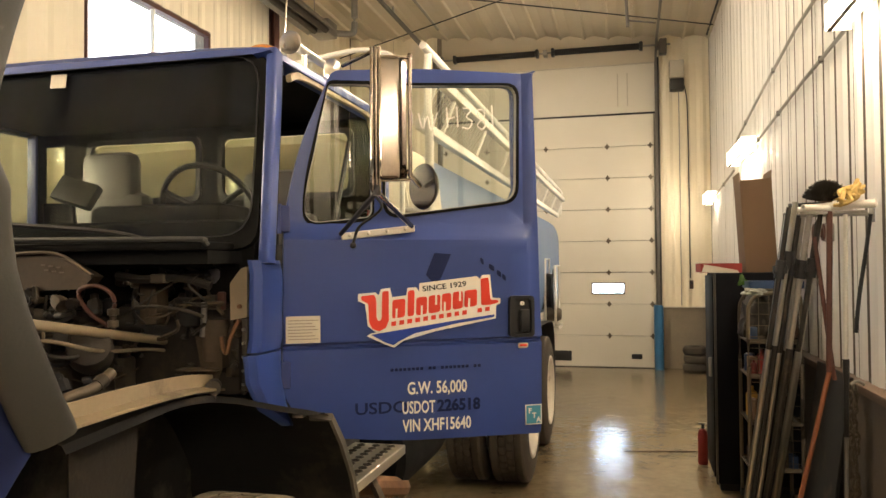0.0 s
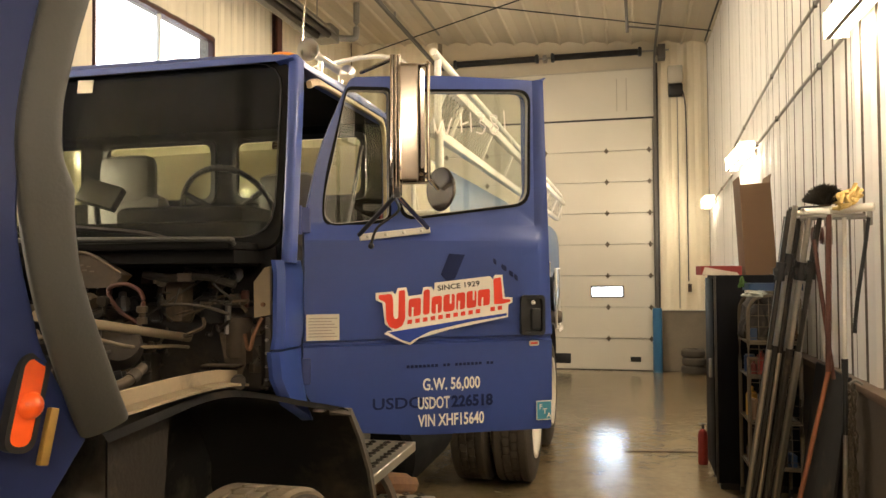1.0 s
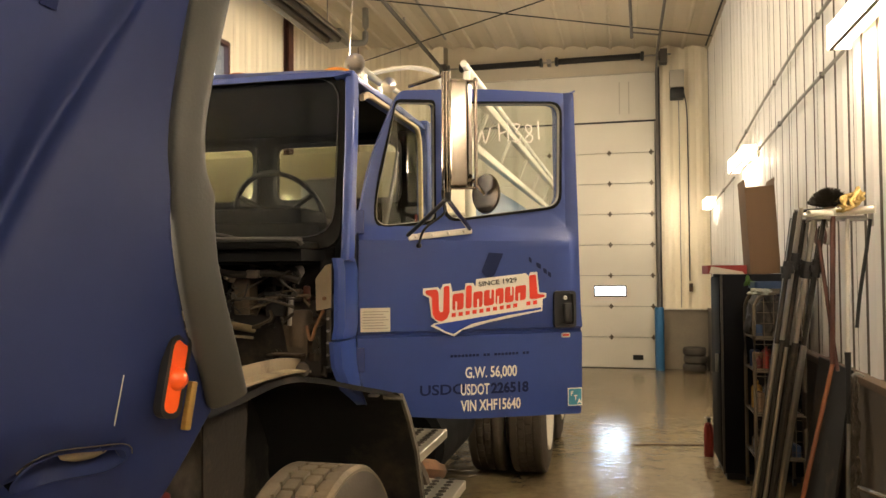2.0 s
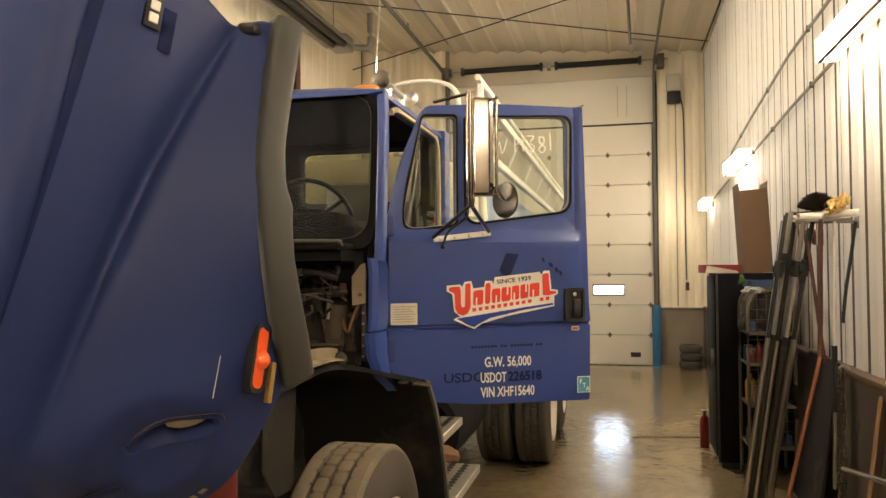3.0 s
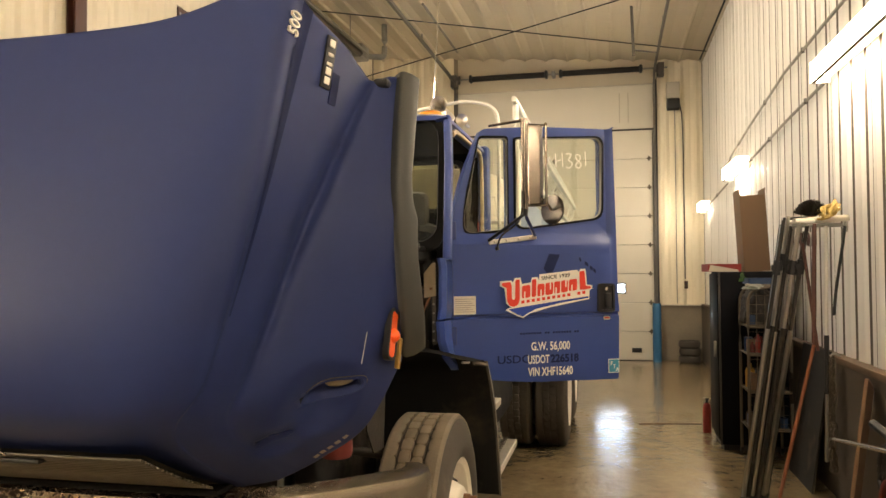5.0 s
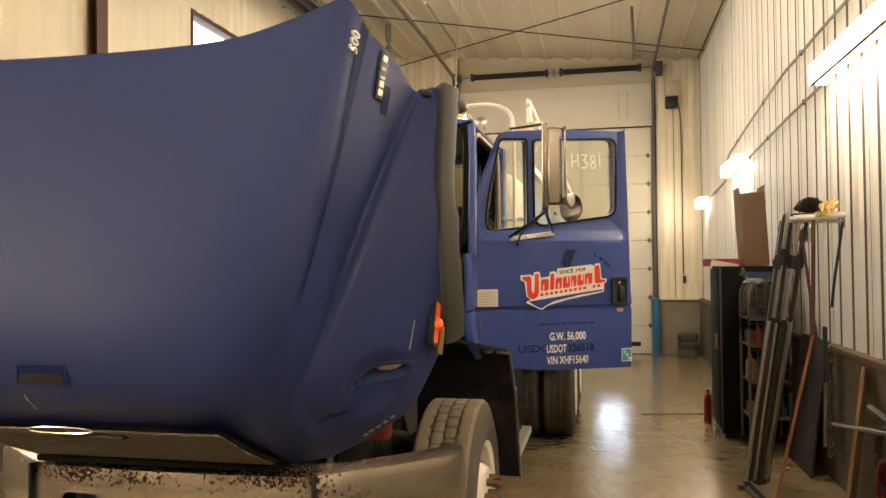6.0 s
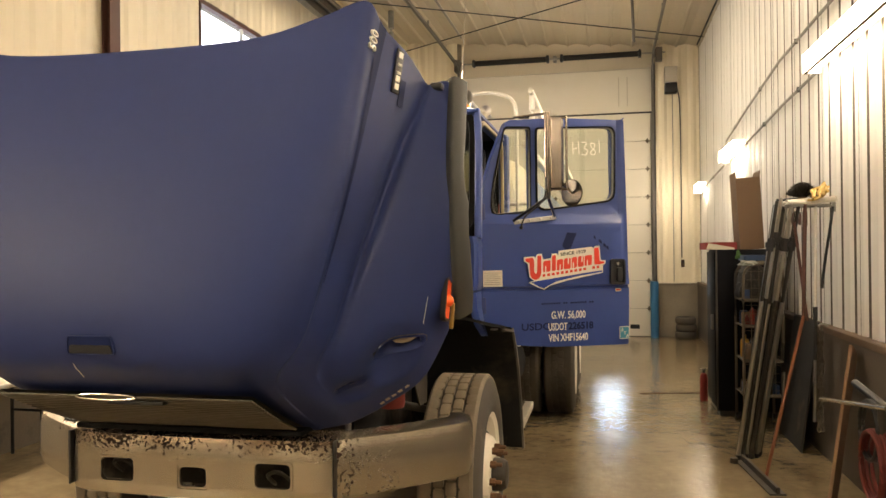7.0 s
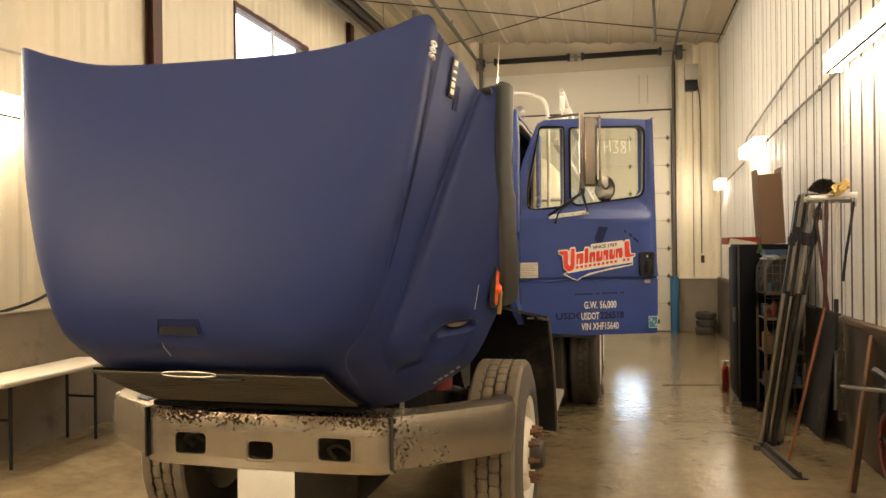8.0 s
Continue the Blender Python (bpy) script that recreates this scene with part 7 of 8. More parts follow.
eng("washer_pump", lathe(bmesh.new(), [(0.0, 0.0), (0.018, 0.0), (0.022, 0.01), (0.022, 0.03), (0.012, 0.036), (0.012, 0.05), (0.0, 0.052)], Matrix.Translation((0.80, 1.20, 1.685)) @ Matrix.Rotation(radians(-60), 4, "X"), 14), STEEL, "pale pump under the cowl")
eng("red_cap", block(bmesh.new(), (0.825, 1.20, 1.585), (0.85, 1.22, 1.645), 0.006), DARK_RED, "dull red plastic cap")
eng("elbow_pipe", pipe(bmesh.new(), [(0.69, 0.60, 1.365), (0.70, 0.68, 1.388), (0.715, 0.76, 1.402), (0.72, 0.83, 1.435)], 0.015, 6, 12), IRON_PALE, "tan pipe elbow")
eng("elbow_clamp", rod(bmesh.new(), (0.716, 0.775, 1.407), (0.719, 0.80, 1.42), 0.019), IRON)
eng("valve_housing", block(bmesh.new(), (0.24, 0.55, 1.20), (0.46, 1.28, 1.46), 0.03), IRON, "oily dark casting")
eng("intake_pipe", pipe(bmesh.new(), [(0.10, 0.35, 1.56), (0.24, 0.60, 1.58), (0.34, 0.95, 1.56), (0.34, 1.25, 1.52), (0.28, 1.40, 1.45)], 0.045, 6, 14), IRON, "dark intake pipe")
for i in range(5):
    eng("injector_line", pipe(bmesh.new(), [(0.47, 0.62 + 0.15 * i, 1.42), (0.52, 0.64 + 0.15 * i, 1.50), (0.47, 0.70 + 0.15 * i, 1.545), (0.38, 0.72 + 0.15 * i, 1.52)], 0.005, 5, 6), IRON_PALE)
    eng("vertical_casting", block(bmesh.new(), (0.44, 0.585 + 0.15 * i, 1.16), (0.50, 0.645 + 0.15 * i, 1.43), 0.012), IRON)
eng("alternator", lathe(bmesh.new(), [(0.0, 0.0), (0.05, 0.0), (0.062, 0.01), (0.066, 0.03), (0.066, 0.075), (0.060, 0.085), (0.060, 0.10), (0.045, 0.11), (0.0, 0.112)], Matrix.Translation((0.52, 1.0, 1.455)) @ Matrix.Rotation(radians(62), 4, "X") @ Matrix.Rotation(radians(30), 4, "Y"), 22), IRON, "round finned alternator")
eng("spin_on_filter", lathe(bmesh.new(), [(0.0, 0.0), (0.042, 0.0), (0.046, 0.01), (0.046, 0.12), (0.038, 0.135), (0.0, 0.137)], Matrix.Translation((0.80, 1.24, 1.42)), 20), IRON_BROWN, "dusty spin-on filter")
eng("cowl_duct", pipe(bmesh.new(), [(0.52, 1.12, 1.700), (0.62, 1.10, 1.688), (0.74, 1.12, 1.692), (0.84, 1.14, 1.665)], 0.014, 6, 10), IRON_DARK, "dark hose under the cowl")
eng("heater_valve", block(bmesh.new(), (0.655, 1.09, 1.675), (0.705, 1.13, 1.705), 0.006), IRON_PALE, "pale valve body")
eng("back_lump", block(bmesh.new(), (0.40, 1.25, 1.30), (0.88, 1.40, 1.60), 0.03), IRON_DARK, "dark casting by the fire wall")
rng = random.Random(7)


def bay_point():
    """A place in the bay, behind the support tubes or back by the fire wall."""
    if rng.random() < 0.5:
        return Vector((rng.uniform(0.28, 0.55), rng.uniform(0.70, 1.1), rng.uniform(1.36, 1.64)))
    return Vector((rng.uniform(0.40, 0.86), rng.uniform(1.21, 1.36), rng.uniform(1.36, 1.72)))


for i in range(30):
    a = bay_point()
    far = a.y > 1.15
    run = Vector((rng.uniform(0.10, 0.28), rng.uniform(-0.02, 0.05), rng.uniform(-0.10, 0.04))) if far else Vector((rng.uniform(-0.06, 0.08), rng.uniform(0.18, 0.42), rng.uniform(-0.08, 0.05)))
    pts = []
    for j in range(5):
        q = a + run * (j / 4) + Vector((rng.uniform(-0.012, 0.012), rng.uniform(-0.012, 0.012), -0.05 * math.sin(math.pi * j / 4) + rng.uniform(-0.01, 0.01)))
        q.x, q.y, q.z = min(max(q.x, 0.2), 0.88 if far else 0.57), min(max(q.y, 1.20 if far else 0.6), 1.40), min(max(q.z, 1.30), 1.72)
        pts.append(q)
    eng("hose", pipe(bmesh.new(), pts, rng.choice((0.004, 0.006, 0.009, 0.012, 0.016)), 5, 8), rng.choice((BLACK, IRON_DARK, IRON_DARK, IRON, BLACK, IRON_BROWN)))
for i in range(120):
    c = bay_point()
    k = rng.uniform(0.3, 0.8)
    if i % 2:
        bm = lathe(bmesh.new(), [(0.0, 0.0), (0.03, 0.0), (0.034, 0.02), (0.03, 0.05), (0.018, 0.055), (0.018, 0.08), (0.0, 0.085)], Matrix.Translation(c) @ Matrix.Rotation(rng.uniform(-1.5, 1.5), 4, "X") @ Matrix.Rotation(rng.uniform(-1, 1), 4, "Y") @ Matrix.Scale(k, 4), 10)
    else:
        s = Vector((rng.uniform(0.02, 0.08), rng.uniform(0.03, 0.08), rng.uniform(0.02, 0.09))) * k
        bm = block(bmesh.new(), -s / 2, s / 2, 0.003, 1, Matrix.Translation(c) @ Matrix.Rotation(rng.uniform(-0.5, 0.5), 4, "Z") @ Matrix.Rotation(rng.uniform(-0.4, 0.4), 4, "X"))
        rod(bm, c, c + Vector((rng.uniform(-0.02, 0.03), rng.uniform(-0.02, 0.02), 0.04)), 0.005, seg=6)
    eng("engine_fitting", bm, rng.choice((IRON_DARK, IRON_DARK, IRON_BROWN, IRON, IRON_DARK, BLACK, IRON_DARK)))
# loose hoses and plugs across the front of the fire wall
for i in range(16):
    a = Vector((rng.uniform(0.50, 0.84), rng.uniform(1.10, 1.17), rng.uniform(1.54, 1.71)))
    pts = [a]
    for j in range(3):
        q = pts[-1] + Vector((rng.uniform(-0.09, 0.09), rng.uniform(-0.02, 0.03), rng.uniform(-0.06, 0.04)))
        q.x, q.y, q.z = min(max(q.x, 0.46), 0.87), min(max(q.y, 1.07), 1.17), min(max(q.z, 1.50), 1.72)
        pts.append(q)
    eng("hose", pipe(bmesh.new(), pts, rng.choice((0.003, 0.003, 0.004, 0.006)), 5, 6), rng.choice((BLACK, IRON_DARK, IRON_DARK, IRON_DARK, IRON, IRON_BROWN)))
    if i % 3 == 1:
        k = rng.uniform(0.25, 0.5)
        bm = lathe(bmesh.new(), [(0.0, 0.0), (0.03, 0.0), (0.034, 0.02), (0.03, 0.05), (0.018, 0.055), (0.018, 0.08), (0.0, 0.085)], Matrix.Translation(pts[-1]) @ Matrix.Rotation(rng.uniform(-1.5, 1.5), 4, "X") @ Matrix.Rotation(rng.uniform(-1, 1), 4, "Y") @ Matrix.Scale(k, 4), 10)
        eng("engine_fitting", bm, rng.choice((IRON, IRON_DARK, IRON_DARK, IRON_PALE, BLACK)))
# beam that carries the wheel-arch liner
bm = sweep(bmesh.new(), spline([(0.90, 0.42, 1.388), (0.89, 0.75, 1.39), (0.87, 1.0, 1.378), (0.85, 1.17, 1.356)], 6), [(-0.03, -0.018), (0.022, -0.022), (0.022, -0.014), (-0.02, -0.010), (-0.02, 0.028), (-0.03, 0.028)])
eng("liner_beam", bm, LINER_BEIGE, "beige painted liner beam", 0)
eng("brake_canister", lathe(bmesh.new(), [(0.0, 0.0), (0.055, 0.0), (0.06, 0.02), (0.06, 0.12), (0.0, 0.13)], Matrix.Translation((0.735, 0.40, 0.985)), 20), RED_HOSE, "dull red canister behind the bumper")
eng("hood_strut", rod(bmesh.new(), (0.62, 0.15, 0.90), (0.62, 0.17, 1.10), 0.012), STEEL)
eng("steering_link", rod(bmesh.new(), (0.55, 0.45, 1.02), (0.78, 0.95, 0.86), 0.02), IRON)

# ---- wheel-arch liners and mud flaps ----
for s in (1, -1):
    def fx(x):
        return x if s > 0 else 2 * CX - x
    line = spline([(0.46, 1.325), (0.70, 1.34), (0.90, 1.35), (1.10, 1.33), (1.22, 1.285), (1.33, 1.235), (1.42, 1.13), (1.50, 1.0), (1.575, 0.80), (1.612, 0.65), (1.64, 0.51)], 4)
    bm = bmesh.new()
    rows = []
    for y, z in line:
        xo = 0.885 if y < 1.10 else (0.885 + (y - 1.10) / 0.21 * 0.27 if y < 1.31 else 1.157 + (y - 1.31) * 0.06)
        rows.append([bm.verts.new((fx(x), y, z + dz)) for x, dz in ((0.52, -0.02), (0.70, 0.0), (0.86, 0.004), (xo - 0.012, 0.0), (xo, -0.02 if y < 1.28 else 0.0))])
    for a, b in zip(rows, rows[1:]):
        for j in range(4):
            bm.faces.new((a[j], a[j + 1], b[j + 1], b[j]))
    bmesh.ops.solidify(bm, geom=bm.faces[:], thickness=0.008)
    front = bmesh.new()
    me = bpy.data.meshes.new("liner_front")
    bm.to_mesh(me)
    front.from_mesh(me)
    bpy.data.meshes.remove(me)
    bmesh.ops.delete(front, geom=[f for f in front.faces if f.calc_center_median().y > 1.21], context="FACES")
    bmesh.ops.delete(bm, geom=[f for f in bm.faces if f.calc_center_median().y <= 1.21], context="FACES")
    part("arch_liner", front, FLAP, truck, "black front half of the wheel-arch liner")
    part("arch_liner", bm, FLAP, truck, "dusty black wheel-arch liner and mud flap")
    edge = [Vector((fx(1.10), 1.300, 1.238)), Vector((fx(1.160), 1.335, 1.230)), Vector((fx(1.163), 1.425, 1.13)), Vector((fx(1.168), 1.505, 1.0)), Vector((fx(1.172), 1.58, 0.80)), Vector((fx(1.178), 1.645, 0.51))]
    bm = sweep(bmesh.new(), edge, [(-0.006, -0.014), (0.006, -0.014), (0.006, 0.014), (-0.006, 0.014)], up=(0, 1, 0.4))
    part("flap_edge", bm, FLAP_EDGE, truck, "pale worn edge of the flap")
    part("flap_clip", block(bmesh.new(), (fx(1.06) - 0.02, 1.296, 1.232), (fx(1.06) + 0.02, 1.325, 1.242), 0.003), BRUSHED, truck)
    part("inner_liner", block(bmesh.new(), (fx(0.535) - 0.006, 0.46, 0.62), (fx(0.535) + 0.006, 1.50, 1.32)), LINER, truck)
    bm = plate(bmesh.new(), [(0.47, 1.34), (0.47, 1.05), (0.56, 0.94), (0.70, 0.93), (0.74, 1.34)], 0.006, Matrix.Translation((fx(0.80), 0.10, 0)) @ Matrix.Rotation(radians(90), 4, "Z"))
    part("splash_plate", bm, IRON_DARK, truck, "dark rubber splash plate")

# ---- steps, tank straps and exhaust behind the flap ----
for i, (x0, x1, z, y0) in enumerate(((0.80, 1.06, 0.87, 1.73), (0.88, 1.158, 0.612, 1.78))):
    bm = block(bmesh.new(), (x0, y0, z - 0.045), (x1, 2.505, z), 0.004, 1)
    st = part("step", bm, ALU_STEP, truck, "aluminium step tread with punched holes")
    dimple = None
    for r in range(3):
        for k in range(13):
            if dimple is None:
                dimple = link_mesh("tread_hole", lathe(bmesh.new(), [(0.020, 0.0), (0.019, 0.004), (0.012, 0.005), (0.011, 0.001), (0.0, 0.001)], None, 12), IRON, 0)
                d = dimple
            else:
                d = new("tread_hole", dimple.data)
            d.parent = st
            d.location = (x0 + 0.055 + 0.075 * r, y0 + 0.05 + 0.056 * k, z + 0.0005)
for y in (1.95, 2.40):
    part("step_bracket", sweep(bmesh.new(), spline([(0.62, y, 1.0), (0.84, y, 0.82), (0.95, y, 0.68), (0.99, y, 0.56)], 4), [(-0.03, -0.01), (0.03, -0.01), (0.03, 0.01), (-0.03, 0.01)]), IRON_BROWN, truck, "brown dusty step bracket")
part("exhaust_pipe", pipe(bmesh.new(), [(0.62, 2.1, 0.72), (0.84, 2.35, 0.70), (0.92, 2.65, 0.62), (0.88, 3.0, 0.52), (0.7, 3.3, 0.48)], 0.055), RUST, truck, "brown exhaust elbow")
part("fuel_tank", lathe(bmesh.new(), [(0.0, 0.0), (0.22, 0.0), (0.26, 0.03), (0.26, 0.95), (0.22, 0.98), (0.0, 0.98)], Matrix.Translation((0.72, 2.75, 0.72)) @ Matrix.Rotation(radians(-90), 4, "X"), 32), MATTE, truck, "dark cylindrical fuel tank")

for ax, az, ay in ((0.58, 0.46, 2.75), (0.20, 0.50, 2.9), (-0.55, 0.55, 2.75)):
    part("air_tank", lathe(bmesh.new(), [(0.0, 0.0), (0.10, 0.01), (0.15, 0.05), (0.16, 0.09), (0.16, 1.2), (0.15, 1.25), (0.10, 1.28), (0.0, 1.29)], Matrix.Translation((ax, ay, az)) @ Matrix.Rotation(radians(-90), 4, "X"), 24), MATTE, truck, "grimy black air tank under the frame")
part("battery_box", block(bmesh.new(), (0.52, 1.72, 0.50), (0.80, 2.60, 0.98), 0.02), IRON_DARK, truck, "grimy black battery box behind the steps")
part("drive_shaft", rod(bmesh.new(), (CX, 2.1, 0.68), (CX, 5.0, 0.56), 0.06), IRON_DARK, truck)
part("cross_member", block(bmesh.new(), (CX - 0.42, 4.15, 0.72), (CX + 0.42, 4.25, 0.98), 0.01), IRON_DARK, truck)

# ---- tank body with walkway and rails ----
bm = bmesh.new()
rows = []
for y, k in ((2.78, 0.0), (2.72, 0.5), (2.76, 0.85), (2.84, 0.97), (2.95, 1.0), (9.75, 1.0), (9.86, 0.97), (9.94, 0.85), (9.98, 0.5), (9.99, 0.0)):
    rows.append([bm.verts.new((CX + 1.11 * max(k, 0.01) * math.copysign(abs(math.cos(a)) ** 0.38, math.cos(a)), y, 1.73 + 0.69 * max(k, 0.01) * math.copysign(abs(math.sin(a)) ** 0.38, math.sin(a)))) for a in [2 * math.pi * i / 56 for i in range(56)]])
for a, b in zip(rows[4:], rows[5:]):
    for j in range(56):
        bm.faces.new((a[j], a[(j + 1) % 56], b[(j + 1) % 56], b[j]))
head_rows = [[v.co.copy() for v in r] for r in rows[:5]]
bmesh.ops.delete(bm, geom=[v for v in bm.verts if not v.link_faces], context="VERTS")
tank = part("tank", bm, TANK_PAINT, truck, "grey-blue tank body with cream front head", smooth=50)


def tank_part(name, bm, mat, label="", smooth=35):
    ob = link_mesh(name, bm, mat, smooth)
    ob.parent = tank
    return tagged(ob, label) if label else ob


bm = bmesh.new()
rows = [[bm.verts.new(c) for c in r] for r in head_rows]
for a, b in zip(rows, rows[1:]):
    for j in range(56):
        bm.faces.new((a[j], a[(j + 1) % 56], b[(j + 1) % 56], b[j]))
tank_part("front_head", bm, TABLE_TOP, "cream painted front head of the tank", 50)
GT, GB = Vector((1.20, 0, 2.65)), Vector((1.11, 0, 2.43))
for p in (GT, GB):
    tank_part("guard_rail", block(bmesh.new(), (p.x - 0.024, 2.62, p.z - 0.026), (p.x + 0.024, 9.85, p.z + 0.026), 0.006), WHITE_PIPE, "white side guard rail")
tank_part("tank_top_rail", block(bmesh.new(), (0.60, 2.70, 2.40), (0.64, 9.85, 2.44), 0.006), WHITE_PIPE)
for y in (2.64, 3.05, 3.98, 4.95, 5.92, 6.9, 7.9, 8.9, 9.8):
    tank_part("guard_bar", rod(bmesh.new(), GB + Vector((0, y, 0)), GT + Vector((0, y, 0)), 0.013, seg=8), WHITE_PIPE)
    if y > 4.5:
        tank_part("rail_post", rod(bmesh.new(), GT + Vector((0, y, 0.015)), (1.165, y, 2.78), 0.011, seg=8), WHITE_PIPE)
bm = bmesh.new()
d = GT - GB
y, k = 2.66, 0
while y < 9.8:
    for j in range(6):
        a = GB + d * (j / 6)
        b = GB + d * ((j + 1) / 6)
        o = 0.0175 if (j + k) % 2 else -0.0175
        va = [bm.verts.new(a + Vector((0, y - o + e, 0))) for e in (-0.006, 0.006)]
        vb = [bm.verts.new(b + Vector((0, y + o + e, 0))) for e in (0.006, -0.006)]
        bm.faces.new(va + vb)
    y += 0.035
    k += 1
bmesh.ops.solidify(bm, geom=bm.faces[:], thickness=0.003)
tagged(tank_part("guard_mesh", bm, MESH, "expanded metal guard mesh", 0), kind="stuff")
tank_part("hand_rail", pipe(bmesh.new(), [(1.16, 2.605, 2.45), (1.16, 2.60, 2.70), (1.16, 2.63, 2.78), (1.16, 2.80, 2.79), (1.16, 6.0, 2.785), (1.16, 9.75, 2.78), (1.16, 9.85, 2.72), (1.16, 9.85, 2.45)], 0.019, 6, 10), WHITE_PIPE, "white hand rail along the tank top")
for x, y in ((1.166, 2.60), (0.90, 2.60)):
    tank_part("ladder_post", rod(bmesh.new(), (x, y, 1.32), (x, y, 2.47), 0.022), WHITE_PIPE, "white ladder post")
for i in range(3):
    tank_part("ladder_rung", rod(bmesh.new(), (0.90, 2.60, 1.4 + 0.30 * i), (1.166, 2.60, 1.4 + 0.30 * i), 0.014), WHITE_PIPE)
tank_part("tank_panel", frame_band(bmesh.new(), [(0.90, 2.0), (1.03, 2.0), (1.00, 2.18), (0.90, 2.18)], [(0.907, 2.0), (1.022, 2.0), (0.994, 2.172), (0.907, 2.172)], 0.01, None, 2.71), WHITE_PIPE, "pale outlined panel on the tank head")
part("grab_bar", pipe(bmesh.new(), [(1.065, 2.47, 1.0), (1.065, 2.47, 2.45), (1.062, 2.47, 2.62), (1.04, 2.47, 2.71), (0.96, 2.47, 2.76), (0.80, 2.47, 2.775), (0.45, 2.47, 2.725), (0.0, 2.47, 2.66), (-0.55, 2.47, 2.60), (-0.72, 2.47, 2.50), (-0.75, 2.47, 1.2)], 0.012, 8, 12), WHITE_PIPE, truck, "white arched grab bar behind the cab")
# rear plumbing, mudguard
part("mud_guard", sweep(bmesh.new(), spline([(1.03, 4.52, 0.75), (1.03, 4.62, 1.05), (1.03, 4.95, 1.17), (1.03, 6.6, 1.17), (1.03, 6.98, 1.05), (1.03, 7.08, 0.75), (1.03, 7.10, 0.42)], 5), [(-0.30, -0.006), (0.30, -0.006), (0.30, 0.006), (-0.30, 0.006)]), BLACK, truck, "black rear mud guard")
bm = bmesh.new()
pipe(bm, [(1.14, 7.9, 1.02), (1.14, 7.9, 1.80), (1.14, 8.35, 1.80), (1.14, 8.35, 1.02)], 0.018, 6, 8, False)
pipe(bm, [(1.26, 7.9, 1.02), (1.26, 7.9, 1.72), (1.26, 8.35, 1.72), (1.26, 8.35, 1.02)], 0.016, 6, 8, False)
block(bm, (0.9, 7.85, 0.98), (1.30, 8.4, 1.02))
part("reel_frame", bm, WHITE_PIPE, truck, "white tube frame for the hose reel")
part("hose_reel", lathe(bmesh.new(), [(0.05, -0.14), (0.26, -0.14), (0.27, -0.12), (0.20, -0.10), (0.22, 0.0), (0.20, 0.10), (0.27, 0.12), (0.26, 0.14), (0.05, 0.14)], Matrix.Translation((1.10, 8.12, 1.42)) @ Matrix.Rotation(radians(90), 4, "Y"), 28), BLACK, truck, "black hose reel")
bm = lathe(bmesh.new(), [(0.0, -0.1), (0.06, -0.1), (0.08, -0.06), (0.08, 0.06), (0.06, 0.1), (0.0, 0.1)], Matrix.Translation((1.22, 8.0, 1.15)) @ Matrix.Rotation(radians(90), 4, "Y"), 18)
rod(bm, (1.22, 8.0, 1.15), (1.22, 8.4, 1.10), 0.05)
part("valve", bm, IRON_PALE, truck, "pale pump valve")

# ---- things along the east wall ----
cabinet = thing("locker", (3.0, 5.45, 0), "tall black enamel locker standing against the wall", "locker")
part("body", block(bmesh.new(), (2.74, 5.14, 0.05), (3.33, 5.75, 1.655), 0.012), CABINET, cabinet)
part("door", block(bmesh.new(), (2.72, 5.16, 0.10), (2.742, 5.73, 1.63), 0.006), CABINET, cabinet)
# lighter strip on the near corner, painting the light caught by its edge
part("corner_post", block(bmesh.new(), (2.728, 5.128, 0.05), (2.745, 5.15, 1.655), 0.004), IRON, cabinet, "paler strip painted as the lit corner edge")
part("door_handle", block(bmesh.new(), (2.695, 5.24, 0.85), (2.722, 5.27, 1.0), 0.006), STEEL, cabinet)
part("plinth", block(bmesh.new(), (2.76, 5.16, 0.0), (3.31, 5.73, 0.05)), BLACK, cabinet)
tray = thing("parts_tray", (2.78, 5.45, 1.656), "shallow red cardboard tray on the locker", "tray")
bm = bmesh.new()
block(bm, (2.645, 5.20, 1.656), (2.945, 5.70, 1.664))
for lo, hi in (((2.645, 5.20), (2.945, 5.21)), ((2.645, 5.69), (2.945, 5.70)), ((2.645, 5.21), (2.655, 5.69)), ((2.935, 5.21), (2.945, 5.69))):
    block(bm, (lo[0], lo[1], 1.664), (hi[0], hi[1], 1.728))
part("sides", bm, TRAY_RED, tray, smooth=0)
part("flap", plate(bmesh.new(), [(0, 0), (0.28, -0.015), (0.26, 0.015), (0.02, 0.06)], 0.004, Matrix.Translation((2.65, 5.19, 1.660))), PAPER, tray, "torn pale cardboard flap", 0)
box = thing("cardboard_box", (3.10, 5.48, 1.656), "tall brown cardboard box with open flaps on the locker", "box")
BM_ = Matrix.Translation((3.10, 5.45, 1.656)) @ Matrix.Rotation(radians(-3), 4, "Y")
bm = bmesh.new()
for lo, hi in (((-0.115, -0.18, 0), (-0.108, 0.18, 0.74)), ((0.108, -0.18, 0), (0.115, 0.18, 0.74)), ((-0.108, -0.18, 0), (0.108, -0.173, 0.72)), ((-0.108, 0.173, 0), (0.108, 0.18, 0.74)), ((-0.108, -0.173, 0), (0.108, 0.173, 0.006))):
    block(bm, lo, hi, 0, 1, BM_)
part("carton", bm, CARDBOARD, box, smooth=0)
for a, ang in ((-0.112, 4), (0.112, -10)):
    part("flap", block(bmesh.new(), (-0.003, -0.175, 0), (0.003, 0.175, 0.05), 0, 1, BM_ @ Matrix.Translation((a, 0, 0.735)) @ Matrix.Rotation(radians(-ang), 4, "Y")), CARDBOARD, box, smooth=0)

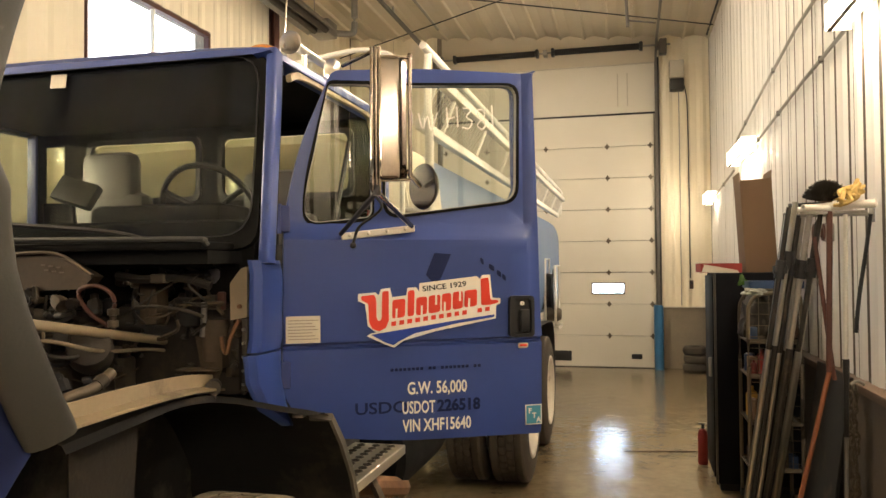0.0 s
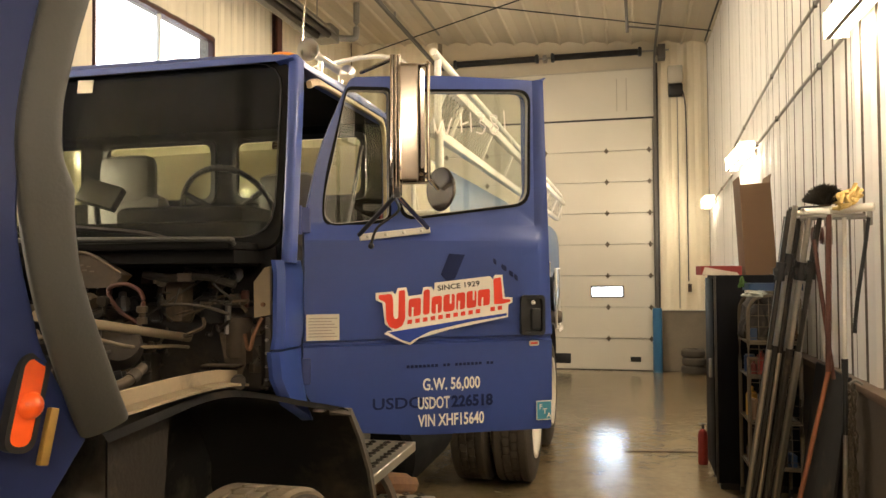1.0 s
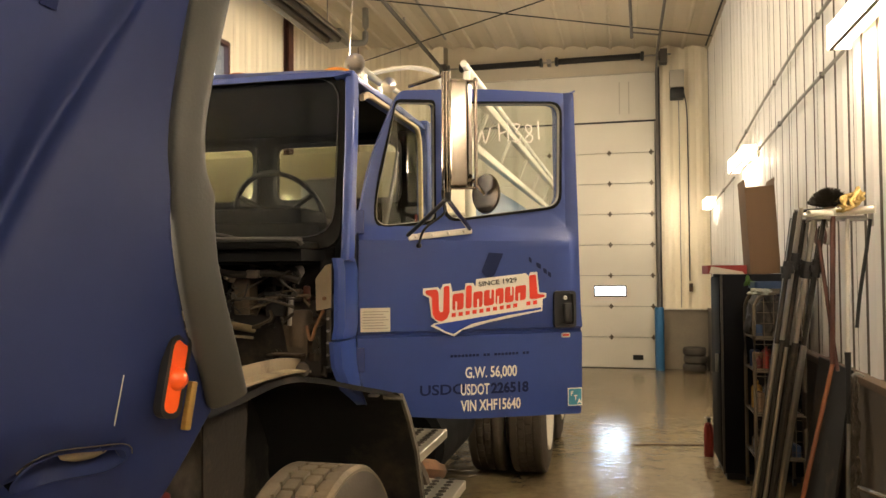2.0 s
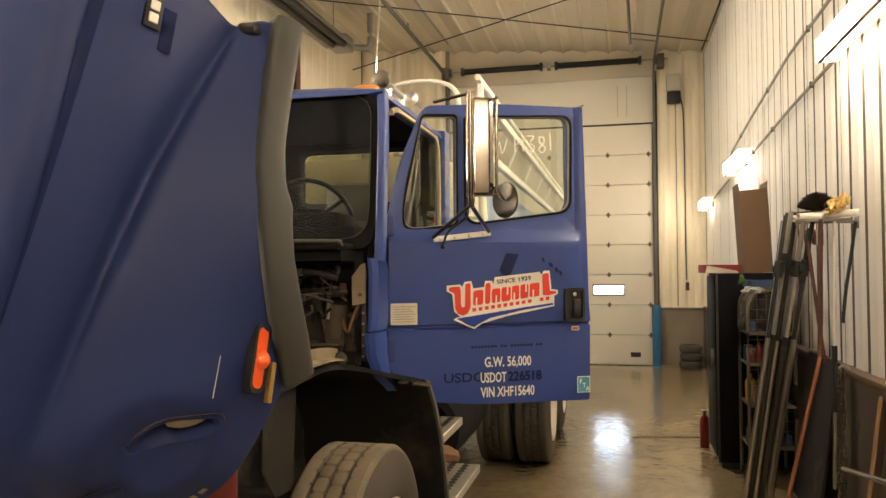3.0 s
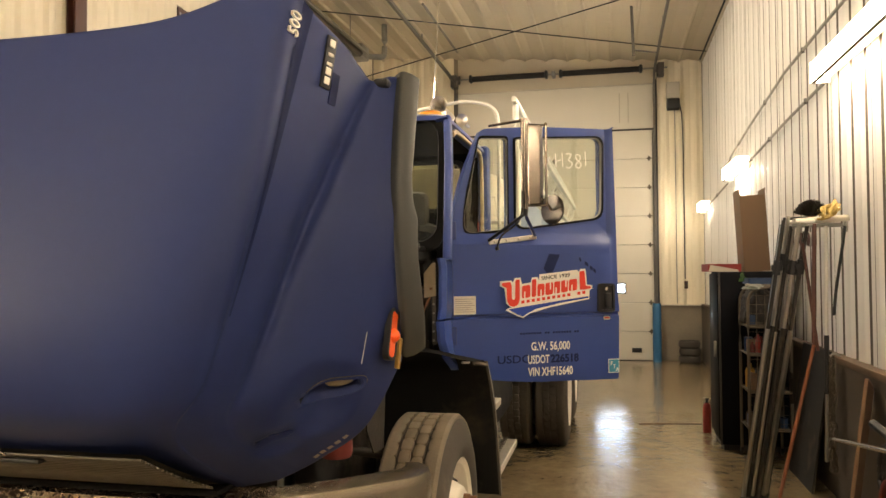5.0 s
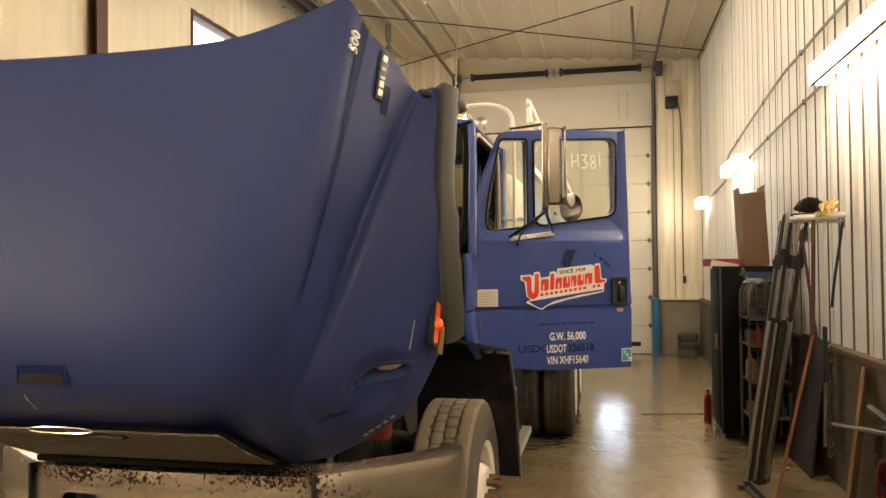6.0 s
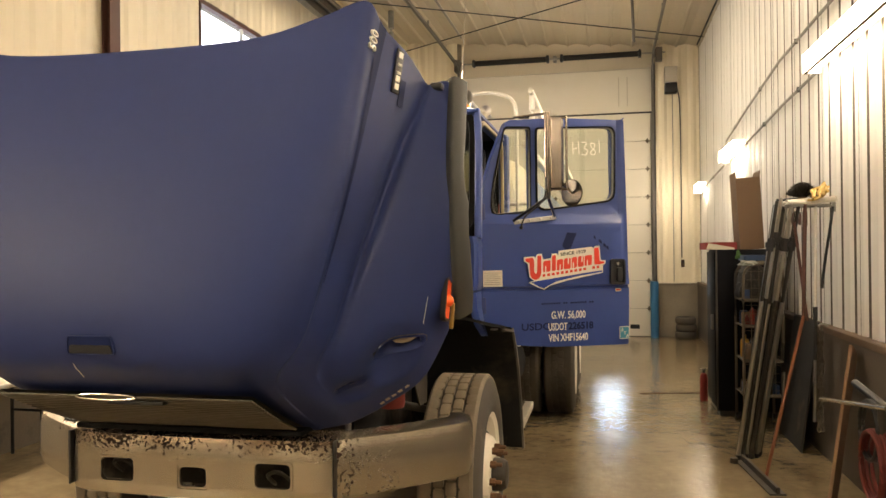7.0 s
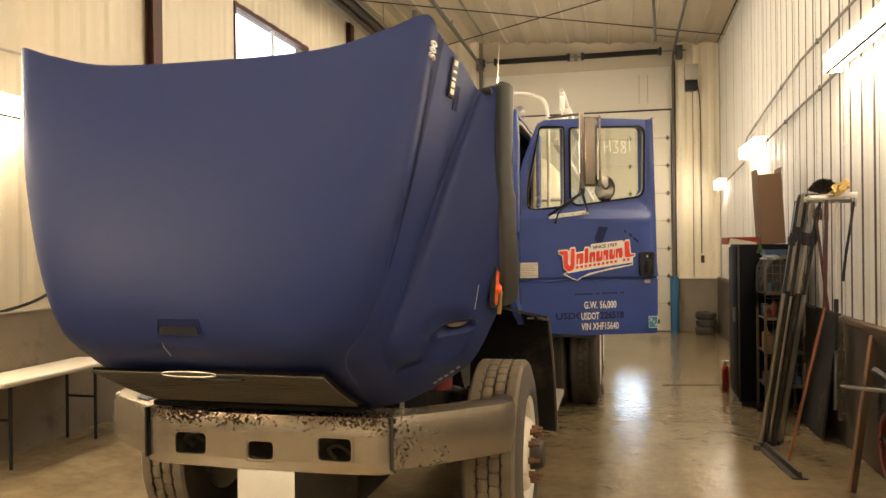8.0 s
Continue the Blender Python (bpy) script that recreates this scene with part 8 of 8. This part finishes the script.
ext = thing("fire_extinguisher", (2.72, 5.80, 0), "small red fire extinguisher on the floor by the locker", "fire extinguisher")
part("cylinder", lathe(bmesh.new(), [(0.0, 0.0), (0.037, 0.0), (0.041, 0.012), (0.041, 0.25), (0.03, 0.29), (0.014, 0.305), (0.0, 0.305)], Matrix.Translation((2.70, 5.93, 0)), 20), TRAY_RED, ext)
part("valve", block(bmesh.new(), (2.688, 5.918, 0.305), (2.712, 5.942, 0.345), 0.006), BLACK, ext, "black valve head")
part("lever", block(bmesh.new(), (2.665, 5.92, 0.345), (2.735, 5.94, 0.355), 0.004), STEEL, ext)
ext.location = (2.70, 5.93, 0)
for c in ext.children:
    c.matrix_parent_inverse = Matrix.Translation((-2.70, -5.93, 0))

# wire shelf cart with clutter
cart = thing("wire_shelf_cart", (3.02, 4.80, 0), "grimy cream wire cart crowded with dark bottles and boxes", "shelf cart")
CY0, CY1, CX0_, CX1_ = 4.62, 5.05, 2.90, 3.24
for y, lab in ((CY0, "bent cream tube hoop"), (CY1, "")):
    hoop = [(CX0_, y, 0.06), (CX0_, y, 0.80), (CX0_, y, 1.34), (CX0_ + 0.012, y, 1.44), (CX0_ + 0.05, y, 1.495), (CX0_ + 0.12, y, 1.515), (CX1_ - 0.08, y, 1.53), (CX1_ - 0.02, y, 1.50), (CX1_, y, 1.42), (CX1_, y, 0.80), (CX1_, y, 0.06)]
    part("hoop", pipe(bmesh.new(), hoop, 0.013, 3, 8), CART_TUBE, cart, lab)
shelves = (0.30, 0.62, 0.94, 1.18)
for z in shelves:
    for y in (CY0, CY1):
        part("shelf_rail", rod(bmesh.new(), (CX0_, y, z), (CX1_, y, z), 0.008, seg=6), CART_TUBE, cart)
    part("shelf_lip", block(bmesh.new(), (CX0_ + 0.01, CY0 + 0.012, z - 0.012), (CX1_ - 0.01, CY0 + 0.018, z + 0.022), 0.002, 1), CART_TUBE, cart, "pale folded shelf lip")
    for i in range(1, 10):
        y = CY0 + (CY1 - CY0) * i / 10
        part("wire", rod(bmesh.new(), (CX0_, y, z), (CX1_, y, z), 0.003, seg=5), STEEL, cart)
    for x in (CX0_, CX1_):
        part("shelf_rail", rod(bmesh.new(), (x, CY0, z), (x, CY1, z), 0.006, seg=6), CART_TUBE, cart)
for k in range(1, 5):
    x = CX0_ + (CX1_ - CX0_) * k / 5
    part("front_wire", rod(bmesh.new(), (x, CY0 - 0.006, 0.30), (x, CY0 - 0.006, 1.515), 0.0028, seg=5), CART_TUBE, cart)
for k in range(15):
    z = 0.36 + 0.078 * k
    part("front_wire", rod(bmesh.new(), (CX0_, CY0 - 0.010, z), (CX1_, CY0 - 0.010, z), 0.0022, seg=5), CART_TUBE, cart)
for x in (CX0_, CX1_):
    for y in (CY0, CY1):
        part("castor", lathe(bmesh.new(), [(0.0, -0.012), (0.03, -0.012), (0.03, 0.012), (0.0, 0.012)], Matrix.Translation((x, y, 0.031)) @ Matrix.Rotation(radians(90), 4, "Y"), 14), BLACK, cart)
rng = random.Random(11)
mats = [(GRIMY_RED, "grimy red plastic bottle"), (RED, "red plastic bottle"), (YELLOW, "yellow plastic bottle"), (TRAY_BLUE, "blue tool case"), (STEEL, "metal can"), (BROWN_STUFF, "grimy brown container"), (BROWN_STUFF, "grimy brown tool case"), (IRON_DARK, "oily black container"), (BLACK, "black tool case"), (BLACK, "black plastic bottle"), (IRON_BROWN, "dusty brown tin can"), (IRON_DARK, "oily black tool case"), (CARDBOARD, "small cardboard carton"), (IRON, "greasy metal can")]
for z in shelves:
    for row in range(3):
        x = CX0_ + 0.02
        while x < CX1_ - 0.05:
            w, h = rng.uniform(0.04, 0.085), rng.uniform(0.10, 0.21)
            mt, lab = mats[rng.randrange(len(mats))]
            y = CY0 + 0.075 + row * 0.125 + rng.uniform(-0.012, 0.012)
            if "bottle" in lab or "can" in lab or "container" in lab:
                r = w / 2
                bm = lathe(bmesh.new(), [(0.0, 0.0), (r * 0.95, 0.0), (r, 0.008), (r, h * 0.7), (r * 0.8, h * 0.8), (r * 0.35, h * 0.86), (r * 0.35, h), (0.0, h)], None, 16)
            else:
                bm = block(bmesh.new(), (-w / 2, -0.05, 0), (w / 2, 0.05, h * 0.8), 0.006, 2)
            ob = single("container", bm, mt, lab + " on the wire shelf", "container", "shelf clutter")
            ob.matrix_world = Matrix.Translation((x + w / 2, y, z + 0.004)) @ Matrix.Rotation(rng.uniform(-0.3, 0.3), 4, "Z")
            x += w + rng.uniform(0.0, 0.014)
tub = thing("plastic_tub", (3.03, CY0 + 0.075, 0.628), "yellow plastic tub with dark lid on the cart", "tub")
part("bowl", lathe(bmesh.new(), [(0.0, 0.0), (0.040, 0.0), (0.044, 0.006), (0.048, 0.10), (0.045, 0.10), (0.0, 0.095)], Matrix.Translation((3.03, CY0 + 0.075, 0.628)), 24), YELLOW, tub)
part("lid", lathe(bmesh.new(), [(0.0, 0.0), (0.050, 0.0), (0.050, 0.012), (0.046, 0.016), (0.0, 0.016)], Matrix.Translation((3.03, CY0 + 0.075, 0.728)), 24), BROWN_STUFF, tub, "brown lid")
for (x, y, z, sx, sy, sz, mt, name, lab, cat, seed) in (
        (3.02, 4.80, 1.20, 0.14, 0.15, 0.30, IRON_DARK, "oily_rag", "dark oily rag heaped on the upper shelf", "rag", 3),
        (3.15, 4.78, 1.20, 0.09, 0.14, 0.26, BROWN_STUFF, "oily_rag", "brown grimy rag heaped on the upper shelf", "rag", 5),
        (2.955, 4.66, 1.505, 0.075, 0.06, 0.055, CRUMPLED, "crumpled_sheet", "crumpled pale plastic sheet on the cart top", "plastic sheet", 9)):
    bm = bmesh.new()
    bmesh.ops.create_icosphere(bm, subdivisions=4, radius=1.0)
    for v in bm.verts:
        p = v.co * 2.3
        k = 1.0 + 0.34 * noise.noise(p + Vector((seed, 0, 0))) + 0.20 * abs(noise.noise(p * 2.6 + Vector((0, seed, 0))))
        v.co = Vector((v.co.x * sx * k, v.co.y * sy * k, max(v.co.z * k, -0.45) * sz / 1.45 + 0.45 * sz / 1.45))
    bmesh.ops.translate(bm, verts=bm.verts, vec=(x, y, z))
    single(name, bm, mt, lab, cat)
single("plastic_tray", frame_band(bmesh.new(), rounded([(-0.17, -0.14), (0.19, -0.14), (0.19, 0.20), (-0.17, 0.20)], 0.03), rounded([(-0.13, -0.10), (0.15, -0.10), (0.15, 0.16), (-0.13, 0.16)], 0.03), 0.05, Matrix.Translation((3.08, 4.82, 1.550)) @ Matrix.Rotation(radians(90), 4, "X")), TRAY_BLUE, "blue plastic tray on the cart top", "tray")
pl = thing("leafy_sprig", (2.90, 4.86, 1.57), "green plastic leaves on the cart top", "leaves")
for i in range(9):
    a = i * 0.7
    m = Matrix.Translation((2.90 + 0.035 * math.cos(a), 4.84 + 0.03 * math.sin(a), 1.565 + 0.012 * (i % 4))) @ Matrix.Rotation(a, 4, "Z") @ Matrix.Rotation(radians(-35 - 8 * (i % 3)), 4, "Y")
    bm = lathe(bmesh.new(), [(0.0, 0.0), (0.012, 0.012), (0.018, 0.03), (0.012, 0.05), (0.0, 0.062)], m @ Matrix.Diagonal((1, 0.25, 1, 1)), 8)
    part("leaf", bm, GREEN, pl)
pl.location = (2.90, 4.84, 1.565)
for c in pl.children:
    c.matrix_parent_inverse = Matrix.Translation((-2.90, -4.84, -1.565))

# leaning poles
POLES = [((2.665, 3.41), (2.94, 3.36, 2.02), 0.016, POLE_STEEL), ((2.70, 3.44), (2.98, 3.40, 2.05), 0.018, IRON_DARK), ((2.735, 3.46), (3.00, 3.44, 1.98), 0.015, POLE_STEEL), ((2.775, 3.47), (3.06, 3.42, 2.02), 0.019, IRON_DARK), ((2.815, 3.49), (3.10, 3.38, 2.0), 0.016, POLE_STEEL), ((2.84, 3.55), (3.12, 3.50, 1.96), 0.018, POLE_STEEL), ((2.70, 3.56), (2.96, 3.56, 2.0), 0.014, IRON_DARK), ((2.685, 3.50), (2.955, 3.50, 1.99), 0.017, IRON_DARK), ((2.755, 3.53), (3.02, 3.53, 1.97), 0.018, IRON_DARK), ((2.80, 3.57), (3.05, 3.58, 1.98), 0.016, IRON_DARK), ((2.86, 3.60), (3.13, 3.60, 1.95), 0.017, IRON_DARK)]
for i, ((x, y), top, r, mt) in enumerate(POLES):
    y += 0.12
    po = thing("steel_pole", (x, y, 0), "dull steel support pole leaning against the wall rack" if mt is POLE_STEEL else "dark steel support pole leaning against the wall rack", "pole", "leaning poles")
    a, b = Vector((x, y, 0.012)), Vector(top)
    part("tube", rod(bmesh.new(), a, a.lerp(b, 0.62), r), mt, po)
    part("inner_tube", rod(bmesh.new(), a.lerp(b, 0.61), b, r * 0.8), POLE_STEEL if i % 2 else IRON_DARK, po)
    if i < 5:
        c = a.lerp(b, 0.835 + 0.012 * (i % 3))
        bm = rod(bmesh.new(), c - (b - a).normalized() * 0.05, c + (b - a).normalized() * 0.05, r * 1.7)
        block(bm, c - Vector((0.035, 0.02, 0.022)), c + Vector((0.035, 0.02, 0.022)), 0.006)
        part("clamp", bm, BLACK, po, "black clamp collar")
    part("foot", rod(bmesh.new(), (x, y, 0.0), a.lerp(b, 0.012), r * 1.25), BLACK, po, "rubber foot")
bar = thing("floor_bar", (2.72, 3.1, 0), "dark steel foot bar lying on the floor", "steel bar")
bm = block(bmesh.new(), (-0.055, -0.42, 0.0), (0.055, 0.42, 0.012), 0.003, 1)
block(bm, (-0.012, -0.42, 0.012), (0.012, 0.42, 0.055), 0.002, 1)
bmesh.ops.transform(bm, matrix=Matrix.Translation((2.735, 3.06, 0)) @ Matrix.Rotation(radians(6), 4, "Z"), verts=bm.verts)
part("tee_bar", bm, IRON, bar)
part("peg", rod(bmesh.new(), (2.62, 3.42, 0.0), (2.62, 3.42, 0.04), 0.03, seg=10), IRON, bar)
broom = thing("orange_pole", (2.765, 3.0, 0), "orange pole with dark red upper part leaning on the rack", "pole")
part("lower_tube", rod(bmesh.new(), (2.765, 3.00, 0.0), (3.10, 3.28, 1.16), 0.0125), ORANGE_POLE, broom, "orange lower tube")
part("upper_tube", rod(bmesh.new(), (3.10, 3.28, 1.16), (3.125, 3.31, 1.99), 0.0145), DARK_RED, broom, "dark red upper tube")
part("upper_tube", rod(bmesh.new(), (3.125, 3.28, 1.12), (3.06, 3.36, 1.86), 0.011), DARK_RED, broom)
wp = thing("white_pole", (3.21, 3.35, 2.0), "white painted pole hanging from the wall rack", "pole")
part("tube", rod(bmesh.new(), (3.20, 3.36, 1.20), (3.213, 3.36, 2.0), 0.0115), WHITE_PIPE, wp)
part("joint", rod(bmesh.new(), (3.20, 3.36, 1.12), (3.20, 3.36, 1.22), 0.017), BLACK, wp, "dark joint")
part("lower_tube", rod(bmesh.new(), (3.19, 3.34, 0.82), (3.20, 3.36, 1.14), 0.013), BLACK, wp, "black middle tube")
part("lower_tube", rod(bmesh.new(), (3.178, 3.335, 0.36), (3.19, 3.34, 0.83), 0.011), STEEL, wp, "grey lower tube")
bk = thing("black_strap", (3.26, 3.30, 1.3), "black rubber strap hanging from the wall rack", "strap")
part("strap", pipe(bmesh.new(), [(3.315, 3.30, 1.97), (3.295, 3.31, 1.80), (3.262, 3.33, 1.55), (3.245, 3.34, 1.36)], 0.010), BLACK, bk)
# wall rack with pipe offcuts, rope and brush
rack = thing("wall_rack", (3.37, 3.33, 1.98), "steel wall rack holding pipe offcuts", "rack")
part("arm", block(bmesh.new(), (2.985, 3.30, 1.975), (3.30, 3.325, 1.992), 0.003), STEEL, rack)
part("arm", block(bmesh.new(), (2.985, 3.52, 1.975), (3.385, 3.545, 1.992), 0.003), STEEL, rack)
part("cross_bar", block(bmesh.new(), (3.20, 3.325, 1.976), (3.225, 3.52, 1.991), 0.003), STEEL, rack)
part("wall_plate", block(bmesh.new(), (3.380, 3.50, 1.94), (3.392, 3.57, 2.02), 0.003), STEEL, rack)
for a, b, r in (((2.985, 3.25, 2.008), (3.25, 3.42, 2.012), 0.017), ((3.05, 3.40, 2.014), (3.325, 3.24, 2.022), 0.022), ((2.985, 3.42, 2.010), (3.25, 3.48, 2.012), 0.015)):
    bm = bmesh.new()
    d = (Vector(b) - Vector(a))
    m = Matrix.Translation(a) @ d.to_track_quat("Z", "Y").to_matrix().to_4x4()
    lathe(bm, [(r * 0.75, 0.0), (r, 0.0), (r, d.length), (r * 0.75, d.length), (r * 0.75, 0.0)], m, 18)
    single("pipe_offcut", bm, WHITE_PIPE, "short white plastic pipe lying on the wall rack", "pipe", "pipe offcuts")
rp = thing("coiled_rope", (3.24, 3.33, 2.05), "bundle of frayed yellow rope on the wall rack", "rope")
rng = random.Random(5)
for k in range(7):
    pts = []
    for i in range(8):
        a = i / 7
        pts.append((3.17 + 0.11 * a + rng.uniform(-0.02, 0.02), 3.30 + 0.05 * math.sin(6 * a + k) + rng.uniform(-0.02, 0.02), 2.045 + 0.075 * a + 0.035 * math.sin(5 * a + k * 1.3)))
    part("strand", pipe(bmesh.new(), pts, 0.010, 4, 6), ROPE, rp)
br = thing("round_brush", (3.14, 3.40, 2.05), "round black bristle brush on the wall rack", "brush")
bm = bmesh.new()
for i in range(900):
    a, b = rng.uniform(0, 2 * math.pi), rng.uniform(0.0, 1.35)
    d = Vector((math.cos(a) * math.sin(b), math.sin(a) * math.sin(b), math.cos(b)))
    rod(bm, Vector((3.13, 3.40, 2.045)), Vector((3.13, 3.40, 2.045)) + d * rng.uniform(0.100, 0.122), 0.0036, 0.002, 4, False)
part("bristles", bm, IRON_DARK, br, "dark brown bristles")
part("hub", rod(bmesh.new(), (3.13, 3.40, 2.03), (3.13, 3.40, 2.06), 0.03), WOOD, br)
part("handle", rod(bmesh.new(), (3.13, 3.44, 2.04), (2.955, 3.46, 2.035), 0.011), BLACK, br)
rd = thing("red_reel", (2.99, 3.75, 1.8), "small dark red plastic reel on the wall", "reel")
part("drum", lathe(bmesh.new(), [(0.0, -0.03), (0.055, -0.03), (0.055, -0.022), (0.03, -0.02), (0.03, 0.02), (0.055, 0.022), (0.055, 0.03), (0.0, 0.03)], Matrix.Translation((3.30, 4.35, 1.92)) @ Matrix.Rotation(radians(90), 4, "Y"), 20), DARK_RED, rd)
part("bracket", block(bmesh.new(), (3.33, 4.33, 1.86), (3.39, 4.37, 1.98), 0.005), STEEL, rd)
rd.location = (3.36, 4.35, 1.9)
for c in rd.children:
    c.matrix_parent_inverse = Matrix.Translation((-3.36, -4.35, -1.9))

# hanging chain: separate links
chain = thing("hanging_chain", (3.30, 3.64, 1.06), "rusty steel chain hanging against the stem wall", "chain")
bm = bmesh.new()
sweep(bm, [Vector((0.016 * math.cos(2 * math.pi * i / 14), 0, 0.026 * math.sin(2 * math.pi * i / 14))) for i in range(14)], ring(0.0058, 6), up=(0, 1, 0), closed=True)
lk = None
for strand, (dx, dy, z1) in enumerate(((0.0, 0.0, 0.22), (0.0, 0.045, 0.30), (-0.012, 0.022, 0.26), (-0.03, -0.01, 0.24))):
    z, i = 1.03, 0
    while z > z1:
        if lk is None:
            lk = link_mesh("chain_link", bm, IRON_PALE, 50)
            ob = lk
        else:
            ob = new("chain_link", lk.data)
        ob.parent = chain
        ob.matrix_parent_inverse = Matrix.Translation(-Vector(chain.location))
        ob.matrix_basis = Matrix.Translation((3.30 + dx + 0.006 * math.sin(i), 3.60 + dy + 0.008 * math.sin(i * 0.7 + strand), z)) @ Matrix.Rotation(radians(45 + 90 * (i % 2)), 4, "Z")
        z -= 0.037
        i += 1
part("hook", pipe(bmesh.new(), [(3.355, 3.62, 1.05), (3.32, 3.62, 1.07), (3.29, 3.62, 1.05), (3.30, 3.62, 1.03)], 0.008), STEEL, chain)
# planks, sheet and bars leaning on the stem wall
for (x, y, top, w, lab, mt) in ((3.03, 2.36, (3.315, 2.86, 0.965), 0.155, "weathered brown plank leaning on the stem wall", WOOD), (3.20, 4.22, (3.345, 4.22, 1.06), 0.80, "dark plywood sheet leaning on the stem wall", FLAP)):
    a, b = Vector((x, y, 0.0)), Vector(top)
    d = (b - a)
    m = Matrix.Translation(a) @ d.to_track_quat("Z", "X").to_matrix().to_4x4()
    bm = block(bmesh.new(), (-w / 2, -0.012, 0.0), (w / 2, 0.012, d.length), 0.004, 1)
    if mt is FLAP:
        bm.free()
        bm = block(bmesh.new(), (-0.009, -w / 2, 0.0), (0.009, w / 2, d.length), 0.003, 1)
    bmesh.ops.transform(bm, matrix=m, verts=bm.verts)
    for v in bm.verts:
        v.co.z = max(v.co.z, 0.0)
    single("plank" if mt is WOOD else "plywood_sheet", bm, mt, lab, "plank" if mt is WOOD else "sheet")
ch = thing("chrome_bar", (3.0, 2.4, 0), "chrome lever bar of a floor jack", "jack")
part("lever", rod(bmesh.new(), (3.0, 2.435, 0.70), (3.06, 1.45, 0.84), 0.014), CHROME, ch)
part("grip", rod(bmesh.new(), (3.10, 2.10, 0.86), (3.18, 1.72, 0.76), 0.024), BLACK, ch, "black rubber grip")
part("stand", rod(bmesh.new(), (3.08, 1.6, 0.0), (3.08, 1.6, 0.83), 0.02), IRON, ch)
part("base", block(bmesh.new(), (2.98, 1.4, 0.0), (3.2, 1.8, 0.05), 0.01), IRON, ch)
hs = thing("red_hose", (3.1, 1.55, 0), "red air hose coiled on the jack stand", "hose")
bm = bmesh.new()
for k in range(4):
    sweep(bm, [Vector((3.03 + 0.02 * k, 1.62 + 0.03 * math.sin(k) + 0.17 * math.cos(2 * math.pi * i / 26), 0.50 + 0.18 * math.sin(2 * math.pi * i / 26))) for i in range(26)], ring(0.011, 8), closed=True)
part("coil", bm, RED_HOSE, hs)
bm = bmesh.new()
for k in range(2):
    sweep(bm, [Vector((3.06 + 0.02 * k, 1.74 + 0.15 * math.cos(2 * math.pi * i / 26), 0.66 + 0.16 * math.sin(2 * math.pi * i / 26))) for i in range(26)], ring(0.012, 8), closed=True)
part("coil", bm, BLACK, hs, "black hose coil")
single("door_frame", block(bmesh.new(), (3.36, 1.20, 0.0), (3.44, 1.42, 2.15), 0.005), DARK_RED, "dark brown side door frame in the wall", "door frame", kind="structure")

# folding table by the west wall
table = thing("folding_table", (-2.6, 1.72, 0.165), "cream laminate folding table with dark steel legs", "table")
part("tabletop", block(bmesh.new(), (-2.80, 1.12, 0.745), (-2.40, 2.32, 0.785), 0.016, 3), TABLE_TOP, table, "cream tabletop")
for x in (-2.76, -2.50):
    for y in (1.28, 2.14):
        part("leg", rod(bmesh.new(), (x, y, 0.162), (x, y, 0.745), 0.013), BLACK, table)
for y in (1.28, 2.14):
    part("leg_brace", rod(bmesh.new(), (-2.76, y, 0.50), (-2.50, y, 0.50), 0.010), BLACK, table)
single("hanging_cable", pipe(bmesh.new(), [(-2.84, 0.6, 1.16), (-2.84, 1.6, 1.22), (-2.84, 2.15, 1.36), (-2.84, 2.9, 1.70), (-2.84, 3.4, 1.9)], 0.012), BLACK, "dark cable sagging along the cladding", "cable")
# thin raised line across the floor, standing in for a saw cut
single("floor_cable", pipe(bmesh.new(), [(2.03, 6.235, 0.005), (2.25, 6.285, 0.005), (2.50, 6.33, 0.005), (2.73, 6.375, 0.005)], 0.005, 4, 8), BROWN_STUFF, "thin brown raised line that stands in for a saw cut in the concrete floor", "cable")
